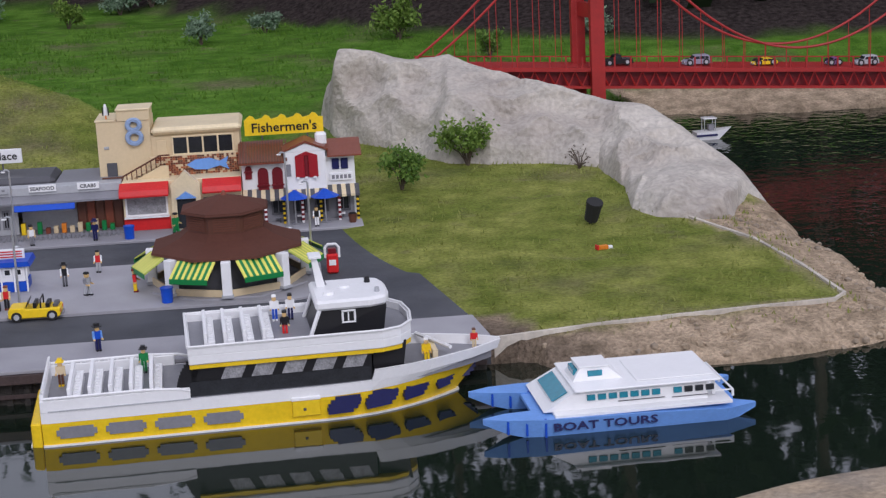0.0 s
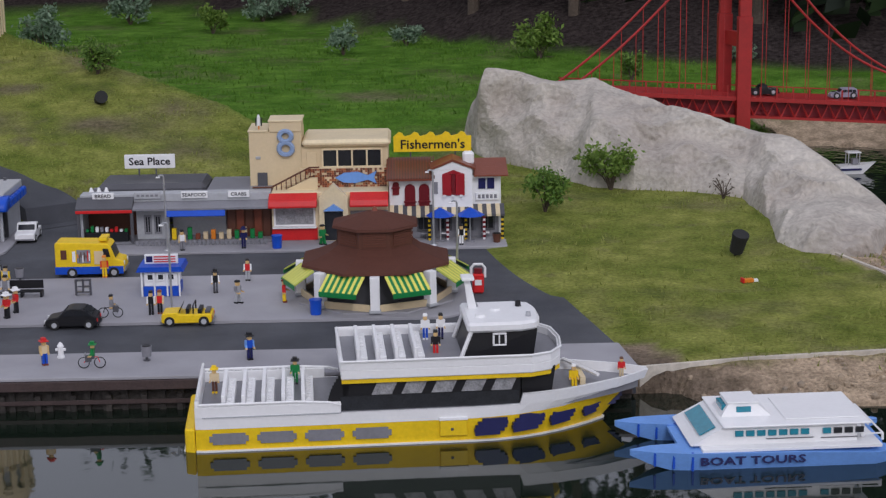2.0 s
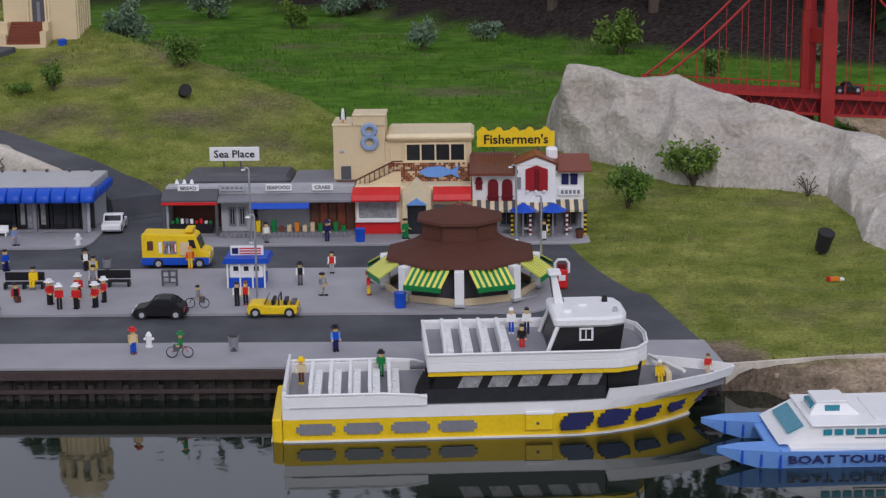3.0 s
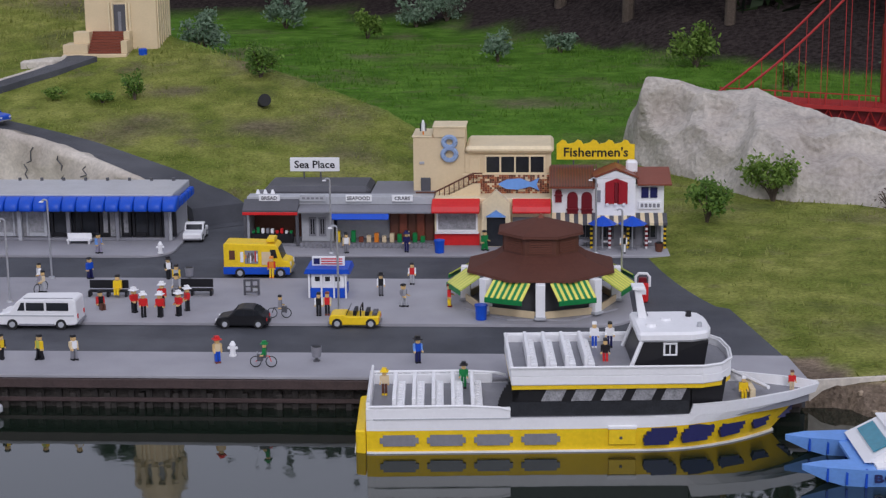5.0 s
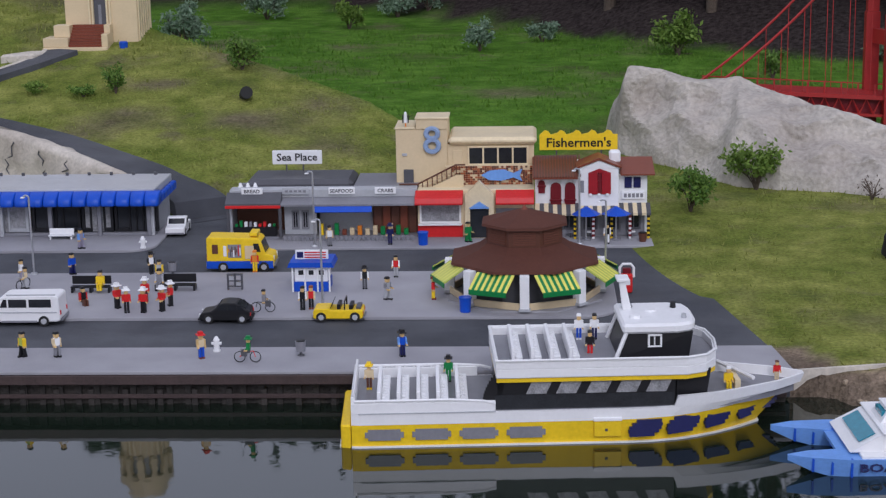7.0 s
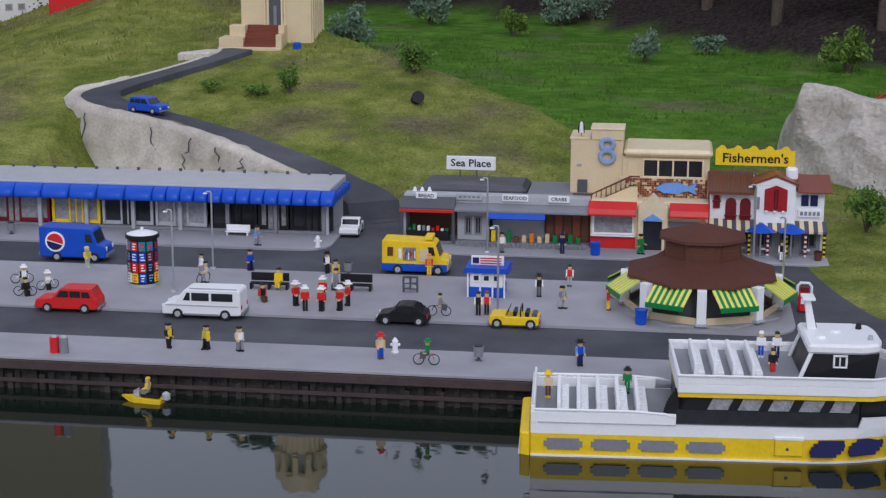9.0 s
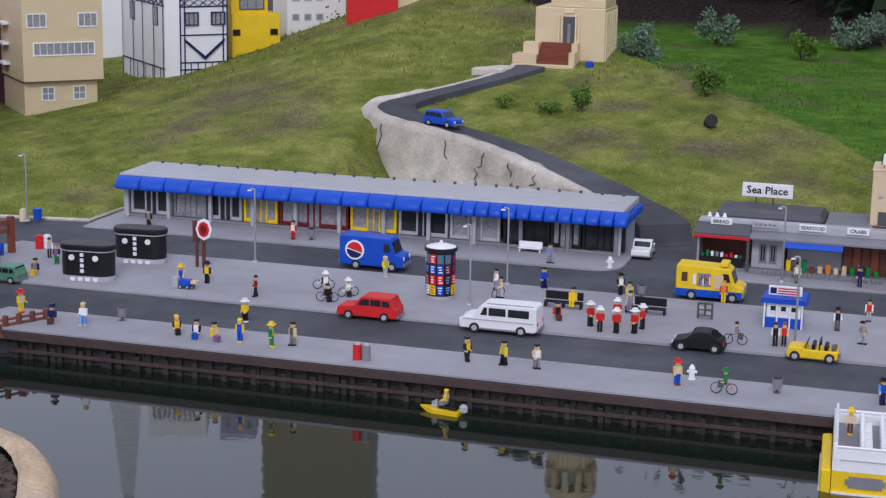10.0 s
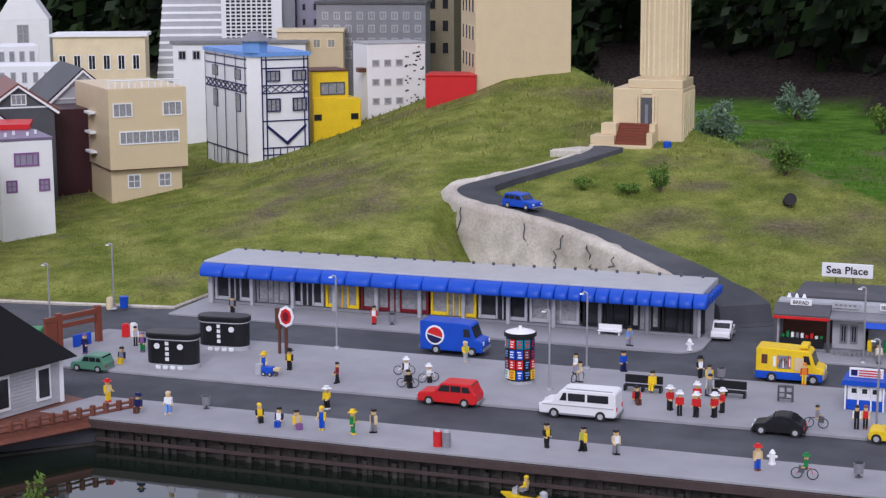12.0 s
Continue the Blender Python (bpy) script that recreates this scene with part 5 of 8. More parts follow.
def hill_road():
    bm = bmesh.new()
    rows = []
    for i in range(97):
        s = i / 8
        s = min(s, 11.999)
        row = []
        for side in (-1, -0.5, 0, 0.5, 1):
            x, y = road_rim(s, side)
            cx, cy, _ = road_at(s)
            row.append(bm.verts.new((x, y, road_h(cx, cy) if s > 0.4 else 0.003)))
        rows.append(row)
    for a, b in zip(rows, rows[1:]):
        for k in range(4):
            bm.faces.new((a[k], a[k + 1], b[k + 1], b[k]))
    bmesh.ops.recalc_face_normals(bm, faces=bm.faces[:])
    if bm.faces[0].normal.z < 0:
        bmesh.ops.reverse_faces(bm, faces=bm.faces[:])
    ext = bmesh.ops.extrude_face_region(bm, geom=bm.faces[:])
    bmesh.ops.translate(bm, verts=[v for v in ext["geom"] if isinstance(v, bmesh.types.BMVert)], vec=(0, 0, 0.0))
    for r in rows:
        for v in r:
            v.co.z -= 0.06
    bmesh.ops.recalc_face_normals(bm, faces=bm.faces[:])
    tagged(part("hill_road", bm, ASPHALT), "narrow dark asphalt road curving up the hill", "road", kind="structure")
    # retaining rock below the road's outer rim
    bm = bmesh.new()
    rows = []
    n = 90
    for i in range(n + 1):
        s = 1.7 + (9.3 - 1.7) * i / n
        x, y = road_rim(s, 1)
        cx, cy, _ = road_at(s)
        xi, yi = road_rim(s, 0.98)
        out = (Vector((x, y)) - Vector((cx, cy))).normalized()
        z = road_h(cx, cy)
        fade = sstep(1.6, 2.3, s) * sstep(9.3, 8.3, s)
        deep = z + 0.03 if s < 7.6 else (z + 0.03) * sstep(9.3, 7.4, s)
        row = [bm.verts.new((xi, yi, z - 0.03)), bm.verts.new((xi, yi, z + 0.006))]
        for j, (o, f) in enumerate(((0.012, 0.0), (0.05, -0.02), (0.075, 0.10), (0.07, 0.25), (0.085, 0.42), (0.08, 0.6), (0.11, 0.8), (0.13, 1.05))):
            wob = 0.030 * fade * noise.noise((x * 5 + 3, y * 5, j * 0.7)) + 0.014 * noise.noise((x * 17, y * 17, j * 1.9))
            row.append(bm.verts.new((x + out.x * (o * (0.3 + 0.7 * fade) + wob), y + out.y * (o * (0.3 + 0.7 * fade) + wob), z + 0.012 - f * deep + 0.01 * noise.noise((x * 9, y * 9, j)))))
        rows.append(row)
    for a, b in zip(rows, rows[1:]):
        for k in range(len(a) - 1):
            bm.faces.new((a[k], a[k + 1], b[k + 1], b[k]))
    bmesh.ops.recalc_face_normals(bm, faces=bm.faces[:])
    w = tagged(part("retaining_rock", bm, CONCRETE, smooth=True), "pale cast rock wall with dark cracks below the road", "rock wall", kind="structure")
    for s0, wig in ((3.0, 1), (3.6, 2), (4.2, 3), (5.0, 4), (6.6, 5)):
        pts = []
        for j in range(9):
            s = s0 + 0.16 * noise.noise((j * 0.9, wig * 3.7, 0)) + (0.03 if wig % 2 else -0.02) * j
            x, y = road_rim(s, 1)
            cx, cy, _ = road_at(s)
            out = (Vector((x, y)) - Vector((cx, cy))).normalized()
            f = 0.1 + j * 0.085
            pts.append((x + out.x * 0.088, y + out.y * 0.088, road_h(cx, cy) * (1 - f) - 0.03 * f + 0.01))
        tube("crack", w, DARKGREY, pts, 0.0035, 5, "dark root-like crack")
    # thin pale kerb on the upper stretch
    bm = bmesh.new()
    pts = []
    for i in range(25):
        s = 8.9 + 2.9 * i / 24
        x, y = road_rim(s, 1.05)
        pts.append((x, y, road_h(*road_at(s)[:2]) - 0.004))
    add_tube(bm, pts, 0.012, 6)
    tagged(part("kerb", bm, CONCRETE), "thin pale concrete kerb along the hill road", "kerb", kind="structure")


hill_road()


# ---- great rock by the lake ----
def great_rock():
    st = [((0.37, 8.42), (0.42, 8.48, 0.24), (0.44, 8.60)), ((0.42, 8.15), (0.50, 8.25, 0.44), (0.60, 8.60)), ((0.62, 7.85), (0.74, 8.18, 0.43), (0.85, 8.62)), ((0.90, 7.42), (0.99, 8.05, 0.445), (1.10, 8.50)),
          ((1.12, 7.30), (1.20, 7.95, 0.35), (1.32, 8.35)), ((1.32, 7.25), (1.44, 7.65, 0.315), (1.62, 8.10)), ((1.52, 7.10), (1.66, 7.55, 0.265), (1.86, 7.90)), ((1.54, 6.70), (1.78, 7.42, 0.235), (2.04, 7.70)),
          ((1.50, 6.36), (1.88, 7.10, 0.20), (2.16, 7.35)), ((1.55, 6.20), (1.96, 6.84, 0.14), (2.22, 6.95)), ((1.68, 6.14), (2.0, 6.55, 0.06), (2.2, 6.62)), ((1.82, 6.16), (1.92, 6.34, -0.06), (2.0, 6.36))]
    n, m = 200, 56
    vs = []
    for i in range(n + 1):
        s = min(i / n * (len(st) - 1), len(st) - 1.001)
        k, f = int(s), s - int(s)
        f = f * f * (3 - 2 * f) * 0.5 + f * 0.5
        F, C, B = [[a + (b - a) * f for a, b in zip(p, q)] for p, q in zip(st[k], st[k + 1])]
        zf = min(hill(F[0], F[1]), 0.06) - 0.07
        for j in range(m + 1):
            u = j / m
            if u < 0.6:
                v = u / 0.6
                ledge = 0.58 + 0.16 * noise.noise((i * 0.11, 0, 5))
                zz = zf + (C[2] - zf) * (ledge * sstep(-0.1, 0.38, v) + (1 - ledge) * sstep(0.25, 1.02, v))
                xy = [F[0] + (C[0] - F[0]) * v ** 1.25, F[1] + (C[1] - F[1]) * v ** 1.25]
            else:
                v = (u - 0.6) / 0.4
                zz = C[2] + (-0.2 - C[2]) * v ** 1.6
                xy = [C[0] + (B[0] - C[0]) * v, C[1] + (B[1] - C[1]) * v]
            p = Vector((xy[0], xy[1], zz))
            big = noise.noise(p * 2.6) * 0.09 + (0.45 - abs(noise.noise(p * 4.2 + Vector((4, 1, 2))))) * 0.11 + (0.4 - abs(noise.noise(p * 9 + Vector((1, 5, 2))))) * 0.025
            small = noise.noise(p * 17) * 0.010 + abs(noise.noise(p * 37)) * 0.007
            d = (big + small) * (0.25 + 0.75 * math.sin(math.pi * min(1, u * 1.3)))
            p += Vector((-0.15, -0.85, 0.5)) * d * 1.35
            vs.append(p)
    fs = [(i * (m + 1) + j, i * (m + 1) + j + 1, (i + 1) * (m + 1) + j + 1, (i + 1) * (m + 1) + j) for i in range(n) for j in range(m)]
    me = bpy.data.meshes.new("rock")
    me.from_pydata(vs, [], fs)
    bm = bmesh.new()
    bm.from_mesh(me)
    bmesh.ops.recalc_face_normals(bm, faces=bm.faces[:])
    tagged(part("rock", bm, ROCK), "large pale grey craggy rock outcrop beside the lake", "rock")


great_rock()


# ---- suspension bridge ----
def bridge():
    o = thing("suspension_bridge", "red brick-built suspension bridge with cables and truss deck", "bridge", pose(0.01, 8.4075, 0.0728) @ Matrix.Diagonal((0.95, 0.95, 0.95, 1)))

    def dz(x):
        return 0.280 - 0.058 * (x - 1.2)
    x0, x1 = 0.9, 5.2
    for a in np.arange(x0, x1, 0.43):
        b = a + 0.43
        prism("deck_slab", o, BRIDGERED, [(a, dz(a) - 0.022), (b, dz(b) - 0.022), (b, dz(b)), (a, dz(a))], -0.06, 0.20)
        prism("chord", o, BRIDGERED, [(a, dz(a) - 0.112), (b, dz(b) - 0.112), (b, dz(b) - 0.098), (a, dz(a) - 0.098)], -0.055, 0.19)
        for k in range(6):
            c = a + k * 0.0717
            tube("truss_brace", o, BRIDGERED, [(c, -0.05, dz(c) - 0.1), (c + 0.036, -0.05, dz(c) - 0.022), (c + 0.0717, -0.05, dz(c) - 0.1)], 0.006, 4)
        prism("truss_web", o, DARKRED, [(a, dz(a) - 0.098), (b, dz(b) - 0.098), (b, dz(b) - 0.022), (a, dz(a) - 0.022)], -0.02, -0.012)
        for k in range(5):
            c = a + k * 0.086
            boxes("railing_post", o, BRIDGERED, (c, c + 0.008, -0.057, -0.049, dz(c) - 0.002, dz(c) + 0.055), bevel=0)
        for yy in (0.19,):
            tube("handrail", o, BRIDGERED, [(a, yy, dz(a) + 0.03), (b, yy, dz(b) + 0.03)], 0.004, 4)
    for cx in (1.845, 4.08):
        for sx, yy in ((0.0, -0.05), (-0.065, 0.16)):
            c = boxes("tower_leg", o, BRIDGERED, (cx + sx - 0.036, cx + sx + 0.036, yy - 0.03, yy + 0.03, -0.5, 0.66), (cx + sx - 0.030, cx + sx + 0.030, yy - 0.025, yy + 0.025, 0.6605, 1.0), (cx + sx - 0.024, cx + sx + 0.024, yy - 0.02, yy + 0.02, 1.0005, 1.26), label="stepped red tower leg")
        for z in (0.50, 0.80, 1.05, 1.22):
            prism("portal_beam", o, BRIDGERED, [(cx + 0.02, -0.02), (cx - 0.03, 0.13), (cx - 0.07, 0.13), (cx - 0.02, -0.02)], z, z + 0.075, "z")
    def side_span(x):
        return 0.335 + 0.72 * (x - 0.98) + 0.38 * (x - 0.98) ** 2

    for sx, yy in ((0.0, -0.05), (-0.05, 0.16)):
        tube("main_cable", o, BRIDGERED, [(x + sx, yy, side_span(x)) for x in np.linspace(0.9, 1.825, 16)], 0.0065, 8)
        tube("main_cable", o, BRIDGERED, [(x + sx, yy, 0.285 + 0.745 * (x - 2.95) ** 2) for x in np.linspace(1.825, 4.08, 40)], 0.0065, 8)
        for x in list(np.arange(1.05, 1.78, 0.115)) + list(np.arange(1.94, 4.0, 0.115)):
            top = side_span(x) if x < 1.825 else 0.285 + 0.745 * (x - 2.95) ** 2
            if top > dz(x) + 0.03:
                tube("hanger", o, BRIDGERED, [(x + sx, yy, dz(x)), (x + sx, yy, top)], 0.0022, 4)


bridge()


# ---- memorial tower on the hill ----
def memorial_tower():
    o = thing("memorial_tower", "tan fluted round tower on a stepped square base", "tower", pose(-2.36, 9.45, 0.45))
    boxes("podium", o, TAN, (-0.315, 0.045, -0.26, -0.10, -0.15, 0.05), bevel=0.004)
    boxes("stair_wall", o, TAN, (-0.315, -0.176, -0.24, -0.10, 0.0505, 0.10)), boxes("stair_wall", o, TAN, (-0.265, -0.176, -0.19, -0.10, 0.1005, 0.165))
    boxes("stair_wall", o, TAN, (0.0105, 0.045, -0.24, -0.10, 0.0505, 0.12)), boxes("stair_wall", o, TAN, (0.0105, 0.045, -0.17, -0.10, 0.1205, 0.165))
    for k in range(8):
        boxes("step", o, RUST, (-0.175, 0.0095, -0.235 + k * 0.017, -0.1, 0.051 + k * 0.014, 0.0645 + k * 0.014), bevel=0)
    boxes("base_block", o, TAN, (-0.22, 0.185, -0.0995, 0.25, -0.2, 0.36), label="square tan base block", bevel=0.004)
    boxes("base_block", o, TAN, (-0.135, 0.180, -0.085, 0.22, 0.3605, 0.41), bevel=0.004)
    for k in range(6):
        boxes("pilaster", o, CREAM, (0.1855, 0.193, -0.085 + k * 0.055, -0.06 + k * 0.055, -0.2, 0.34))
    for k in range(4):
        boxes("slit_window", o, GLASS, (0.1855, 0.1885, -0.052 + k * 0.055, -0.040 + k * 0.055, 0.16, 0.30), bevel=0)
    d = boxes("doorway", o, DARKGREY, (-0.055, 0.012, -0.1045, -0.0997, 0.16, 0.31))
    for sx in (-0.085, -0.067, 0.0125, 0.030):
        boxes("jamb", d, CREAM, (sx, sx + 0.010, -0.112, -0.0998, 0.16, 0.32))
    boxes("statue_niche", d, GREY, (-0.030, -0.013, -0.108, -0.1048, 0.16, 0.27), bevel=0)
    boxes("crest", o, CREAM, (-0.050, 0.007, -0.107, -0.0998, 0.330, 0.357))
    sh = cyl("shaft", o, TAN, 0.045, 0.06, 0.4105, 1.30, 0.138, 0.128, 28, "tall fluted tan shaft")
    for k in range(24):
        a = 2 * math.pi * k / 24
        cx, cy = 0.045 + 0.136 * math.cos(a), 0.06 + 0.136 * math.sin(a)
        boxes("flute", sh, CREAM, (cx - 0.006, cx + 0.006, cy - 0.006, cy + 0.006, 0.43, 1.28), bevel=0)
    for k in range(12):
        a = 2 * math.pi * k / 12
        ob = boxes("arch_pier", o, TAN, (-0.018, 0.018, -0.158, -0.125, 1.3005, 1.42))
        ob.matrix_basis = pose(0.045, 0.06, 0, 0, 0, math.degrees(a))
    cyl("crown", o, TAN, 0.045, 0.06, 1.4205, 1.475, 0.16, 0.155, 28), cyl("crown", o, TAN, 0.045, 0.06, 1.4755, 1.56, 0.13, 0.115, 28)
    cyl("drum", o, SMOKE, 0.045, 0.06, 1.3006, 1.4203, 0.12, n=24)
    b = thing("litter_bin", "small blue litter bin beside the tower", "bin", pose(-2.235, 9.24, 0.475))
    cyl("body", b, BLUE, 0, 0, 0, 0.045, 0.022, 0.024, 10), cyl("lid", b, BLUE, 0, 0, 0.0455, 0.052, 0.025, 0.02, 10)
    s = boxes("slab", None, CONCRETE, (-2.30, -2.12, 9.17, 9.28, 0.45, 0.477))
    tagged(s, "pale concrete slab under the bin", "slab", kind="structure")
    s = prism("slab", None, CONCRETE, [(-2.86, 9.0), (-2.68, 9.03), (-2.62, 9.19), (-2.74, 9.19)], 0.42, 0.487, "z", bevel=0.01)
    tagged(s, "pale stone landing beside the tower steps", "slab", kind="structure")


memorial_tower()


# ---- town houses on the hill ----
def town(name, label, x, y, a, w, d, z0, z1, wall, category="house"):
    """A block whose near corner stands at x, y; its front runs off at a degrees, its flank back from it."""
    o = thing(name, label, category, pose(x, y, z0, 0, 0, a))
    boxes("wall", o, wall, (0, w, 0, d, -0.25, z1 - z0), bevel=0.003)
    return o


def flank(o, wins, frame_mat=WHITE, pane=GLASS):
    """Windows on the flank that faces -x: each is (distance back, height, width, height)."""
    for b, z, w, h in wins:
        fr = boxes("window", o, frame_mat, (-0.004, 0.001, b - w / 2, b + w / 2, z, z + h))
        boxes("pane", fr, pane, (-0.0055, -0.0041, b - w / 2 + 0.005, b + w / 2 - 0.005, z + 0.005, z + h - 0.005), bevel=0)


o = town("town_house", "tan four-storey house with arched windows and a brown balcony", -5.81, 6.50, 36, 0.75, 0.5, -0.02, 0.655, TAN)
boxes("parapet", o, CREAM, (-0.005, 0.755, -0.005, 0.505, 0.6755, 0.69))
prism("balcony", o, RUST, [(0.0, 0.0), (0.62, 0.0), (0.66, -0.02), (0.55, -0.06), (0.0, -0.06)], 0.43, 0.475, "z", "brown curved balcony")
for wx, z, w, h in ((0.33, 0.48, 0.045, 0.07), (0.42, 0.48, 0.045, 0.075), (0.56, 0.495, 0.06, 0.065), (0.33, 0.33, 0.05, 0.05), (0.47, 0.33, 0.05, 0.05), (0.67, 0.335, 0.05, 0.06), (0.38, 0.20, 0.06, 0.06), (0.67, 0.215, 0.055, 0.065), (0.39, 0.085, 0.06, 0.045), (0.68, 0.055, 0.055, 0.10), (0.15, 0.20, 0.06, 0.06), (0.15, 0.34, 0.05, 0.05)):
    window(o, wx, z + 0.03, w, h, 0.0, WHITE, SMOKE, 1, 3, 0.006)
for k in range(3):
    cyl("chimney", o, CREAM, 0.25 + 0.2 * k, 0.12, 0.69, 0.715, 0.025, 0.015, 8)

o = town("town_house", "white three-storey house with purple windows", -5.53, 7.60, 45, 0.29, 0.46, 0.0, 0.585, WHITE)
boxes("roof", o, MAUVE, (-0.004, 0.294, -0.004, 0.464, 0.5855, 0.60), label="mauve flat roof")
for wx, z, w, h, n in ((0.147, 0.445, 0.135, 0.075, 3), (0.062, 0.305, 0.06, 0.068, 1), (0.238, 0.305, 0.06, 0.068, 1)):
    window(o, wx, z, w, h, 0.0, PURPLE, LAVENDER, n, 2 if n == 1 else 1, 0.009)
flank(o, [(0.05, 0.43, 0.04, 0.08), (0.13, 0.43, 0.04, 0.08), (0.21, 0.43, 0.04, 0.06), (0.05, 0.29, 0.04, 0.07), (0.13, 0.29, 0.04, 0.07), (0.21, 0.29, 0.04, 0.06)], PURPLE, LAVENDER)
for k in range(4):
    cyl("vent", o, WHITE, 0.06 + 0.06 * k, 0.10 + 0.08 * (k % 2), 0.6005, 0.622, 0.008, n=8)

o = town("town_house", "tan corner house with an overhanging upper floor", -5.50, 8.70, 45, 0.44, 0.80, 0.05, 0.30, TAN)
boxes("upper_wall", o, TAN, (-0.01, 0.47, -0.035, 0.79, 0.2505, 0.735), label="tan overhanging upper storeys")
boxes("ledge", o, BROWN, (-0.012, 0.472, -0.037, 0.792, 0.246, 0.2503))
for wx in (0.075, 0.38):
    window(o, wx, 0.565, 0.12, 0.085, -0.035, WHITE, SMOKE, 2)
window(o, 0.235, 0.40, 0.37, 0.08, -0.035, WHITE, SMOKE, 8)
for wx in (0.14, 0.33):
    window(o, wx, 0.13, 0.08, 0.085, 0.0, WHITE, SMOKE, 1, 2)
rl = tube("roof_rail", o, WHITE, [(0.0, 0.0, 0.78), (0.46, 0.0, 0.78)], 0.005)
for k in range(12):
    boxes("rail_post", rl, WHITE, (0.004 + k * 0.04, 0.010 + k * 0.04, -0.003, 0.003, 0.736, 0.778), bevel=0)
for k in range(3):
    boxes("side_balcony", o, WHITE, (-0.05, -0.011, 0.28, 0.42, 0.32 + 0.12 * k, 0.335 + 0.12 * k))
flank(o, [(0.33, 0.56, 0.08, 0.08), (0.33, 0.36, 0.08, 0.10)])


def lattice_house():
    o = thing("town_house", "white house with dark blue timber lattice and corner bay", "house", pose(-5.05, 9.70, 0.18, 0, 0, 45) @ Matrix.Diagonal((1.2, 1.25, 1, 1)))
    body = [(0, 0.06), (0.06, 0.0), (0.33, 0.0), (0.33, 0.75), (0, 0.75)]
    prism("wall", o, WHITE, body, -0.25, 0.74, "z", "white plaster wall")
    prism("cornice", o, SKYBLUE, [(-0.012, 0.055), (0.055, -0.012), (0.342, -0.012), (0.342, 0.762), (-0.012, 0.762)], 0.7405, 0.765, "z")
    for z in (0.10, 0.145, 0.32, 0.50, 0.55, 0.66, 0.715):
        boxes("timber", o, NAVY, (0.06, 0.33, -0.004, -0.0003, z, z + 0.008), bevel=0)
    for z in (0.10, 0.50, 0.55, 0.66, 0.715):
        boxes("timber", o, NAVY, (-0.004, -0.0003, 0.06, 0.75, z, z + 0.008), bevel=0)
    for xx in (0.06, 0.084, 0.300, 0.323):
        boxes("timber", o, NAVY, (xx, xx + 0.007, -0.006, -0.0043, -0.1, 0.74), bevel=0)
    for yy in (0.07, 0.22, 0.40, 0.56, 0.743):
        boxes("timber", o, NAVY, (-0.006, -0.0043, yy, yy + 0.007, -0.1, 0.74), bevel=0)
    for k in range(5):
        boxes("timber", o, NAVY, (0.118 + k * 0.040, 0.123 + k * 0.040, -0.006, -0.0043, -0.1, 0.144), bevel=0), boxes("timber", o, NAVY, (-0.006, -0.0043, 0.12 + k * 0.125, 0.125 + k * 0.125, -0.1, 0.099), bevel=0)
    for k in range(9):
        y0 = 0.075 + k * 0.074
        tube("timber_cross", o, NAVY, [(-0.003, y0, 0.51), (-0.003, y0 + 0.068, 0.548)], 0.003, 4), tube("timber_cross", o, NAVY, [(-0.003, y0, 0.548), (-0.003, y0 + 0.068, 0.51)], 0.003, 4)
    for k in range(5):
        x0 = 0.066 + k * 0.052
        tube("timber_cross", o, NAVY, [(x0, -0.003, 0.51), (x0 + 0.046, -0.003, 0.548)], 0.003, 4), tube("timber_cross", o, NAVY, [(x0, -0.003, 0.548), (x0 + 0.046, -0.003, 0.51)], 0.003, 4)
    prism("timber_vee", o, NAVY, [(0.09, 0.30), (0.20, 0.19), (0.31, 0.30), (0.31, 0.28), (0.20, 0.165), (0.09, 0.28)], -0.010, -0.0063)
    for wx in (0.125, 0.275):
        window(o, wx, 0.385, 0.08, 0.085, -0.006, NAVY, SMOKE, 2), window(o, wx, 0.58, 0.08, 0.07, -0.006, NAVY, SMOKE, 2)
    flank(o, [(0.2, 0.37, 0.08, 0.12), (0.58, 0.37, 0.08, 0.12), (0.2, 0.58, 0.10, 0.07), (0.58, 0.58, 0.10, 0.07)], NAVY, SMOKE)
    cyl("turret", o, SKYBLUE, 0.05, 0.06, 0.766, 0.84, 0.07, n=8), cyl("turret_roof", o, GREY, 0.05, 0.06, 0.8405, 0.90, 0.09, 0.03, 8)


lattice_house()
o = town("town_house", "yellow house with small dark windows and parapet", -4.80, 10.12, 40, 0.33, 0.34, 0.30, 0.62, YELLOW)
boxes("upper_wall", o, YELLOW, (0.0, 0.25, 0.02, 0.33, 0.3205, 0.50)), boxes("cornice", o, BROWN, (-0.008, 0.258, 0.012, 0.335, 0.5005, 0.51))
window(o, 0.14, 0.345, 0.17, 0.085, 0.02, DARKGREY, SMOKE, 2)
for wx in (0.03, 0.285):
    window(o, wx, 0.18, 0.05, 0.04, 0.0, BLACK, GLASS, 0)
o = town("town_house", "white block house with black speckled end wall", -4.60, 10.58, 40, 0.42, 0.32, 0.35, 0.96, WHITE)
for k in range(3):
    for j in range(3):
        window(o, 0.06 + 0.085 * k, 0.20 + 0.13 * j, 0.05, 0.045, 0.0, LIGHTGREY, SMOKE, 0)
bm = bmesh.new()
for k in range(46):
    xx, zz = 0.26 + 0.15 * random.random(), 0.15 + 0.44 * random.random()
    add_box(bm, xx, xx + 0.008 + 0.012 * random.random(), -0.003, -0.0003, zz, zz + 0.009)
part("speckle", bm, BLACK, o, "scattered black bricks")["kind"] = "stuff"
boxes("parapet", o, LIGHTGREY, (-0.004, 0.424, -0.004, 0.324, 0.6105, 0.62)), boxes("awning", o, BROWN, (-0.05, 0.0, 0.02, 0.1, 0.42, 0.45))
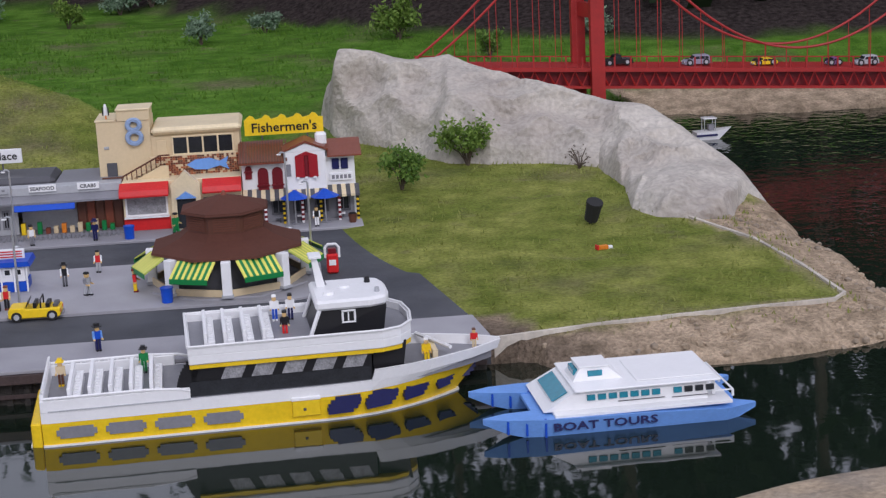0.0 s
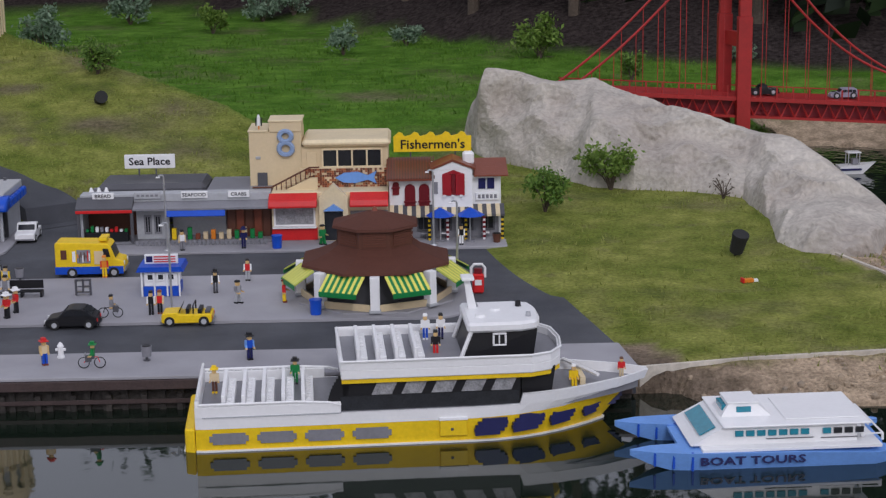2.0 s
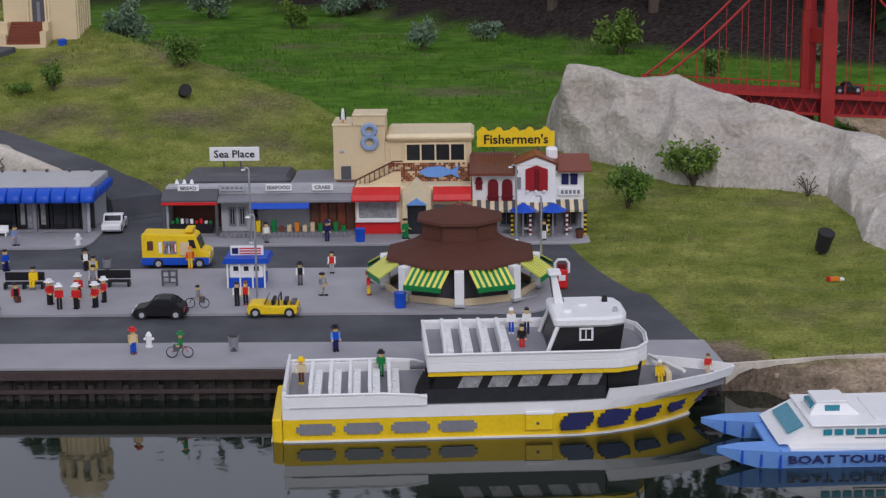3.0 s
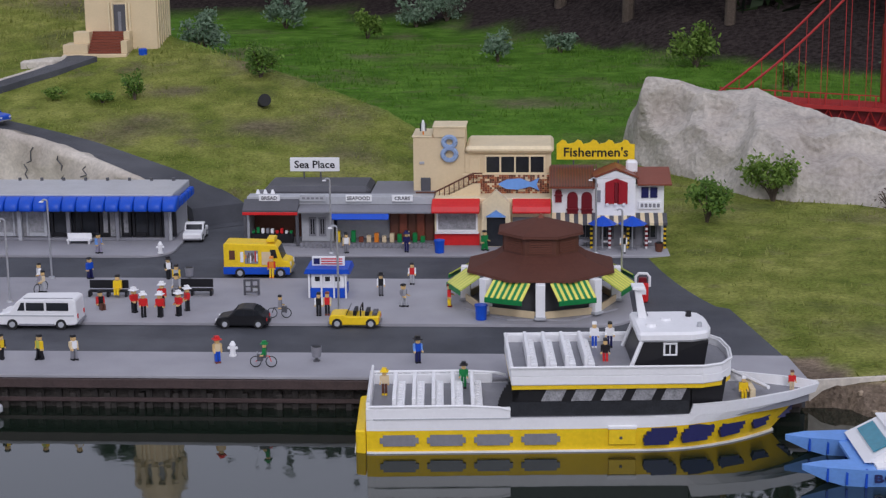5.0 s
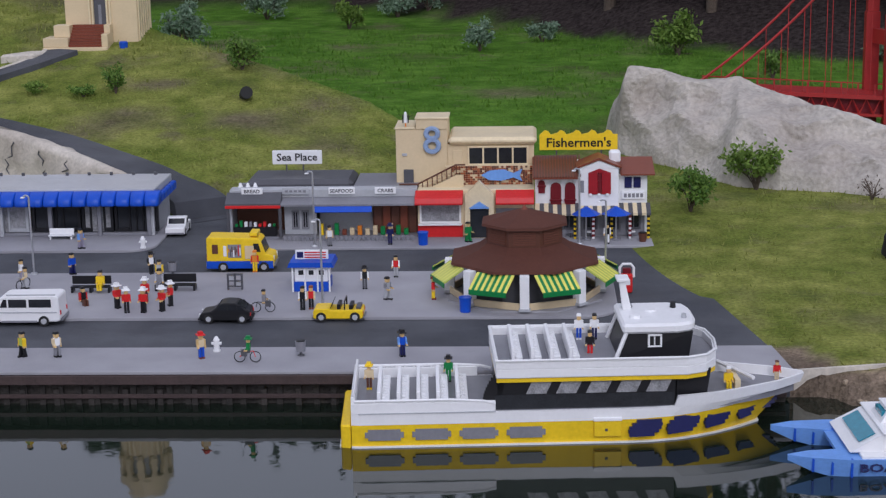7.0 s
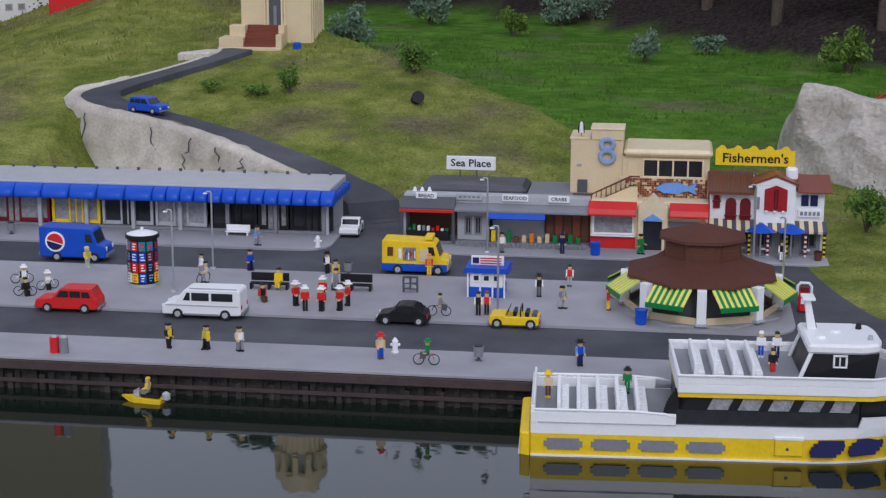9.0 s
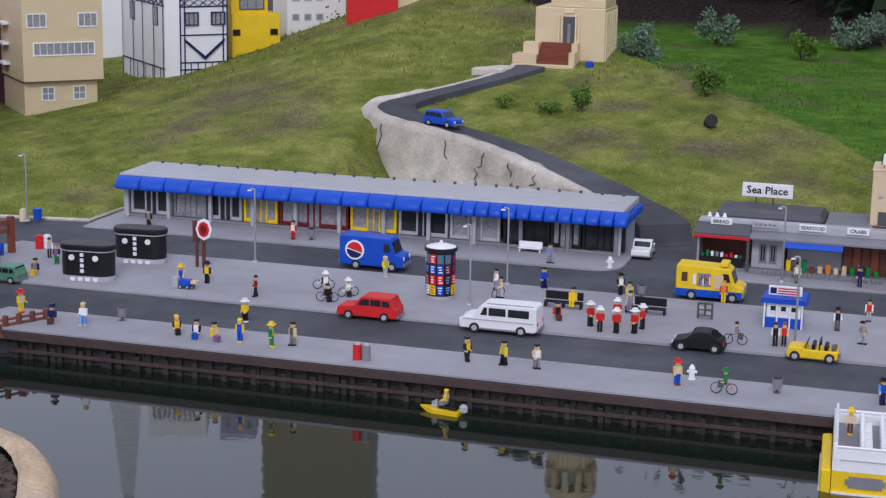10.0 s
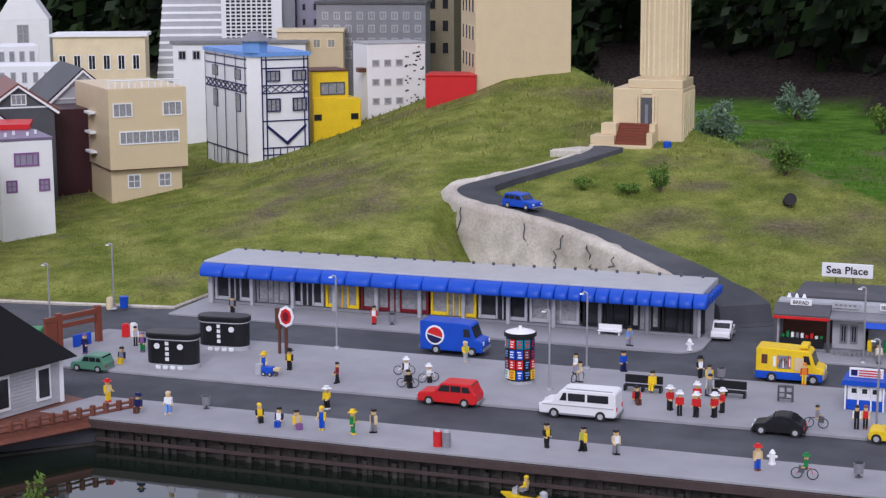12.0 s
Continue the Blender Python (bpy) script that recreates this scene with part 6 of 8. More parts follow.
o = town("town_house", "low bright red box building", -4.08, 10.32, 14, 0.33, 0.3, 0.45, 0.775, RED)
boxes("parapet", o, RED, (-0.004, 0.334, -0.004, 0.304, 0.3255, 0.335))
o = town("apartment_tower", "tall plain tan apartment tower with flank windows", -3.78, 10.45, 28, 0.64, 0.6, 0.5, 1.9, TAN, "building")
flank(o, [(0.08 + 0.13 * k, 0.32 + 0.18 * j, 0.07, 0.10) for k in range(4) for j in range(5)], CREAM, GLASS)
boxes("cornice", o, CREAM, (-0.01, 0.65, -0.01, 0.61, 1.4005, 1.43))
# towers behind
o = town("office_tower", "white office tower with a grid of dark windows", -6.42, 12.0, 22, 0.48, 0.4, 0.2, 2.87, WHITE, "building")
bm = bmesh.new()
for k in range(9):
    for j in range(68):
        add_box(bm, 0.04 + k * 0.041, 0.068 + k * 0.041, -0.003, 0.002, 0.55 + j * 0.029, 0.567 + j * 0.029)
part("window_grid", bm, BLACK, o, "grid of black windows")["kind"] = "stuff"
boxes("core", o, GREY, (0.4805, 0.58, 0.05, 0.4, -0.2, 2.5), label="grey service core")
o = thing("pyramid_tower", "tall slender pale grey pyramid tower", "building", pose(-6.93, 12.6, 0.2, 0, 0, 25))
cyl("shaft", o, LIGHTGREY, 0, 0, -0.2, 3.87, 0.55, 0.012, 4, "tapering pale grey shaft", math.pi / 4)
for j in range(56):
    z = 0.1 + j * 0.06
    r = 0.55 + (0.012 - 0.55) * (z + 0.2) / 4.07
    bm = bmesh.new()
    add_cyl(bm, 0, 0, z, z + 0.02, r * 1.012, r * 1.0, 4, 0, math.pi / 4)
    part("storey_band", bm, WHITE, o)
o = town("office_block", "grey office block with rows of pale windows", -5.60, 12.0, 15, 0.85, 0.4, 0.2, 1.18, GREY, "building")
for k in range(9):
    for j in range(4):
        window(o, 0.07 + k * 0.09, 0.56 + 0.10 * j, 0.05, 0.06, 0.0, LIGHTGREY, SMOKE, 1)
boxes("cornice", o, DARKGREY, (-0.015, 0.865, -0.015, 0.415, 0.9805, 1.0))
o = town("town_house", "olive tan house with pale cornice", -5.75, 11.6, 20, 0.5, 0.3, 0.3, 0.98, TAN)
boxes("cornice", o, CREAM, (-0.01, 0.51, -0.01, 0.31, 0.6805, 0.70))
for k in range(4):
    window(o, 0.08 + 0.11 * k, 0.56, 0.06, 0.07, 0.0, CREAM, SMOKE, 1)
o = town("town_house", "white terrace with dark windows and grey roof", -6.45, 11.25, 20, 1.0, 0.3, 0.2, 0.90, WHITE)
boxes("roof", o, GREY, (-0.02, 1.02, -0.02, 0.32, 0.7005, 0.725))
for k in range(9):
    window(o, 0.07 + 0.107 * k, 0.58, 0.06, 0.07, 0.0, LIGHTGREY, GLASS, 1)
o = town("brick_tower", "brownish narrow tower with small windows", -5.95, 12.4, 20, 0.30, 0.3, 0.2, 2.95, LAVENDER, "building")
for k in range(3):
    for j in range(18):
        window(o, 0.06 + 0.09 * k, 0.55 + 0.12 * j, 0.035, 0.06, 0.0, GREY, GLASS, 0)
o = town("apartment_tower", "tall brownish tan tower with rows of dark windows", -5.72, 12.75, 12, 0.94, 0.5, 0.2, 4.1, OLIVETAN, "building")
for k in range(3):
    for j in range(5):
        window(o, 0.66 + 0.105 * k, 0.55 + 0.18 * j, 0.06, 0.10, 0.0, OLIVETAN, GLASS, 0)
o = town("church", "white church with a pointed gable", -8.85, 12.5, 30, 0.45, 0.6, 0.2, 1.0, WHITE, "church")
prism("gable", o, WHITE, [(0.0, 0.8005), (0.225, 1.15), (0.45, 0.8005)], 0.0, 0.6)
window(o, 0.225, 0.6, 0.10, 0.16, 0.0, LIGHTGREY, SMOKE, 1, 2)
o = town("hotel", "white ornate hotel with rows of arched windows", -7.95, 10.75, 38, 0.55, 0.4, 0.1, 0.88, WHITE, "building")
for k in range(7):
    for j in range(3):
        window(o, 0.05 + 0.075 * k, 0.40 + 0.13 * j, 0.04, 0.08, 0.0, LIGHTGREY, SMOKE, 1)
o = town("hotel", "beige low hall with arched openings", -7.65, 11.5, 25, 0.72, 0.4, 0.1, 0.92, CREAM, "building")
boxes("cornice", o, WHITE, (-0.02, 0.74, -0.02, 0.42, 0.8205, 0.845))
for k in range(6):
    window(o, 0.07 + 0.115 * k, 0.56, 0.06, 0.12, 0.0, WHITE, GLASS, 1)
o = town("hotel", "long white hotel front with many small windows", -7.95, 9.65, 26, 1.25, 0.4, 0.05, 0.80, WHITE, "building")
for k in range(16):
    for j in range(3):
        window(o, 0.05 + 0.077 * k, 0.42 + 0.105 * j, 0.036, 0.075, 0.0, LIGHTGREY, SMOKE, 1)


def gabled(label, x, y, a, w, d, eave, apex, wall, roof, trim=WHITE):
    o = town("gabled_house", label, x, y, a, w, d, 0.0, eave, wall)
    prism("gable", o, wall, [(0.0, eave + 0.0005), (w / 2, apex), (w, eave + 0.0005)], 0.0, d)
    prism("roof", o, roof, [(-0.03, eave - 0.02), (w / 2, apex + 0.012), (w / 2, apex + 0.002), (-0.03, eave - 0.032)], -0.02, d + 0.02)
    prism("roof", o, roof, [(w + 0.03, eave - 0.02), (w / 2 + 0.0005, apex + 0.012), (w / 2 + 0.0005, apex + 0.002), (w + 0.03, eave - 0.032)], -0.02, d + 0.02)
    for s in (-1, 1):
        prism("bargeboard", o, trim, [(w / 2 + s * (w / 2 + 0.03), eave - 0.034), (w / 2, apex + 0.0), (w / 2, apex - 0.014), (w / 2 + s * (w / 2 + 0.02), eave - 0.046)], -0.027, -0.0205)
    boxes("tie", o, trim, (0.0, w, -0.006, -0.001, eave - 0.006, eave + 0.004), bevel=0)
    window(o, w / 2, eave + 0.012, w * 0.22, (apex - eave) * 0.5, -0.001, trim, SMOKE, 2)
    return o


gabled("dark grey house with a brown gabled roof", -6.24, 8.50, 40, 0.42, 0.7, 0.665, 0.80, DARKGREY, RUST)
gabled("grey house with a black gabled roof", -6.25, 9.25, 42, 0.42, 0.8, 0.66, 0.84, LIGHTGREY, BLACK)
gabled("small house with a bright blue gable", -6.17, 8.15, 40, 0.25, 0.5, 0.645, 0.735, BLUE, BLACK)
o = town("town_house", "grey house with a red fascia along its roof", -6.06, 7.86, 30, 0.46, 0.3, 0.0, 0.60, GREY)
boxes("fascia", o, RED, (-0.01, 0.47, -0.01, 0.31, 0.6005, 0.63))
o = town("town_house", "dark maroon house wall between neighbours", -6.05, 8.85, 42, 0.42, 0.4, 0.0, 0.63, MAROON)
o = town("town_house", "grey hall with a green band below its roof", -6.85, 7.95, 32, 0.6, 0.4, 0.0, 0.58, GREEN)
prism("roof", o, DARKGREY, [(-0.03, 0.58), (0.1, 0.70), (0.5, 0.70), (0.63, 0.58)], -0.02, 0.42, label="dark grey hipped roof")
o = town("town_house", "tan house with a balcony and roof dome", -6.42, 7.95, 36, 0.24, 0.3, 0.0, 0.68, CREAM)
cyl("dome", o, CREAM, 0.12, 0.12, 0.6805, 0.74, 0.04, 0.015, 10)

# ---- hut on its deck ----
o = thing("waterside_hut", "grey weatherboard hut with a black hipped roof", "hut", pose(-3.590, 4.590, 0.0112, 0, 0, -15.5))
boxes("wall", o, LIGHTGREY, (-0.55, 0.0, 0.0, 0.365, 0, 0.165), label="grey boarded wall")
bm = bmesh.new()
e = 0.162
q = [bm.verts.new(p) for p in ((-0.59, -0.045, e), (0.045, -0.045, e), (0.045, 0.41, e), (-0.59, 0.41, e), (-0.42, 0.18, 0.405), (-0.14, 0.18, 0.392))]
for f in ((0, 1, 5, 4), (1, 2, 5), (2, 3, 4, 5), (3, 0, 4), (3, 2, 1, 0)):
    bm.faces.new([q[i] for i in f])
part("roof", bm, ROOFBLACK, o, "black hipped roof", bevel=0.004)
for k in range(13):
    boxes("weatherboard", o, LIGHTGREY, (-0.551, 0.0012, -0.0022, -0.0002, 0.002 + k * 0.0125, 0.0135 + k * 0.0125), bevel=0), boxes("weatherboard", o, LIGHTGREY, (0.0014, 0.0034, 0.0, 0.366, 0.002 + k * 0.0125, 0.0135 + k * 0.0125), bevel=0)
for cx, cy in ((-0.005, -0.004), (-0.005, 0.358), (-0.545, -0.004), (-0.135, -0.004), (-0.33, -0.004)):
    boxes("corner_board", o, WHITE, (cx - 0.012, cx + 0.012, cy - 0.006, cy + 0.012, 0, 0.161))
for wx in (-0.275, -0.195):
    window(o, wx, 0.035, 0.048, 0.11, -0.0025, WHITE, GLASS, 0, 1, 0.009)
for wy in (0.09, 0.275):
    fr = boxes("window", o, WHITE, (0.0036, 0.009, wy - 0.034, wy + 0.034, 0.025, 0.150), label="white framed window")
    boxes("pane", fr, GLASS, (0.0092, 0.0115, wy - 0.023, wy + 0.023, 0.037, 0.138), bevel=0)
d = prism("deck", None, DECKWOOD, [(-3.67, 4.475), (-3.525, 4.415), (-3.212, 4.945), (-3.62, 5.06)], -0.03, 0.009, "z", bevel=0.003)
tagged(d, "red-brown timber deck with a low rail around the hut", "deck", kind="structure")
for (ax, ay), (bx2, by2), n in (((-3.525, 4.415), (-3.212, 4.945), 12), ((-3.67, 4.475), (-3.525, 4.415), 4)):
    for z in (0.016, 0.034):
        tube("rail", d, DECKWOOD, [(ax, ay, z), (bx2, by2, z)], 0.005)
    for k in range(n + 1):
        px_, py = ax + (bx2 - ax) * k / n, ay + (by2 - ay) * k / n
        boxes("post", d, DECKWOOD, (px_ - 0.008, px_ + 0.008, py - 0.008, py + 0.008, 0.0095, 0.048))
    tube("fascia", d, DECKWOOD, [(ax, ay, -0.022), (bx2, by2, -0.022)], 0.011)
for px_, py in ((-3.51, 4.46), (-3.28, 4.84), (-3.63, 4.50)):
    boxes("pile", d, QUAYWALL, (px_ - 0.015, px_ + 0.015, py - 0.015, py + 0.015, -0.4, -0.031))


# ---- planted island and the sandy spit in front ----
def islet(name, label, cx, cy, rx, ry, z, seed, inner=True):
    bm = bmesh.new()
    n = 64
    prof = ((1.0, -0.16), (0.985, -0.04), (0.95, -0.005), (0.91, 0.0), (0.87, 0.012), (0.85, -0.01))
    if not inner:
        prof = prof[:4] + ((0.5, 0.02), (0.0, 0.03))
    rows = []
    for f, dz_ in prof:
        row = []
        for k in range(n):
            a = 2 * math.pi * k / n
            wob = 1 + 0.05 * noise.noise((math.cos(a) * 1.3 + seed, math.sin(a) * 1.3, 0)) + 0.012 * noise.noise((math.cos(a) * 7, math.sin(a) * 7, seed))
            row.append(bm.verts.new((cx + rx * f * wob * math.cos(a), cy + ry * f * wob * math.sin(a), z + dz_ + 0.008 * noise.noise((a * 3, f * 9, seed)))))
        rows.append(row)
    for a, b in zip(rows, rows[1:]):
        for k in range(n):
            bm.faces.new((a[k], a[(k + 1) % n], b[(k + 1) % n], b[k]))
    bmesh.ops.remove_doubles(bm, verts=bm.verts[:], dist=1e-5)
    bmesh.ops.recalc_face_normals(bm, faces=bm.faces[:])
    return tagged(part(name, bm, SANDROCK if not inner else RIMSTONE, smooth=True), label, "island", kind="structure")


isle = islet("planter_island", "pale rock rim of a planted island", -3.13, 3.36, 0.785, 0.71, -0.03, 2)
bm = bmesh.new()
vs = []
for i in range(61):
    for j in range(61):
        x, y = -3.13 + 0.67 * (i / 30 - 1), 3.36 + 0.60 * (j / 30 - 1)
        r = math.hypot((x + 3.13) / 0.665, (y - 3.36) / 0.605)
        z = -0.045 + 0.05 * max(0, 1 - r * r) + 0.012 * noise.noise((x * 18, y * 18, 0)) + 0.007 * noise.noise((x * 50, y * 50, 2))
        vs.append(bm.verts.new((x, y, z if r < 1 else -0.12)))
for i in range(60):
    for j in range(60):
        bm.faces.new((vs[i * 61 + j], vs[(i + 1) * 61 + j], vs[(i + 1) * 61 + j + 1], vs[i * 61 + j + 1]))
part("bark_bed", bm, MULCH, isle, "dark bark mulch bed")


def bark_chips():
    rng = random.Random(17)
    vs, fs = [], []
    for k in range(3200):
        a, r = rng.random() * 6.283, math.sqrt(rng.random()) * 0.96
        x, y = -3.13 + 0.66 * r * math.cos(a), 3.36 + 0.60 * r * math.sin(a)
        z = -0.041 + 0.05 * max(0, 1 - r * r) + 0.012 * noise.noise((x * 18, y * 18, 0)) + 0.007 * noise.noise((x * 50, y * 50, 2))
        u = Vector((rng.gauss(0, 1), rng.gauss(0, 1), rng.gauss(0, 0.35))).normalized() * rng.uniform(0.005, 0.014)
        w = u.cross(Vector((rng.gauss(0, 0.5), rng.gauss(0, 0.5), 1))).normalized() * rng.uniform(0.0015, 0.004)
        n = u.cross(w).normalized() * 0.0015
        b, c = len(vs), Vector((x, y, z))
        vs.extend([c + i * u + j * w + l * n for i in (-1, 1) for j in (-1, 1) for l in (-1, 1)])
        fs.extend([tuple(b + i for i in f) for f in ((0, 1, 3, 2), (4, 6, 7, 5), (0, 4, 5, 1), (2, 3, 7, 6), (0, 2, 6, 4), (1, 5, 7, 3))])
    me = bpy.data.meshes.new("bark_chips")
    me.from_pydata(vs, [], fs)
    me.materials.append(CHIPS)
    tagged(new("bark_chips", me), "loose brown bark chips over the island bed", "bark chips", kind="stuff")


bark_chips()
islet("sand_spit", "bare sandy islet at the water's edge", 1.78, 2.83, 1.25, 0.97, -0.065, 9, False)


# ---- plants ----
def add_leaf(bm, p, size, rng, up=0.4):
    d = Vector((rng.gauss(0, 1), rng.gauss(0, 1), rng.gauss(up, 1))).normalized()
    a = d.orthogonal().normalized()
    b = d.cross(a)
    t = rng.random() * 6.283
    u, v = math.cos(t) * a + math.sin(t) * b, math.cos(t) * b - math.sin(t) * a
    s = size * rng.uniform(0.6, 1.3)
    bm.faces.new([bm.verts.new(p + q) for q in (-u * s, v * s * 0.45, u * s, -v * s * 0.45)])


def bush(name, label, x, y, z, w, h, leaf, seed, count=520, size=0.012, category="bush", open_base=0.25, m=None):
    rng = random.Random(seed)
    o = thing(name, label, category, m or pose(x, y, z))
    bm = bmesh.new()
    tips = []
    for k in range(11):
        a, r = rng.random() * 6.283, w * 0.5 * math.sqrt(rng.random()) * 0.9
        top = Vector((r * math.cos(a), r * math.sin(a), h * (open_base + (0.95 - open_base) * rng.random() * (1 - 0.4 * (2 * r / w) ** 2))))
        mid = Vector((top.x * 0.35, top.y * 0.35, top.z * 0.55))
        add_tube(bm, [(0, 0, -0.02), mid * 0.5, mid, top], 0.0035 * (h / 0.2) ** 0.5, 4)
        tips += [top, mid.lerp(top, 0.6), mid.lerp(top, 0.85)]
    part("trunk", bm, BARK, o)
    bm = bmesh.new()
    for k in range(count):
        c = rng.choice(tips)
        add_leaf(bm, c + Vector((rng.gauss(0, 1) * w * 0.085, rng.gauss(0, 1) * w * 0.085, rng.gauss(0, 1) * h * 0.085)), size, rng)
    part("crown", bm, leaf, o)
    return o


PLANTS = [("bush", "small green round bush growing on the lawn", 0.66, 6.93, 0.21, 0.18, LEAFDARK, 700, 0.011), ("bush", "light green open bush growing on the lawn", 0.985, 7.33, 0.27, 0.21, LEAF, 800, 0.012),
          ("tree", "bright green young tree on the far lawn", 0.98, 11.3, 0.40, 0.36, LEAF, 800, 0.018), ("shrub", "grey-green shrub on the far lawn", -0.35, 11.8, 0.30, 0.27, LEAFGREY, 650, 0.015),
          ("shrub", "grey-green shrub on the far lawn", 0.09, 12.3, 0.26, 0.24, LEAFGREY, 600, 0.015), ("tree", "bright green young tree on the far lawn", -1.42, 13.3, 0.32, 0.30, LEAF, 650, 0.016),
          ("shrub", "grey-green shrub on the far lawn", -1.10, 14.2, 0.42, 0.36, LEAFGREY, 650, 0.018), ("shrub", "grey-green shrub on the far lawn", -2.2, 14.2, 0.40, 0.36, LEAFGREY, 650, 0.018),
          ("bush", "olive green bush on the hill ridge", -1.52, 8.86, 0.24, 0.20, LEAFDARK, 650, 0.011), ("bush", "low yellow-green bush by the hill road", -2.54, 8.52, 0.13, 0.07, LEAF, 260, 0.009),
          ("bush", "low green bush on the hill", -2.27, 8.47, 0.16, 0.08, LEAFDARK, 300, 0.009), ("bush", "upright green bush on the hill", -2.11, 8.50, 0.13, 0.16, LEAFDARK, 380, 0.010),
          ("shrub", "grey-green shrub beyond the hill", -2.5, 12.2, 0.42, 0.42, LEAFGREY, 800, 0.018),
          
          ("shrub", "grey-green shrub beyond the hill", -0.85, 14.3, 0.40, 0.36, LEAFGREY, 650, 0.016), ("shrub", "grey-green shrub behind the bridge", 2.25, 10.9, 0.22, 0.20, LEAFGREY, 450, 0.014),
          ("bush", "twiggy sparse bush below the rock", 1.44, 7.10, 0.14, 0.11, BARK, 60, 0.006), ("bush", "green bush beside the bridge end", 1.45, 10.2, 0.18, 0.2, LEAFDARK, 350, 0.014)]
for k, (nm, lb, x, y, w, h, lf, cnt, sz) in enumerate(PLANTS):
    far = 0.8 if y > 11 else 1.0
    bush(nm, lb, x, y, ground_z(x, y), w * far, h * far, lf, 50 + k, int(cnt * 1.7) if cnt > 100 else cnt, sz * 1.05, nm)
for k, (x, y, w, h) in enumerate(((-3.03, 3.72, 0.15, 0.27), (-3.16, 3.66, 0.20, 0.19), (-3.30, 3.70, 0.22, 0.22), (-2.86, 3.80, 0.07, 0.17), (-3.42, 3.8, 0.2, 0.24))):
    bush("shrub", "slender leafy green shrub in the bark bed", x, y, -0.02, w, h, LEAF, 90 + k, 300, 0.010, "shrub", 0.1)


def woods():
    rng = random.Random(8)
    vs, fs = [], []

    def quad(p, s):
        d = Vector((rng.gauss(0, 1), rng.gauss(-0.6, 1), rng.gauss(0.5, 1))).normalized()
        a = d.orthogonal().normalized()
        b = d.cross(a)
        k = len(vs)
        vs.extend([p - a * s, p + b * s * 0.6, p + a * s, p - b * s * 0.6])
        fs.append((k, k + 1, k + 2, k + 3))
    for c in range(420):
        x = rng.uniform(-16, 11)
        back = rng.random()
        y = bank_line(x) + (0.75 if x > -1.3 else 0.5) + 2.5 * back
        zc, r = 0.3 + (3.6 if x > -4.3 else 1.5) * rng.random() ** 0.8, rng.uniform(0.35, 0.8)
        for k in range(110):
            v = Vector((rng.gauss(0, 1), rng.gauss(0, 1), rng.gauss(0, 1))).normalized() * r * rng.uniform(0.7, 1.05)
            quad(Vector((x, y, zc)) + Vector((v.x, v.y * 0.7, v.z * 0.8)), rng.uniform(0.06, 0.15))
    # added dark sheet behind the outer leaves: the wood's shaded depth, closed to sky
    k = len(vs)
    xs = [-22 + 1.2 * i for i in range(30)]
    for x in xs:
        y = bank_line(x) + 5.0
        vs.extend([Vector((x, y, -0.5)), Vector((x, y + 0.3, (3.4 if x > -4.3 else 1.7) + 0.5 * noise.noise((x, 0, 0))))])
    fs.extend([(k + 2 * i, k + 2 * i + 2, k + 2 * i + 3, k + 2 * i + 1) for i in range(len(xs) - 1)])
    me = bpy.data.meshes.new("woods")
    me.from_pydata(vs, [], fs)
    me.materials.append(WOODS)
    tagged(new("woods", me), "dense dark evergreen woods behind the lawn, backed by a dark shade sheet", "woods", kind="stuff")


woods()


def grass_tufts():
    """Blades over the nearer slopes, as one mesh for each tone."""
    rng = random.Random(21)
    for name, label, material, n, area in (("grass_tufts", "olive grass blades on the hill and lawn", BLADES_OLIVE, 15000, "olive"), ("grass_tufts", "lush green grass blades beyond the ridge", BLADES_GREEN, 8000, "lush")):
        vs, fs = [], []
        while len(fs) < n:
            x, y = rng.uniform(-6.2, 2.1), rng.uniform(4.9, 13.2)
            if area == "olive" and (y > ridge(x) if x < 0.15 else y > 8.0) or area == "lush" and (y < ridge(x) + 0.05 if x < 0.15 else y < 8.1):
                continue
            if shore(x, y) < 0.2 or y > bank_line(x) or (y < 7.02 and x < 0.8 - 0.19 * (y - 4.9)) or (y < 7.25 and -1.62 < x < -1.14) or noise.noise((x * 2.3, y * 2.3, 9)) < -0.18:
                continue
            if x < -1.2 and any((x - a) ** 2 + (y - b) ** 2 < (w * 0.62) ** 2 for a, b, w in ROAD_DOTS) or (-3.05 < x < -1.5 and y < wall_line(x)):
                continue
            z = ground_z(x, y)
            s = rng.uniform(0.008, 0.020) * (1.0 if y < 9 else 1.5)
            a = rng.random() * 6.283
            dx, dy = math.cos(a) * s * 0.28, math.sin(a) * s * 0.28
            lx, ly = rng.gauss(0, 0.35) * s, rng.gauss(0, 0.35) * s
            k = len(vs)
            vs.extend([(x - dx, y - dy, z - 0.003), (x + dx, y + dy, z - 0.003), (x + lx, y + ly, z + s)])
            fs.append((k, k + 1, k + 2))
        me = bpy.data.meshes.new(name)
        me.from_pydata(vs, [], fs)
        me.materials.append(material)
        tagged(new(name, me), label, "grass", kind="stuff")


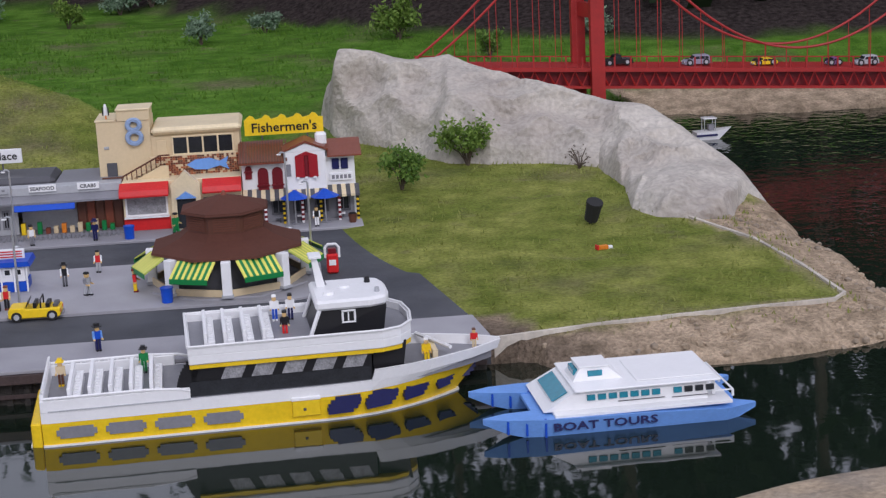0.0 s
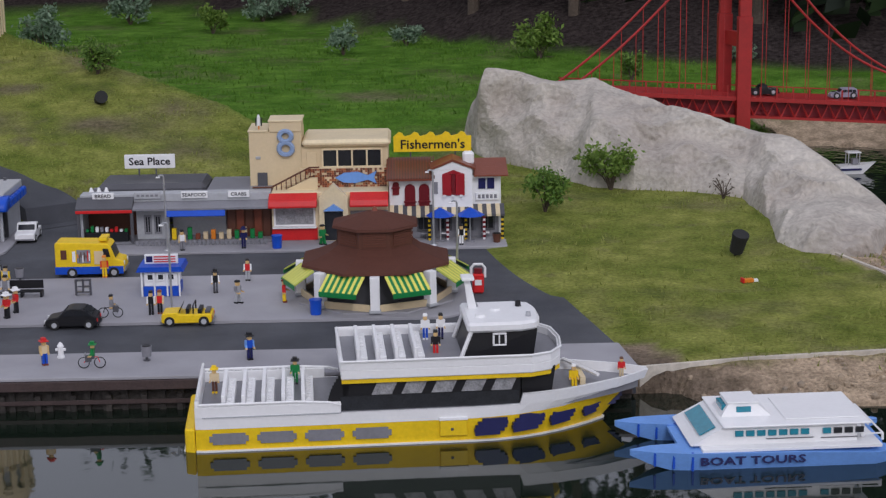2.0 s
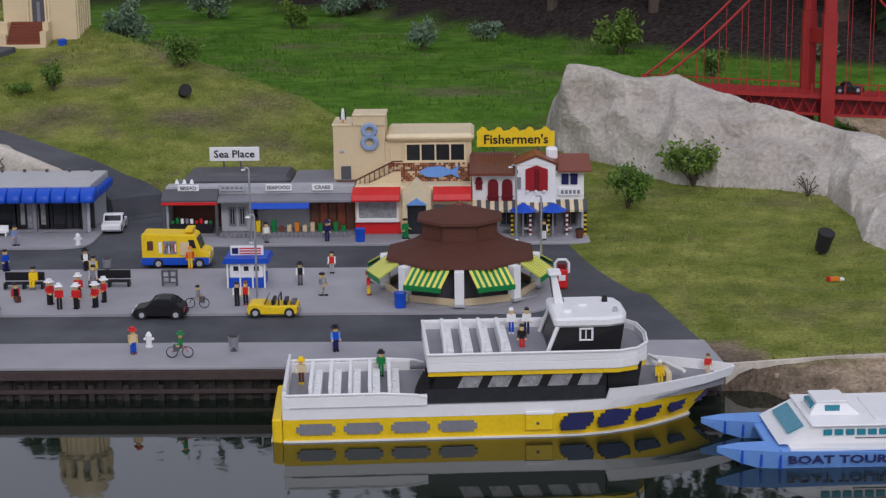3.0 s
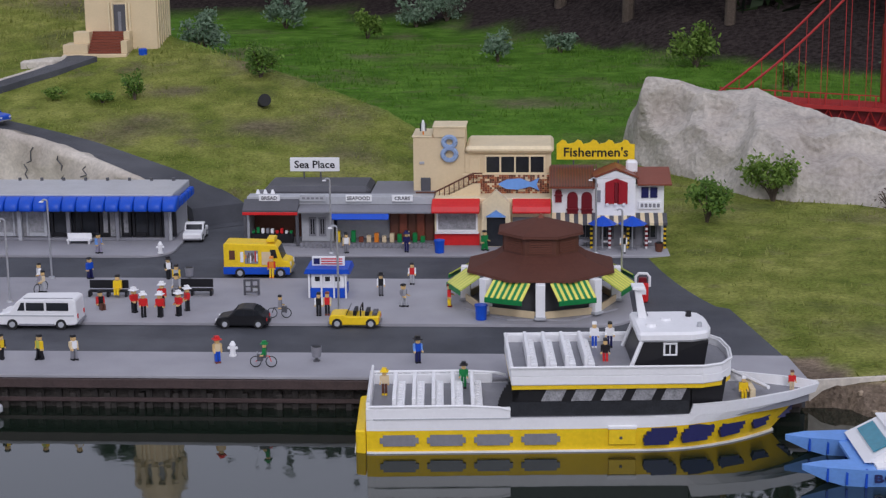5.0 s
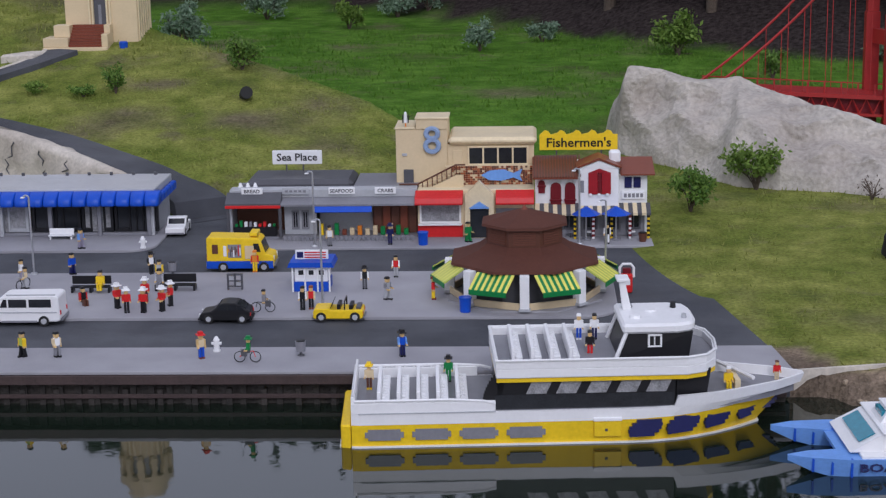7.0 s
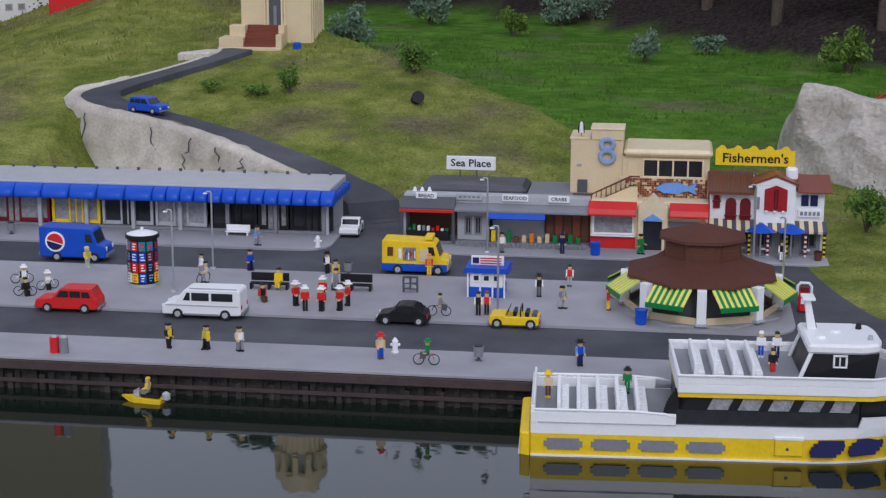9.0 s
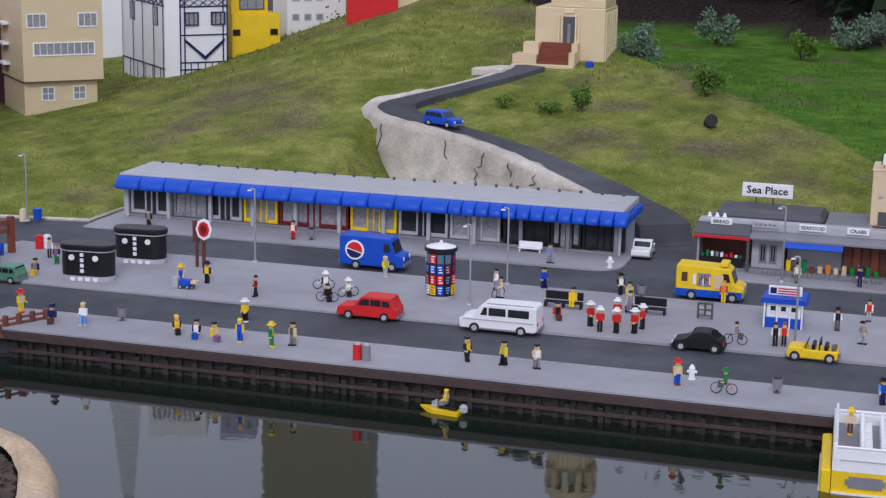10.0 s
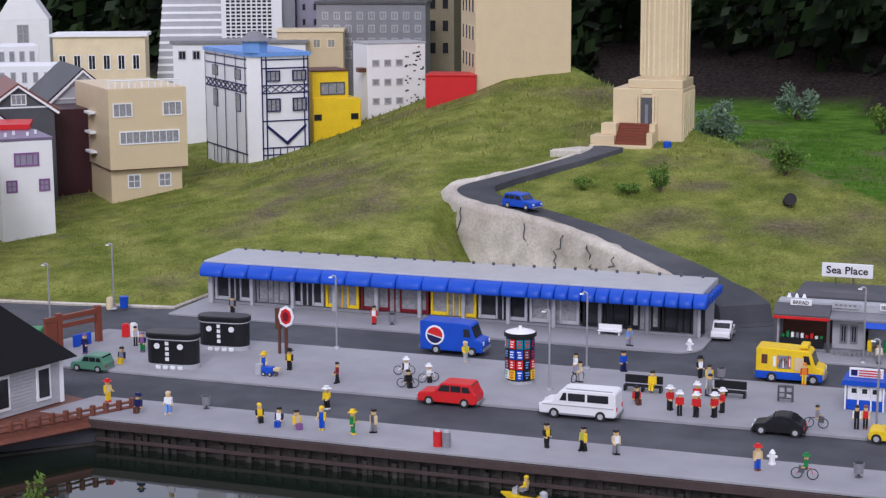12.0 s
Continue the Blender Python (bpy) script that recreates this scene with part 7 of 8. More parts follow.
ROAD_DOTS = [tuple(road_at(i / 4)) for i in range(48)]
grass_tufts()
for k, (x, y, r) in enumerate(((-0.55, 15.6, 0.06), (0.6, 12.9, 0.045), (1.3, 12.3, 0.04), (2.5, 11.6, 0.05), (3.05, 11.7, 0.035), (3.9, 11.4, 0.045), (0.1, 13.9, 0.05), (1.9, 13.1, 0.05), (-2.6, 17.8, 0.09), (-3.4, 18.3, 0.07), (3.6, 13.0, 0.06))):
    t = thing("tree", "tall bare trunk at the edge of the woods", "tree", pose(x, y, ground_z(x, y) - 0.05))
    tube("trunk", t, BARK, [(0, 0, 0), (0.02, 0, 0.8), (0.0, 0.02, 1.7), (0.05, 0, 3.2)], r, 8)
    bm = bmesh.new()
    rng = random.Random(k)
    for j in range(400):
        add_leaf(bm, Vector((rng.gauss(0, 0.4), rng.gauss(0, 0.4), 3.2 + rng.gauss(0, 0.35))), 0.09, rng)
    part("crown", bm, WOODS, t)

# ---- vehicles ----
def wheel(parent, x, y, z, r, w=0.016, rim=LIGHTGREY):
    bm = bmesh.new()
    for a, b, rr in ((-w / 2, w / 2, r),):
        pts = [(x + rr * math.cos(2 * math.pi * k / 14), z + rr * math.sin(2 * math.pi * k / 14)) for k in range(14)]
        add_prism(bm, pts, y + a, y + b, "y")
    bmesh.ops.recalc_face_normals(bm, faces=bm.faces[:])
    t = part("wheel", bm, TYRE, parent, "black rubber tyre")
    bm = bmesh.new()
    s = -1 if y < 0 else 1
    pts = [(x + r * 0.55 * math.cos(2 * math.pi * k / 10), z + r * 0.55 * math.sin(2 * math.pi * k / 10)) for k in range(10)]
    add_prism(bm, pts, y + s * w / 2, y + s * (w / 2 + 0.002), "y")
    bmesh.ops.recalc_face_normals(bm, faces=bm.faces[:])
    part("rim", bm, rim, t)


def car(name, label, x, y, turn, L, W, H, paint, style="hatch", z=0.001, axles=(0.19, 0.80), r=0.017, category="car", group=""):
    """A small brick-built road vehicle. Its nose points to -x before it is turned."""
    o = thing(name, label, category, pose(x, y, z, 0, 0, turn), group)
    h = W / 2
    prof = {
        "van": [(0, .16), (0, .42), (.05, .52), (.17, .58), (.27, .92), (.32, .98), (.95, 1), (.99, .94), (1, .2), (.97, .14), (.03, .14)],
        "wagon": [(0, .16), (.0, .46), (.04, .54), (.28, .60), (.40, .96), (.46, 1), (.90, 1), (.97, .62), (1, .55), (1, .2), (.97, .14), (.03, .14)],
        "hatch": [(0, .18), (.01, .42), (.06, .52), (.25, .60), (.42, .95), (.52, 1), (.72, .98), (.93, .66), (.99, .60), (1, .2), (.97, .14), (.03, .14)],
        "pickup": [(0, .16), (0, .50), (.04, .56), (.28, .60), (.38, .97), (.42, 1), (.58, 1), (.63, .62), (.64, .58), (1, .58), (1, .2), (.97, .14), (.03, .14)],
        "jeep": [(0, .2), (0, .56), (.04, .66), (.33, .68), (.34, .60), (1, .60), (1, .24), (.97, .16), (.03, .16)],
        "truck": [(0, .14), (0, .42), (.03, .48), (.12, .52), (.19, .90), (.23, .96), (.97, 1), (1, .97), (1, .16), (.98, .12), (.02, .12)],
    }[style]
    bm = bmesh.new()
    add_prism(bm, [((a - 0.5) * L, b * H) for a, b in prof], -h, h, "y")
    bmesh.ops.recalc_face_normals(bm, faces=bm.faces[:])
    part("body", bm, paint, o, "", bevel=0.0035)

    def side(a0, b0, a1, b1, lean0=0.0, lean1=0.0, m=GLASS):
        for s in (-1, 1):
            pts = [((a0 - 0.5) * L, b0 * H), ((a0 - 0.5 + lean0) * L, b1 * H), ((a1 - 0.5 + lean1) * L, b1 * H), ((a1 - 0.5) * L, b0 * H)]
            prism("side_window", o, m, pts, s * h - 0.001, s * (h + 0.0012))

    def screen(a0, b0, a1, b1, off=0.0015):
        d = Vector(((a1 - a0) * L, (b1 - b0) * H)).normalized()
        n = Vector((-d.y, d.x)) * off
        p, q = Vector(((a0 - 0.5) * L, b0 * H)), Vector(((a1 - 0.5) * L, b1 * H))
        prism("windscreen", o, GLASS, [tuple(p + n), tuple(q + n), tuple(q - n), tuple(p - n)], -h * 0.84, h * 0.84)
    if style == "van":
        side(.27, .62, .36, .88, .05, 0), side(.38, .62, .60, .88), side(.63, .62, .90, .88)
        screen(.19, .62, .265, .88)
    elif style in ("wagon", "hatch"):
        side(.35, .64, .55, .90, .07, 0), side(.57, .64, .74, .90)
        side(.76, .64, .90, .88, 0, -.03 if style == "wagon" else -.08)
        screen(.295, .64, .395, .92), screen(.93, .72, .905, .95) if style == "wagon" else screen(.91, .70, .75, .95)
    elif style == "pickup":
        side(.35, .64, .56, .92, .05, 0), screen(.295, .64, .37, .92)
        boxes("load_bed", o, DARKGREY, (.16 * L, .47 * L, -h * .8, h * .8, .578 * H, .582 * H), bevel=0)
    elif style == "jeep":
        prism("windscreen", o, BLACK, [((-.16) * L, .68 * H), ((-.10) * L, 1.0 * H), ((-.085) * L, 1.0 * H), ((-.14) * L, .68 * H)], -h * .9, h * .9)
        boxes("seat", o, BLACK, (-.02 * L, .05 * L, -h * .8, h * .8, .605 * H, .86 * H)), boxes("seat", o, BLACK, (.22 * L, .30 * L, -h * .8, h * .8, .605 * H, .82 * H))
        boxes("roll_bar", o, BLACK, (.12 * L, .15 * L, -h * .95, -h * .8, .605 * H, 1.0 * H), (.12 * L, .15 * L, h * .8, h * .95, .605 * H, 1.0 * H), (.12 * L, .15 * L, -h * .95, h * .95, 1.0 * H, 1.05 * H))
        boxes("luggage", o, DARKGREY, (.36 * L, .46 * L, -h * .7, h * .7, .605 * H, .75 * H))
    elif style == "truck":
        side(.19, .58, .30, .82, .03, 0), screen(.125, .55, .185, .86)
    for s in (-1, 1):
        boxes("headlight", o, WHITE, (-L / 2 - .0015, -L / 2 + .002, s * h * .72 - .006, s * h * .72 + .006, .34 * H, .45 * H), bevel=0)
        boxes("tail_light", o, RED, (L / 2 - .002, L / 2 + .0015, s * h * .78 - .004, s * h * .78 + .004, .36 * H, .5 * H), bevel=0)
    boxes("bumper", o, GREY if paint is not BLACK else BLACK, (-L / 2 - .005, -L / 2 - .0002, -h * .95, h * .95, .16 * H, .26 * H)), boxes("bumper", o, GREY if paint is not BLACK else BLACK, (L / 2 + .0002, L / 2 + .005, -h * .95, h * .95, .16 * H, .26 * H))
    for a in axles:
        for s in (-1, 1):
            wheel(o, (a - .5) * L, s * (h - .006), r, r)
    return o


car("van", "white passenger van with dark windows on the road", -1.697, 5.385, 0, 0.275, 0.098, 0.105, WHITE, "van", axles=(.2, .80), r=0.018, category="van")
van = bpy.data.objects["van"]
boxes("side_stripe", van, LIGHTGREY, (-0.125, 0.128, -0.0505, -0.0492, 0.046, 0.050), label="grey waist stripe", bevel=0), boxes("sill", van, GREY, (-0.06, 0.06, -0.0505, -0.0492, 0.014, 0.020), label="dark sill", bevel=0), boxes("roof_rail", van, LIGHTGREY, (-0.04, 0.125, -0.046, -0.043, 0.105, 0.108), bevel=0)
car("car", "bright red estate car driving on the road", -2.180, 5.395, 0, 0.222, 0.085, 0.086, RED, "wagon", axles=(.2, .80))
car("car", "small black hatchback driving on the road", -1.015, 5.400, 0, 0.170, 0.080, 0.070, BLACK, "hatch", axles=(.18, .84), r=0.016)
car("jeep", "yellow open-topped jeep with black seats", -0.640, 5.412, 0, 0.165, 0.080, 0.068, YELLOW, "jeep", axles=(.16, .84), r=0.017)
t = car("ice_cream_truck", "yellow ice-cream truck with a blue base", -1.080, 6.12, 180, 0.250, 0.100, 0.132, YELLOW, "truck", axles=(.15, .76), r=0.019, category="truck")
boxes("skirt", t, BLUE, (-0.123, 0.127, -0.0515, -0.0503, 0.014, 0.042), (-0.123, 0.127, 0.0503, 0.0515, 0.014, 0.042), (0.1252, 0.1265, -0.05, 0.05, 0.014, 0.042), label="blue lower skirt", bevel=0)
boxes("serving_hatch", t, GREY, (-0.005, 0.045, 0.0504, 0.0525, 0.055, 0.105), label="open serving hatch"), boxes("menu_board", t, WHITE, (0.05, 0.062, 0.0504, 0.0522, 0.06, 0.10))
boxes("picture_panel", t, TAN, (-0.052, -0.018, 0.0504, 0.0522, 0.05, 0.10)), boxes("rear_panel", t, BROWN, (0.082, 0.104, 0.0504, 0.0522, 0.07, 0.105)), boxes("roof_box", t, YELLOW, (-0.065, -0.035, -0.035, 0.035, 0.1325, 0.146))
for k in range(8):
    boxes("trim_block", t, random.choice([BROWN, ORANGE, WHITE, RED, DARKGREY]), (-0.003 + 0.006 * k, 0.001 + 0.006 * k, 0.0526, 0.0535, 0.058 + 0.02 * random.random(), 0.085 + 0.018 * random.random()), bevel=0)
t = car("delivery_truck", "bright blue delivery truck with a round emblem", -2.420, 6.135, 180, 0.265, 0.100, 0.135, BLUE, "truck", axles=(.17, .74), r=0.019, category="truck")
for nm, m, r0, lo, hi, yy in (("emblem", WHITE, 0.040, 0, 360, 0.0512), ("emblem_red", RED, 0.032, 15, 195, 0.0535), ("emblem_blue", NAVY, 0.032, 205, 365, 0.0535)):
    pts = [(0.068 + r0 * math.cos(radians(a)), 0.078 + r0 * math.sin(radians(a))) for a in np.linspace(lo, hi, 19)[:18 if hi - lo == 360 else 19]]
    prism(nm, t, m, pts, 0.0502, yy)
car("pickup", "white pickup parked beside the arcade", -1.452, 6.75, 92, 0.165, 0.078, 0.070, WHITE, "pickup", axles=(.18, .8), r=0.015, category="pickup")
car("car", "pale green estate car standing on the road", -3.655, 5.415, 0, 0.150, 0.075, 0.066, PALEGREEN, "wagon", r=0.014)
car("van", "green van with a white roof", -4.10, 5.62, 20, 0.17, 0.085, 0.09, GREEN, "van", category="van")
car("car", "blue estate car climbing the hill road", -2.74, 8.10, 156, 0.205, 0.085, 0.078, BLUE, "wagon", z=road_h(-2.74, 8.11) + 0.002, r=0.016)
for k, (x, c, lb) in enumerate(((1.97, BLACK, "black"), (2.40, LAVENDER, "lavender grey"), (2.77, YELLOW, "yellow"), (3.15, PURPLE, "purple"), (3.33, LIGHTGREY, "pale grey"))):
    car("car", lb + " car standing on the bridge deck", 0.01 + 0.95 * x, 8.455, 3, (0.15, 0.14, 0.125, 0.07, 0.12)[k], 0.060, (0.055, 0.052, 0.038, 0.04, 0.05)[k], c, ("pickup", "wagon", "hatch", "hatch", "wagon")[k], z=0.0728 + 0.95 * (0.281 - 0.058 * (x - 1.2)))


# ---- figurines ----
def figure(label, x, y, turn, top, legs, hair=BLACK, hat=None, z=0.011, h=0.092, pose_kind="stand", arms=None, skin=SKIN, name="figurine", group=""):
    """A brick-built figurine as one plain closed mesh."""
    bm = bmesh.new()
    k = h / 0.092
    rng = random.Random(int(x * 917 + y * 331))

    def grow(f, d, mi, hx=None, hy=None):
        """Draws a face out by d, to half sizes hx and hy if given; gives the new end and the new sides."""
        vs, c = list(f.verts), f.calc_center_median()
        bm.faces.remove(f)
        out = []
        for v in vs:
            r = v.co - c
            if hx:
                r = Vector((math.copysign(hx * k, r.x), math.copysign(hy * k, r.y), r.z))
            out.append(bm.verts.new(c + r + Vector(d) * k))
        sides = [bm.faces.new((vs[i], vs[(i + 1) % 4], out[(i + 1) % 4], out[i])) for i in range(4)]
        end = bm.faces.new(out)
        for q in sides + [end]:
            q.material_index = mi
        return end, sides

    def facing(faces, d):
        return max(faces, key=lambda q: q.calc_center_median().dot(Vector(d)))
    base = 0.0235 if pose_kind == "sit" else 0.041
    xs, zs = (-0.0115, -0.0018, 0.0018, 0.0115), (0.0, 0.011, 0.027)
    grid = {(i, j, l): bm.verts.new((xs[i] * k * (1.0 if l else 0.9), (0.0072, -0.0072)[j] * k, (base + zs[l]) * k)) for i in range(4) for j in range(2) for l in range(3)}

    def quad(*keys):
        q = bm.faces.new([grid[c] for c in keys])
        q.material_index = 1
        return q
    for l in range(2):
        for i in range(3):
            quad((i, 1, l), (i + 1, 1, l), (i + 1, 1, l + 1), (i, 1, l + 1)), quad((i + 1, 0, l), (i, 0, l), (i, 0, l + 1), (i + 1, 0, l + 1))
        if l == 0:
            quad((0, 0, 0), (0, 1, 0), (0, 1, 1), (0, 0, 1)), quad((3, 1, 0), (3, 0, 0), (3, 0, 1), (3, 1, 1))
    shoulders = [quad((0, 0, 1), (0, 1, 1), (0, 1, 2), (0, 0, 2)), quad((3, 1, 1), (3, 0, 1), (3, 0, 2), (3, 1, 2))]
    tops = [quad((i, 1, 2), (i + 1, 1, 2), (i + 1, 0, 2), (i, 0, 2)) for i in range(3)]
    soles = [quad((i, 0, 0), (i + 1, 0, 0), (i + 1, 1, 0), (i, 1, 0)) for i in range(3)]
    # legs
    stride = 0.009 * rng.uniform(0.4, 1) * rng.choice((-1, 1)) if pose_kind == "walk" else 0.0
    for f, o in ((soles[0], stride), (soles[2], -stride)):
        if pose_kind == "sit":
            _, sides = grow(f, (0, 0, -0.0115), 0)
            _, sides = grow(facing(sides, (0, -1, 0)), (0, -0.024, 0), 0)
            grow(facing(sides, (0, 0, -1)), (0, 0, -0.0118), 0)
        else:
            knee, _ = grow(f, (0, o * 0.4, -0.020), 0)
            shin, _ = grow(knee, (0, o * 0.6, -0.015), 0)
            _, sides = grow(shin, (0, 0, -0.006), 3)
            grow(facing(sides, (0, -1, 0)), (0, -0.005, 0), 3)
    # arms
    for f, sgn in zip(shoulders, (-1, 1)):
        reach = rng.choice((0.0, 0.002, 0.008, 0.012))
        _, sides = grow(f, (sgn * 0.0065, 0, -0.002), 5)
        fore, _ = grow(facing(sides, (0, 0, -1)), (sgn * 0.001, -reach, -0.010 + reach * 0.5), 5)
        grow(fore, (0, -reach * 0.5, -0.006), 2)
    # head, hair, hat
    f, _ = grow(tops[1], (0, 0, 0.0015), 2, 0.005, 0.005)
    f, _ = grow(f, (0, 0, 0.001), 2, 0.0080, 0.0078)
    f, _ = grow(f, (0, 0, 0.0115), 2)
    if hat:
        f, _ = grow(f, (0, 0, 0.0005), 4, 0.0165, 0.0165)
        f, _ = grow(f, (0, 0, 0.003), 4, 0.0155, 0.0155)
        f, _ = grow(f, (0, 0, 0.0005), 4, 0.0098, 0.0098)
        grow(f, (0, 0, 0.009), 4, 0.0085, 0.0085)
    else:
        f, _ = grow(f, (0, 0.001, 0.0), 3, 0.0092, 0.0092)
        f, _ = grow(f, (0, 0, 0.0045), 3, 0.0092, 0.0092)
        grow(f, (0, 0, 0.004), 3, 0.0062, 0.0062)
    bmesh.ops.recalc_face_normals(bm, faces=bm.faces[:])
    me_ob = part(name, bm, [legs, top, skin, hair, hat or hair, arms or top])
    me_ob.matrix_basis = pose(x, y, z, 0, 0, turn) @ Matrix.Diagonal((0.86, 0.88, 1, 1))
    return tagged(me_ob, label, "figurine", group)


def bicycle(x, y, turn, paint, z=0.011):
    o = thing("bicycle", "small brick-built bicycle standing on the pavement", "bicycle", pose(x, y, z, 0, 0, turn))
    for cx in (-0.024, 0.024):
        bm = bmesh.new()
        add_tube(bm, [(cx + 0.0165 * math.cos(a), 0, 0.018 + 0.0165 * math.sin(a)) for a in np.linspace(0, 6.283, 15)], 0.0016, 4)
        part("wheel", bm, TYRE, o)
    tube("frame", o, paint, [(-0.024, 0, 0.018), (-0.004, 0, 0.034), (0.018, 0, 0.036), (0.024, 0, 0.018)], 0.0018, 4)
    tube("handlebar", o, METAL, [(-0.02, -0.011, 0.045), (-0.02, 0.011, 0.045)], 0.0015, 4)
    tube("stem", o, METAL, [(-0.02, 0, 0.032), (-0.02, 0, 0.0435)], 0.0015, 4)
    return o


FIG = [("policeman figurine in blue with a dark cap", -0.396, 4.95, 20, BLUE, NAVY, BLACK, BLACK, "stand", SKYBLUE), ("figurine in tan top and blue shorts holding a red bundle", -1.012, 4.934, 30, TAN, BLUE, RUST, RED, "stand", SKIN),
       ("figurine in yellow top with dark trousers", -1.696, 4.958, 60, YELLOW, BLACK, BLACK, None, "walk", BLACK), ("figurine in yellow and black jacket walking", -1.573, 4.955, -40, LIME, BLACK, BLACK, None, "walk", YELLOW),
       ("figurine in white shirt walking the quay", -1.465, 4.953, 50, WHITE, GREY, BLACK, None, "walk", TAN), ("figurine in black suit and hat", -0.589, 5.777, 10, BLACK, DARKGREY, BLACK, BLACK, "stand", WHITE),
       ("figurine in red waistcoat", -0.491, 5.944, 0, RED, LIGHTGREY, BLACK, None, "stand", WHITE), ("grey figurine bending beside a small dog", -0.496, 5.623, 60, LIGHTGREY, LIGHTGREY, BLACK, None, "walk", GREY),
       ("figurine in black jacket waiting by the booth", -0.773, 5.50, 0, BLACK, BLACK, BLACK, None, "stand", WHITE), ("figurine in red and tan coat waiting by the booth", -0.745, 5.508, 0, RED, BLACK, RUST, None, "stand", TAN),
       ("figurine in red cloak and yellow skirt", -0.338, 5.626, 90, DARKRED, YELLOW, DARKRED, None, "stand", RED), ("figurine in white and black clothes", -1.403, 6.013, 30, WHITE, BLACK, BLACK, BLACK, "walk", BLACK),
       ("pale figurine with white jacket", -1.861, 5.919, -60, WHITE, LAVENDER, BLACK, None, "stand", WHITE), ("pale figurine on a small cycle", -1.812, 5.802, -60, LIGHTGREY, LIGHTGREY, BLACK, None, "walk", TAN),
       ("figurine in blue uniform", -1.697, 6.01, 60, BLUE, NAVY, BLACK, None, "walk", BLUE), ("figurine in lilac clothes on the arcade pavement", -1.774, 6.43, 60, LAVENDER, LAVENDER, BLACK, None, "walk", SKYBLUE),
       ("small crouching figurine with red scarf", -1.543, 5.571, 40, BLACK, BROWN, BLACK, None, "sit", RED), ("figurine in white and black striped shirt", 0.295, 6.46, 0, BLACK, WHITE, BLACK, None, "stand", WHITE),
       ("policeman figurine in navy before the shops", -0.554, 6.47, 0, NAVY, NAVY, BLACK, NAVY, "stand", NAVY), ("pale figurine before the shops", -0.791, 6.45, 20, WHITE, GREY, BLACK, None, "stand", TAN),
       ("green figurine before the restaurant", -0.248, 6.50, 50, GREEN, GREEN, BLACK, None, "walk", GREEN), ("angler figurine in blue with dark cap", -3.163, 4.905, 0, NAVY, BROWN, BLACK, NAVY, "sit", NAVY),
       ("angler figurine in white shirt and blue trousers", -3.05, 4.915, 0, WHITE, SKYBLUE, TAN, None, "walk", WHITE), ("reclining figurine in yellow and black", -2.708, 4.93, 40, YELLOW, BLACK, YELLOW, None, "sit", BLACK),
       ("figurine in grey and white shirt sitting", -2.622, 4.905, 0, WHITE, BLUE, BLACK, None, "sit", BLACK), ("seated figurine in purple and tan", -2.552, 4.893, 60, TAN, PURPLE, BLACK, None, "sit", YELLOW),
       ("figurine in yellow top and blue dungarees", -2.467, 4.91, 0, BLUE, BLUE, YELLOW, None, "stand", YELLOW), ("figurine in yellow and green pushing a cart", -2.348, 4.895, 90, LIME, GREEN, YELLOW, YELLOW, "walk", GREEN),
       ("figurine in dark olive clothes", -2.288, 4.931, -30, DARKGREY, GREY, BLACK, None, "walk", TAN), ("cyclist figurine in yellow with white helmet", -2.553, 5.149, -20, YELLOW, BLACK, WHITE, WHITE, "walk", YELLOW),
       ("figurine in red skating with dark hair", -2.661, 5.494, -60, RED, BLACK, BLACK, None, "walk", DARKRED), ("figurine in blue shirt with yellow hat", -2.984, 5.545, 0, BLUE, BLUE, YELLOW, YELLOW, "stand", TAN),
       ("figurine in black and yellow stripes", -2.915, 5.625, 0, YELLOW, BLACK, BLACK, BLACK, "stand", BLACK), ("biker figurine in white", -2.465, 5.70, 30, WHITE, LIGHTGREY, WHITE, WHITE, "sit", BLACK),
       ("biker figurine in black", -2.392, 5.53, 40, BLACK, BLACK, BLACK, None, "sit", BLACK), ("biker figurine with white helmet", -2.348, 5.63, 30, WHITE, BLACK, WHITE, WHITE, "sit", LIGHTGREY),
       ("figurine in yellow vest waving", -2.318, 5.965, 60, LIME, LIGHTGREY, TAN, None, "walk", YELLOW), ("figurine in red and white", -2.905, 6.47, 0, WHITE, RED, BLACK, None, "stand", RED),
       ("figurine with red hair and yellow dress on the deck", -3.335, 4.99, 70, TAN, YELLOW, RED, RED, "stand", YELLOW), ("rider figurine in grey on a yellow toy", -3.581, 5.511, 0, GREY, YELLOW, BLACK, None, "sit", NAVY),
       ("figurine in purple and green with a green bag", -3.596, 5.70, 0, PURPLE, GREEN, PURPLE, None, "stand", NAVY), ("figurine in white top and dark trousers", -3.68, 5.79, 30, LIGHTGREY, BLACK, BLACK, None, "stand", WHITE),
       ("figurine in dark blue by the gate", -3.80, 5.60, 0, NAVY, NAVY, PURPLE, None, "stand", NAVY), ("figurine in grey before the arcade", -3.576, 6.46, 0, GREY, BLACK, BLACK, None, "stand", BLACK),
       ("yellow-suited figurine serving at the truck", -1.02, 6.035, 0, ORANGE, YELLOW, ORANGE, None, "stand", RED), ("figurine in yellow vest behind the bench", -1.347, 5.90, 180, LIGHTGREY, YELLOW, BLACK, None, "stand", YELLOW)]
for lb, x, y, tn, top, legs, hair, hat, pk, arms in FIG:
    figure(lb, x, y, tn, top, legs, hair, hat, 0.011, 0.083, pk, arms)
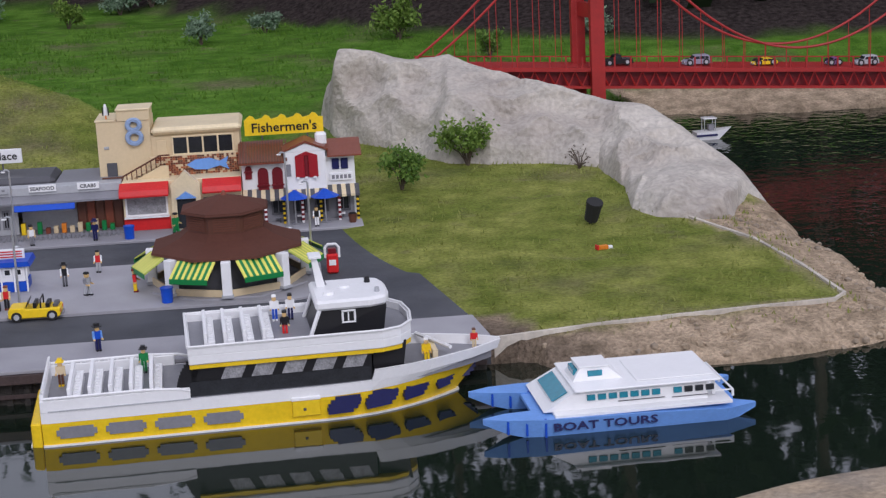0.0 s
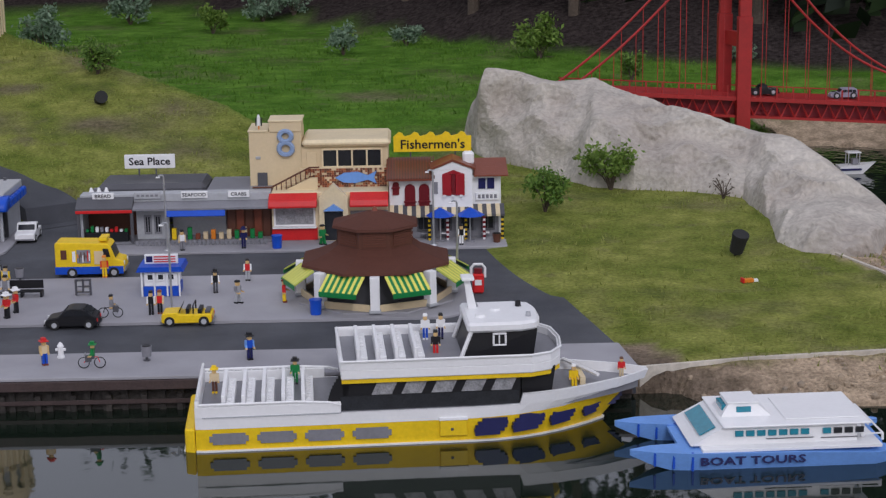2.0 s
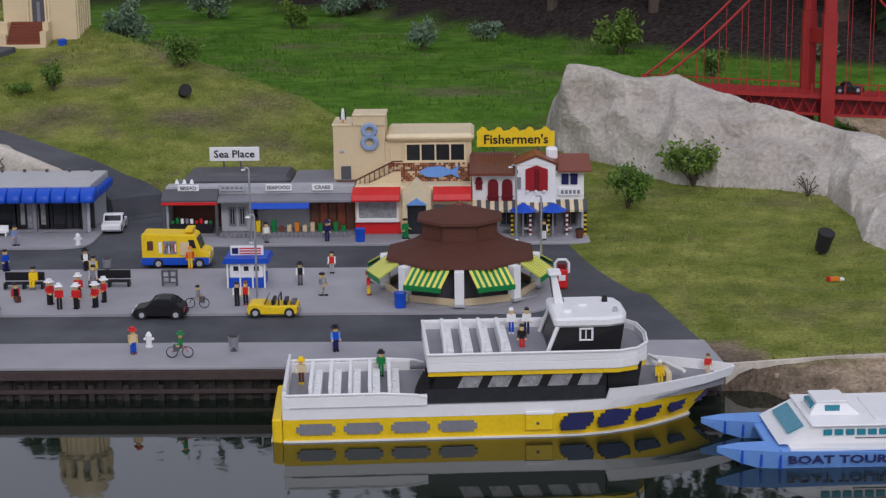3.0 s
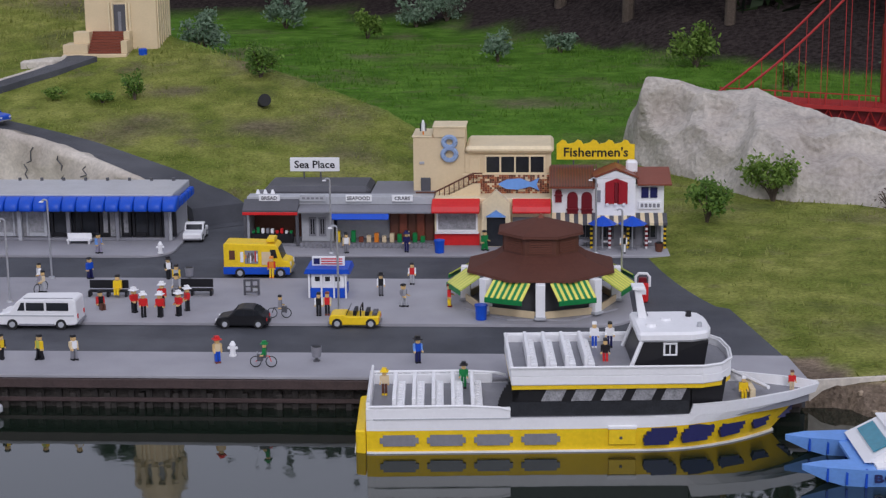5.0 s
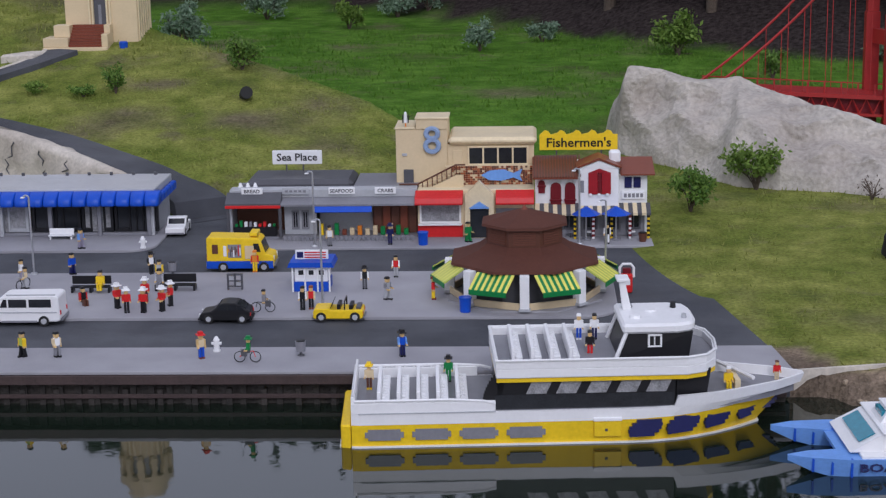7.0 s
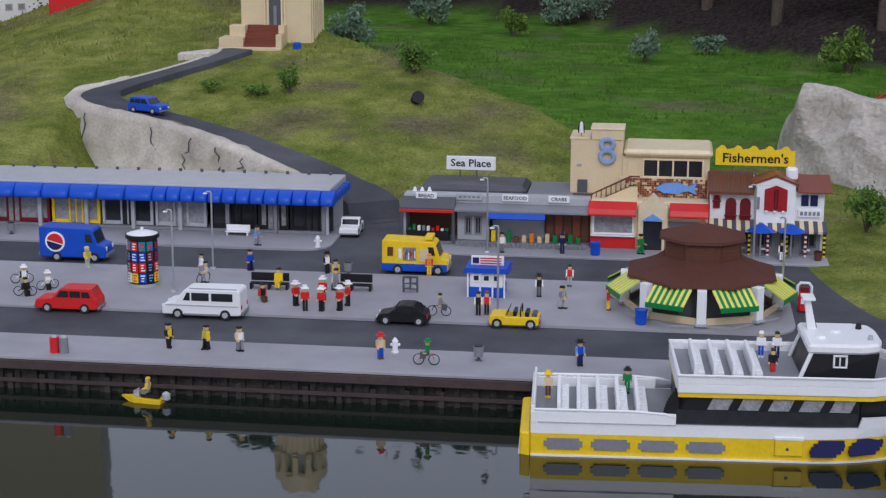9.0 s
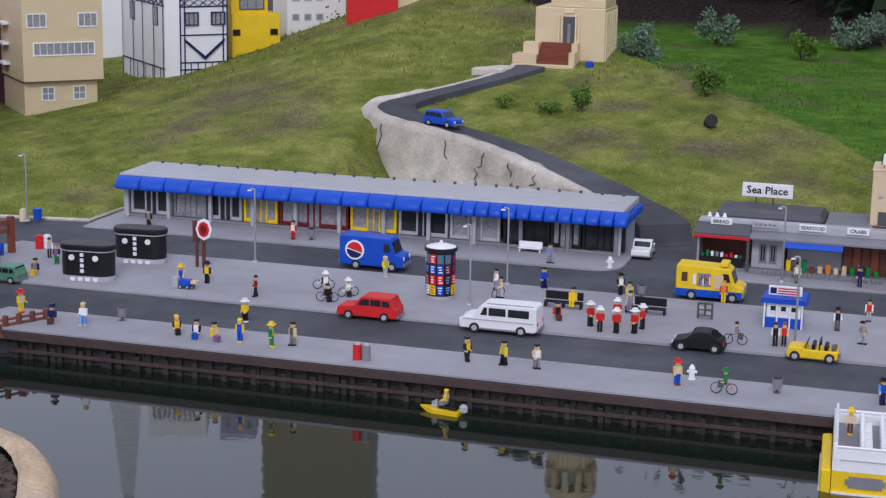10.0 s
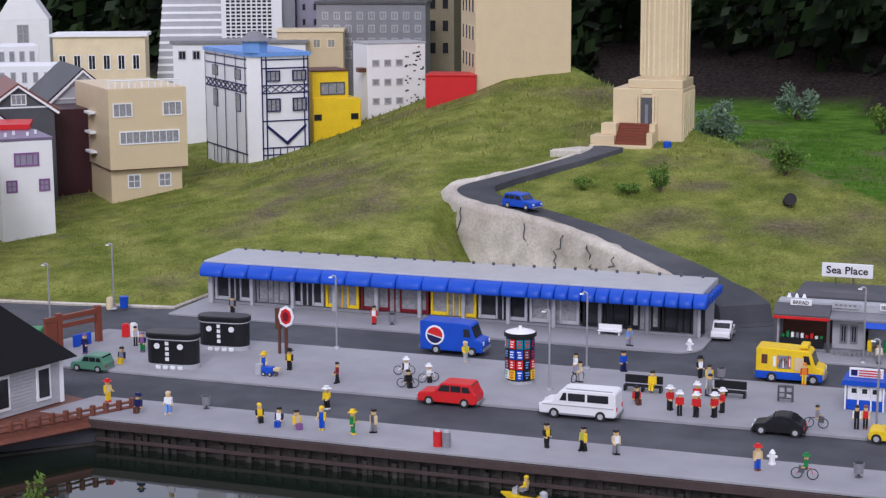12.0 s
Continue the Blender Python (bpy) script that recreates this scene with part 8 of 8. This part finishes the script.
for k, (x, y, tn) in enumerate(((-1.414, 5.528, 60), (-1.368, 5.470, 20), (-1.310, 5.471, -10), (-1.250, 5.487, -40), (-1.335, 5.610, 0), (-1.235, 5.555, -60))):
    figure("bandsman figurine in red jacket and white hat", x, y, tn, RED, BLACK, BLACK, WHITE, 0.011, 0.087, "stand", RED, group="marching band")
figure("seated figurine in yellow on the bench", -1.525, 5.745, 0, YELLOW, YELLOW, BLACK, None, 0.022, 0.088, "sit", YELLOW)
figure("seated figurine in grey on the bench", -1.318, 5.765, 0, GREY, GREY, BLACK, None, 0.022, 0.088, "sit", LIGHTGREY)
for x, y, tn, c, top, hair in ((-0.862, 4.89, 0, RED, GREEN, GREEN), (-0.903, 5.465, 180, BLACK, GREY, BLACK)):
    bicycle(x, y, tn, c)
    figure("cyclist figurine riding a bicycle", x + 0.004, y, -90 if tn == 0 else 90, top, DARKGREY, BLACK, hair if hair is GREEN else None, 0.032, 0.075, "sit", top)
for x, y, tn, c in ((-2.47, 5.695, 20, WHITE), (-2.39, 5.52, 10, BLACK), (-2.345, 5.62, 40, WHITE), (-1.82, 5.80, 70, LIGHTGREY)):
    bicycle(x, y, tn, c)
# figurines aboard the ferry, placed along and across its decks
for lb, x, y, z, top, legs, hair, hat in (("blond figurine at the ferry's stern rail", 0.045, 0.05, 0.161, TAN, BROWN, YELLOW, YELLOW), ("figurine in green coat on the aft deck", 0.275, 0.10, 0.161, GREEN, GREEN, BLACK, BLACK), ("figurine in white shirt on the upper deck", 0.655, 0.09, 0.284, WHITE, BLUE, WHITE, None),
                                         ("figurine in striped shirt on the upper deck", 0.70, 0.09, 0.284, WHITE, NAVY, BLACK, None), ("figurine in red boots sitting on the upper deck", 0.675, -0.02, 0.284, BLACK, RED, BLACK, None), ("figurine in red at the ferry's bow", 1.215, 0.01, 0.174, RED, TAN, BROWN, None), ("figurine in yellow seated at the bow", 1.07, -0.02, 0.168, YELLOW, YELLOW, WHITE, None)):
    at = FERRY @ Vector((x, y, z))
    figure(lb, at.x, at.y, 0, top, legs, hair, hat, at.z, 0.062 if "red at" in lb else 0.078, "sit" if "sit" in lb or "seated" in lb else "stand")


# ---- street furniture ----
def lamp_post(x, y, h=0.29, z=0.0115):
    o = thing("lamp_post", "slim galvanised street lamp with a hooked arm", "street lamp", pose(x, y, z), "street lamps")
    cyl("base", o, METAL, 0, 0, 0, 0.006, 0.014, 0.012, 10), cyl("post", o, METAL, 0, 0, 0.0062, h, 0.0042, 0.0035, 8)
    tube("arm", o, METAL, [(0, 0, h), (-0.003, 0, h + 0.006), (-0.012, 0, h + 0.008), (-0.02, 0, h + 0.003)], 0.0035, 6), boxes("lantern", o, WHITE, (-0.030, -0.014, -0.006, 0.006, h - 0.003, h + 0.002))


for x, y in ((-1.842, 6.012), (-1.890, 5.66), (-0.713, 5.56), (-0.849, 6.445), (0.262, 5.85), (0.187, 6.455), (-2.884, 6.012), (-4.133, 6.39), (-4.135, 5.875)):
    lamp_post(x, y)
for x, y in ((-0.978, 5.008), (-1.527, 6.43)):
    o = thing("fire_hydrant", "white fire hydrant on the pavement", "hydrant", pose(x, y, 0.0112), "hydrants")
    cyl("foot", o, WHITE, 0, 0, 0, 0.005, 0.012, n=10), cyl("barrel", o, WHITE, 0, 0, 0.0052, 0.036, 0.009, n=10), cyl("cap", o, WHITE, 0, 0, 0.0362, 0.048, 0.011, 0.004, 10), boxes("nozzle", o, WHITE, (-0.016, 0.016, -0.004, 0.004, 0.022, 0.030))
for x, y in ((-0.709, 4.96), (-2.959, 5.022), (-1.321, 6.0), (-2.83, 6.49)):
    o = thing("litter_basket", "dark grey litter basket on a stand", "bin", pose(x, y, 0.0112), "litter baskets")
    cyl("stem", o, DARKGREY, 0, 0, 0, 0.014, 0.004, n=8), cyl("foot", o, DARKGREY, 0, 0, 0, 0.003, 0.011, n=10), cyl("basket", o, GREY, 0, 0, 0.0142, 0.046, 0.014, 0.017, 12), cyl("liner", o, BLACK, 0, 0, 0.0462, 0.048, 0.014, n=12)
for x, y in ((-0.222, 5.46), (-0.424, 6.46), (-3.78, 4.47), (-4.105, 6.43)):
    o = thing("litter_bin", "bright blue round litter bin", "bin", pose(x, y, 0.0112 if y < 5.9 and y > 4.6 else 0.001 if y < 5 else 0.011), "blue bins")
    cyl("body", o, BLUE, 0, 0, 0, 0.046, 0.018, 0.020, 12), cyl("rim", o, BLUE, 0, 0, 0.0462, 0.051, 0.022, n=12)
o = thing("vending_pair", "red and grey pair of dustbins on the quay", "bin", pose(-2.02, 4.855, 0.0112))
cyl("bin", o, RED, -0.014, 0, 0, 0.05, 0.015, n=12, label="red bin"), cyl("bin", o, GREY, 0.017, 0, 0, 0.05, 0.014, n=12, label="grey bin"), cyl("lid", o, LIGHTGREY, -0.014, 0, 0.0502, 0.056, 0.010, 0.006, 10), cyl("lid", o, LIGHTGREY, 0.017, 0, 0.0502, 0.056, 0.010, 0.006, 10)
for x0, x1, y in ((-1.63, -1.49, 5.752), (-1.335, -1.19, 5.775)):
    o = thing("bench", "black long bench with a solid backrest", "bench", pose((x0 + x1) / 2, y, 0.0112), "promenade benches")
    w = (x1 - x0) / 2
    boxes("backrest", o, BLACK, (-w, w, 0.008, 0.014, 0.026, 0.056)), boxes("seat", o, BLACK, (-w, w, -0.022, 0.0075, 0.018, 0.023))
    for sx in (-w, -0.004, w - 0.008):
        boxes("leg", o, BLACK, (sx, sx + 0.008, -0.02, 0.014, 0, 0.0178))
o = thing("newspaper_rack", "dark metal newspaper rack with open cells", "rack", pose(-1.05, 5.775, 0.0112))
boxes("frame", o, DARKGREY, (-0.028, -0.022, -0.008, 0.008, 0, 0.058), (0.022, 0.028, -0.008, 0.008, 0, 0.058), (-0.003, 0.003, -0.008, 0.008, 0.012, 0.058), (-0.0218, 0.0218, -0.008, 0.008, 0.052, 0.058), (-0.0218, 0.0218, -0.008, 0.008, 0.030, 0.034), (-0.0218, 0.0218, -0.008, 0.008, 0.010, 0.014))
boxes("newspaper", o, LIGHTGREY, (-0.021, -0.004, -0.004, 0.006, 0.0345, 0.048), (0.004, 0.021, -0.004, 0.006, 0.0145, 0.027), bevel=0)

# ticket booth
o = thing("ticket_booth", "blue and white ticket booth with a roof sign", "booth", pose(-0.773, 5.79, 0.0112))
boxes("base", o, BLUE, (-0.062, 0.062, -0.055, 0.055, 0, 0.035), label="blue lower panel")
boxes("wall", o, WHITE, (-0.058, 0.058, -0.05, 0.05, 0.0352, 0.088))
for k in range(3):
    window(o, -0.036 + 0.036 * k, 0.055, 0.028, 0.028, -0.05, WHITE, GLASS, 0, 1, 0.005)
for sx in (-0.068, -0.024, 0.02, 0.062):
    boxes("post", o, WHITE, (sx, sx + 0.006, -0.062, -0.056, 0, 0.09))
prism("roof", o, BLUE, [(-0.082, 0.0905), (-0.074, 0.108), (0.074, 0.108), (0.082, 0.0905)], -0.07, 0.065, label="blue flared roof")
s = boxes("sign_board", o, WHITE, (-0.058, 0.058, -0.02, -0.008, 0.1085, 0.142), label="white sign with red bars")
for k in range(3):
    boxes("bar", s, RED, (-0.025, 0.05, -0.0215, -0.0202, 0.114 + 0.009 * k, 0.118 + 0.009 * k), bevel=0)
boxes("emblem", s, NAVY, (-0.052, -0.03, -0.0215, -0.0202, 0.115, 0.136), bevel=0)

# advertising column
o = thing("advertising_column", "round advertising column covered in bright posters", "column", pose(-2.024, 5.735, 0.0112) @ Matrix.Diagonal((1.02, 1.02, 1.08, 1)))
cyl("foot", o, LIGHTGREY, 0, 0, 0, 0.012, 0.05, n=16), cyl("drum", o, BLACK, 0, 0, 0.0122, 0.165, 0.052, n=24, label="black drum"), cyl("cap", o, BLACK, 0, 0, 0.1652, 0.178, 0.06, n=24), cyl("roof", o, WHITE, 0, 0, 0.1782, 0.188, 0.055, 0.02, 24, "white domed top")
rng = random.Random(12)
for col in range(6):
    for row in range(4):
        ground, mark = rng.choice(((RED, WHITE), (NAVY, RED), (DARKRED, LIGHTGREY), (BLUE, WHITE), (TEAL, RED), (YELLOW, RED), (WHITE, GREEN), (BLACK, SKYBLUE)))
        z = 0.018 + row * 0.036
        p = boxes("poster", o, ground, (-0.0115, 0.0115, -0.0548, -0.0512, z, z + 0.032), bevel=0)
        p.matrix_basis = pose(0, 0, 0, 0, 0, -75 + col * 30)
        for j in range(3):
            boxes("poster_mark", p, mark, (-0.009 + 0.004 * rng.random(), 0.002 + 0.007 * rng.random(), -0.0558, -0.0549, z + 0.005 + j * 0.009, z + 0.009 + j * 0.009), bevel=0)
cyl("finial", o, WHITE, 0, 0, 0.1882, 0.198, 0.006, n=8)

# black kiosks
for x, y in ((-3.362, 5.53), (-3.312, 5.865)):
    o = thing("kiosk", "black oval kiosk with white round signs", "kiosk", pose(x, y, 0.0112, 0, 0, 6) @ Matrix.Diagonal((1, 1, 1.14, 1)), "black kiosks")
    oval = arc(0.06, 0, 0.045, -90, 90, 8) + arc(-0.06, 0, 0.045, 90, 270, 8)
    prism("base", o, LIGHTGREY, oval, 0, 0.016, "z", "pale base course"), prism("wall", o, BLACK, [(a * 0.99, b * 0.98) for a, b in oval], 0.0162, 0.098, "z")
    prism("fascia", o, LIGHTGREY, [(a * 1.01, b * 1.02) for a, b in oval], 0.0982, 0.102, "z"), prism("roof", o, BLACK, [(a * 1.06, b * 1.12) for a, b in oval], 0.1022, 0.122, "z", bevel=0.004)
    for cx in (-0.05, 0.045):
        prism("sign_disc", o, WHITE, [(cx + 0.012 * math.cos(q), 0.078 + 0.010 * math.sin(q)) for q in np.linspace(0, 6.283, 13)[:12]], -0.0475, -0.0442)
    for k in range(4):
        boxes("menu_strip", o, WHITE, (-0.016, -0.002, -0.0475, -0.0445, 0.028 + k * 0.018, 0.040 + k * 0.018), bevel=0)
    for k in range(4):
        boxes("goods_box", o, WHITE, (-0.055 + 0.03 * k, -0.035 + 0.03 * k, -0.054, -0.046, 0.0, 0.012))

# neon ring sign
o = thing("ring_sign", "tall brown post sign with a red and white ring", "sign", pose(-3.045, 5.855, 0.0112))
boxes("post", o, BROWN, (-0.024, -0.014, -0.006, 0.006, 0, 0.16)), boxes("post", o, BROWN, (0.004, 0.016, -0.006, 0.006, 0, 0.12)), boxes("panel", o, BROWN, (-0.036, -0.008, -0.004, 0.004, 0.10, 0.185))
ring = [(0.016 + 0.034 * math.cos(a), 0.155 + 0.044 * math.sin(a)) for a in np.linspace(0, 6.283, 9)[:8]]
prism("plate", o, WHITE, ring, -0.012, -0.007, label="white octagonal plate"), prism("ring", o, RED, [(0.016 + (p - 0.016) * 0.72, 0.155 + (q - 0.155) * 0.72) for p, q in ring], -0.0145, -0.0122, label="red swirl"), prism("core", o, DARKRED, [(0.016 + (p - 0.016) * 0.4, 0.155 + (q - 0.155) * 0.45) for p, q in ring], -0.016, -0.0147)
# snack stand beside it
o = thing("snack_cart", "blue snack cart with pale boxes", "cart", pose(-2.955, 5.52, 0.0112))
boxes("body", o, BLUE, (-0.022, 0.022, -0.014, 0.014, 0.006, 0.034)), boxes("box", o, LIGHTGREY, (-0.05, -0.026, -0.012, 0.012, 0, 0.042)), boxes("shelf", o, TAN, (0.024, 0.05, -0.012, 0.012, 0.02, 0.032)), boxes("leg", o, DARKGREY, (0.03, 0.036, -0.01, 0.01, 0, 0.0195))
for sx in (-0.014, 0.014):
    wheel(o, sx, -0.015, 0.008, 0.008, 0.004)

# timber gate frame with a blue board
o = thing("gate_frame", "brown timber gate frame with a blue board", "gate", pose(-3.90, 5.72, 0.0112, 0, 0, 70))
for sx in (-0.10, 0.10):
    boxes("post", o, RUST, (sx - 0.012, sx + 0.012, -0.012, 0.012, 0, 0.15))
boxes("beam", o, RUST, (-0.17, 0.10, -0.008, 0.008, 0.118, 0.14)), boxes("board", o, RUST, (-0.085, 0.085, -0.004, 0.004, 0.085, 0.105)), boxes("board", o, BLUE, (-0.04, 0.05, -0.016, -0.006, 0.0, 0.05)), boxes("rail", o, RUST, (-0.17, -0.1125, -0.008, 0.008, 0.02, 0.117))
for x, y, m, lb in ((-3.80, 5.92, RED, "red drum standing by the gate"), (-3.775, 5.94, WHITE, "pale drum standing by the gate"), (-4.02, 5.52, BLUE, "blue crate standing by the road"), (-4.17, 6.42, CREAM, "pale cone standing by the road end")):
    o = thing("drum", lb, "drum", pose(x, y, 0.012 if y > 5.4 and y < 6.03 and x > -4 else 0.002))
    cyl("body", o, m, 0, 0, 0, 0.05, 0.018, 0.017, 12), cyl("lid", o, m, 0, 0, 0.0502, 0.055, 0.012, n=12)
# low pale kerb at the end of the street
tagged(tube("kerb", None, CONCRETE, [(-5.2, 6.33, 0.006), (-4.4, 6.44, 0.006), (-3.9, 6.52, 0.006), (-3.88, 6.9, 0.006)], 0.010, 6), "pale kerb where the street meets the grass", "kerb", kind="structure")
# red telescope ring behind the ferry mast
o = thing("phone_stand", "red and white round-topped phone stand", "stand", pose(0.33, 5.74, 0.0015))
boxes("body", o, RED, (-0.020, 0.020, -0.015, 0.015, 0, 0.07), bevel=0.006), boxes("panel", o, WHITE, (-0.012, 0.012, -0.0165, -0.0152, 0.03, 0.05))
tube("hoop", o, WHITE, [(-0.024, 0, 0.055), (-0.024, 0, 0.09), (-0.014, 0, 0.102), (0.014, 0, 0.102), (0.024, 0, 0.09), (0.024, 0, 0.055)], 0.005, 6), boxes("head", o, DARKRED, (-0.014, 0.014, -0.01, 0.01, 0.0702, 0.088))
o = thing("plant_pot", "dark plant pot beside the restaurant", "pot", pose(0.435, 6.49, 0.0112))
cyl("pot", o, BROWN, 0, 0, 0, 0.034, 0.013, 0.018, 10), cyl("soil", o, BLACK, 0, 0, 0.0342, 0.037, 0.015, n=10)

# garden spotlights and odds on the grass
for x, y, z, tl in ((1.312, 6.17, 0.0, 24), (-1.445, 8.43, 0.30, 72)):
    o = thing("spotlight", "black cylindrical garden spotlight in the grass", "spotlight", pose(x, y, max(z, ground_z(x, y)), tl, 0, 20), "garden spotlights")
    cyl("spike", o, BLACK, 0, 0, -0.03, 0.02, 0.006, n=6), cyl("housing", o, TYRE, 0, 0, 0.0202, 0.085, 0.026, 0.030, 12), cyl("hood", o, TYRE, 0, 0, 0.0852, 0.10, 0.032, n=12)
o = thing("toy_piece", "small red and yellow toy piece lying on the lawn", "toy", pose(1.295, 5.80, ground_z(1.295, 5.80) + 0.001, 0, 0, 15))
boxes("body", o, ORANGE, (-0.025, 0.012, -0.01, 0.01, 0, 0.014)), boxes("tip", o, WHITE, (0.0125, 0.03, -0.008, 0.008, 0, 0.010)), boxes("fin", o, RED, (-0.032, -0.0255, -0.012, 0.012, 0, 0.018))

# jet ski with rider, small motor boat
o = thing("jet_ski", "yellow jet ski afloat with grey gear", "jet ski", pose(-1.712, 4.745, WATER_Z, 0, 0, -8) @ Matrix.Diagonal((1, 0.85, 0.75, 1)))
loft("hull", o, YELLOW, [[(-0.075, -0.004, 0.018), (-0.075, 0.004, 0.018), (-0.075, 0.004, 0.022), (-0.075, -0.004, 0.022)], [(-0.03, -0.022, -0.01), (-0.03, 0.022, -0.01), (-0.03, 0.026, 0.02), (-0.03, -0.026, 0.02)], [(0.06, -0.022, -0.01), (0.06, 0.022, -0.01), (0.06, 0.026, 0.016), (0.06, -0.026, 0.016)]], "yellow pointed hull")
boxes("seat", o, BLACK, (-0.01, 0.05, -0.009, 0.009, 0.0205, 0.034)), tube("handlebar", o, LIGHTGREY, [(-0.025, -0.018, 0.048), (-0.025, 0.018, 0.048)], 0.003), boxes("console", o, LIGHTGREY, (-0.034, -0.016, -0.008, 0.008, 0.0205, 0.046)), boxes("spray_plume", o, LIGHTGREY, (0.06, 0.085, -0.012, 0.012, 0.012, 0.05), bevel=0.008)
figure("rider figurine on the jet ski", -1.70, 4.745, -98, TAN, GREY, YELLOW, None, WATER_Z + 0.022, 0.072, "sit", YELLOW)
o = thing("motor_boat", "small white motor boat with a dark stripe afloat", "boat", pose(2.35, 8.40, WATER_Z, 0, 0, 184))
loft("hull", o, WHITE, [[(-0.10, -0.003, 0.05), (-0.10, 0.003, 0.05), (-0.105, 0.004, 0.056), (-0.105, -0.004, 0.056)], [(-0.02, -0.03, -0.01), (-0.02, 0.03, -0.01), (-0.02, 0.04, 0.045), (-0.02, -0.04, 0.045)], [(0.09, -0.03, -0.01), (0.09, 0.03, -0.01), (0.09, 0.04, 0.04), (0.09, -0.04, 0.04)]], "white hull")
boxes("stripe", o, NAVY, (-0.02, 0.09, 0.0385, 0.0415, 0.02, 0.03), (-0.02, 0.09, -0.0415, -0.0385, 0.02, 0.03), bevel=0)
boxes("console", o, GREY, (-0.01, 0.02, -0.018, 0.018, 0.046, 0.075)), boxes("canopy", o, WHITE, (-0.02, 0.05, -0.03, 0.03, 0.105, 0.111))
for sx in (-0.015, 0.042):
    for sy in (-0.024, 0.020):
        boxes("canopy_post", o, METAL, (sx, sx + 0.004, sy, sy + 0.004, 0.046, 0.105), bevel=0)
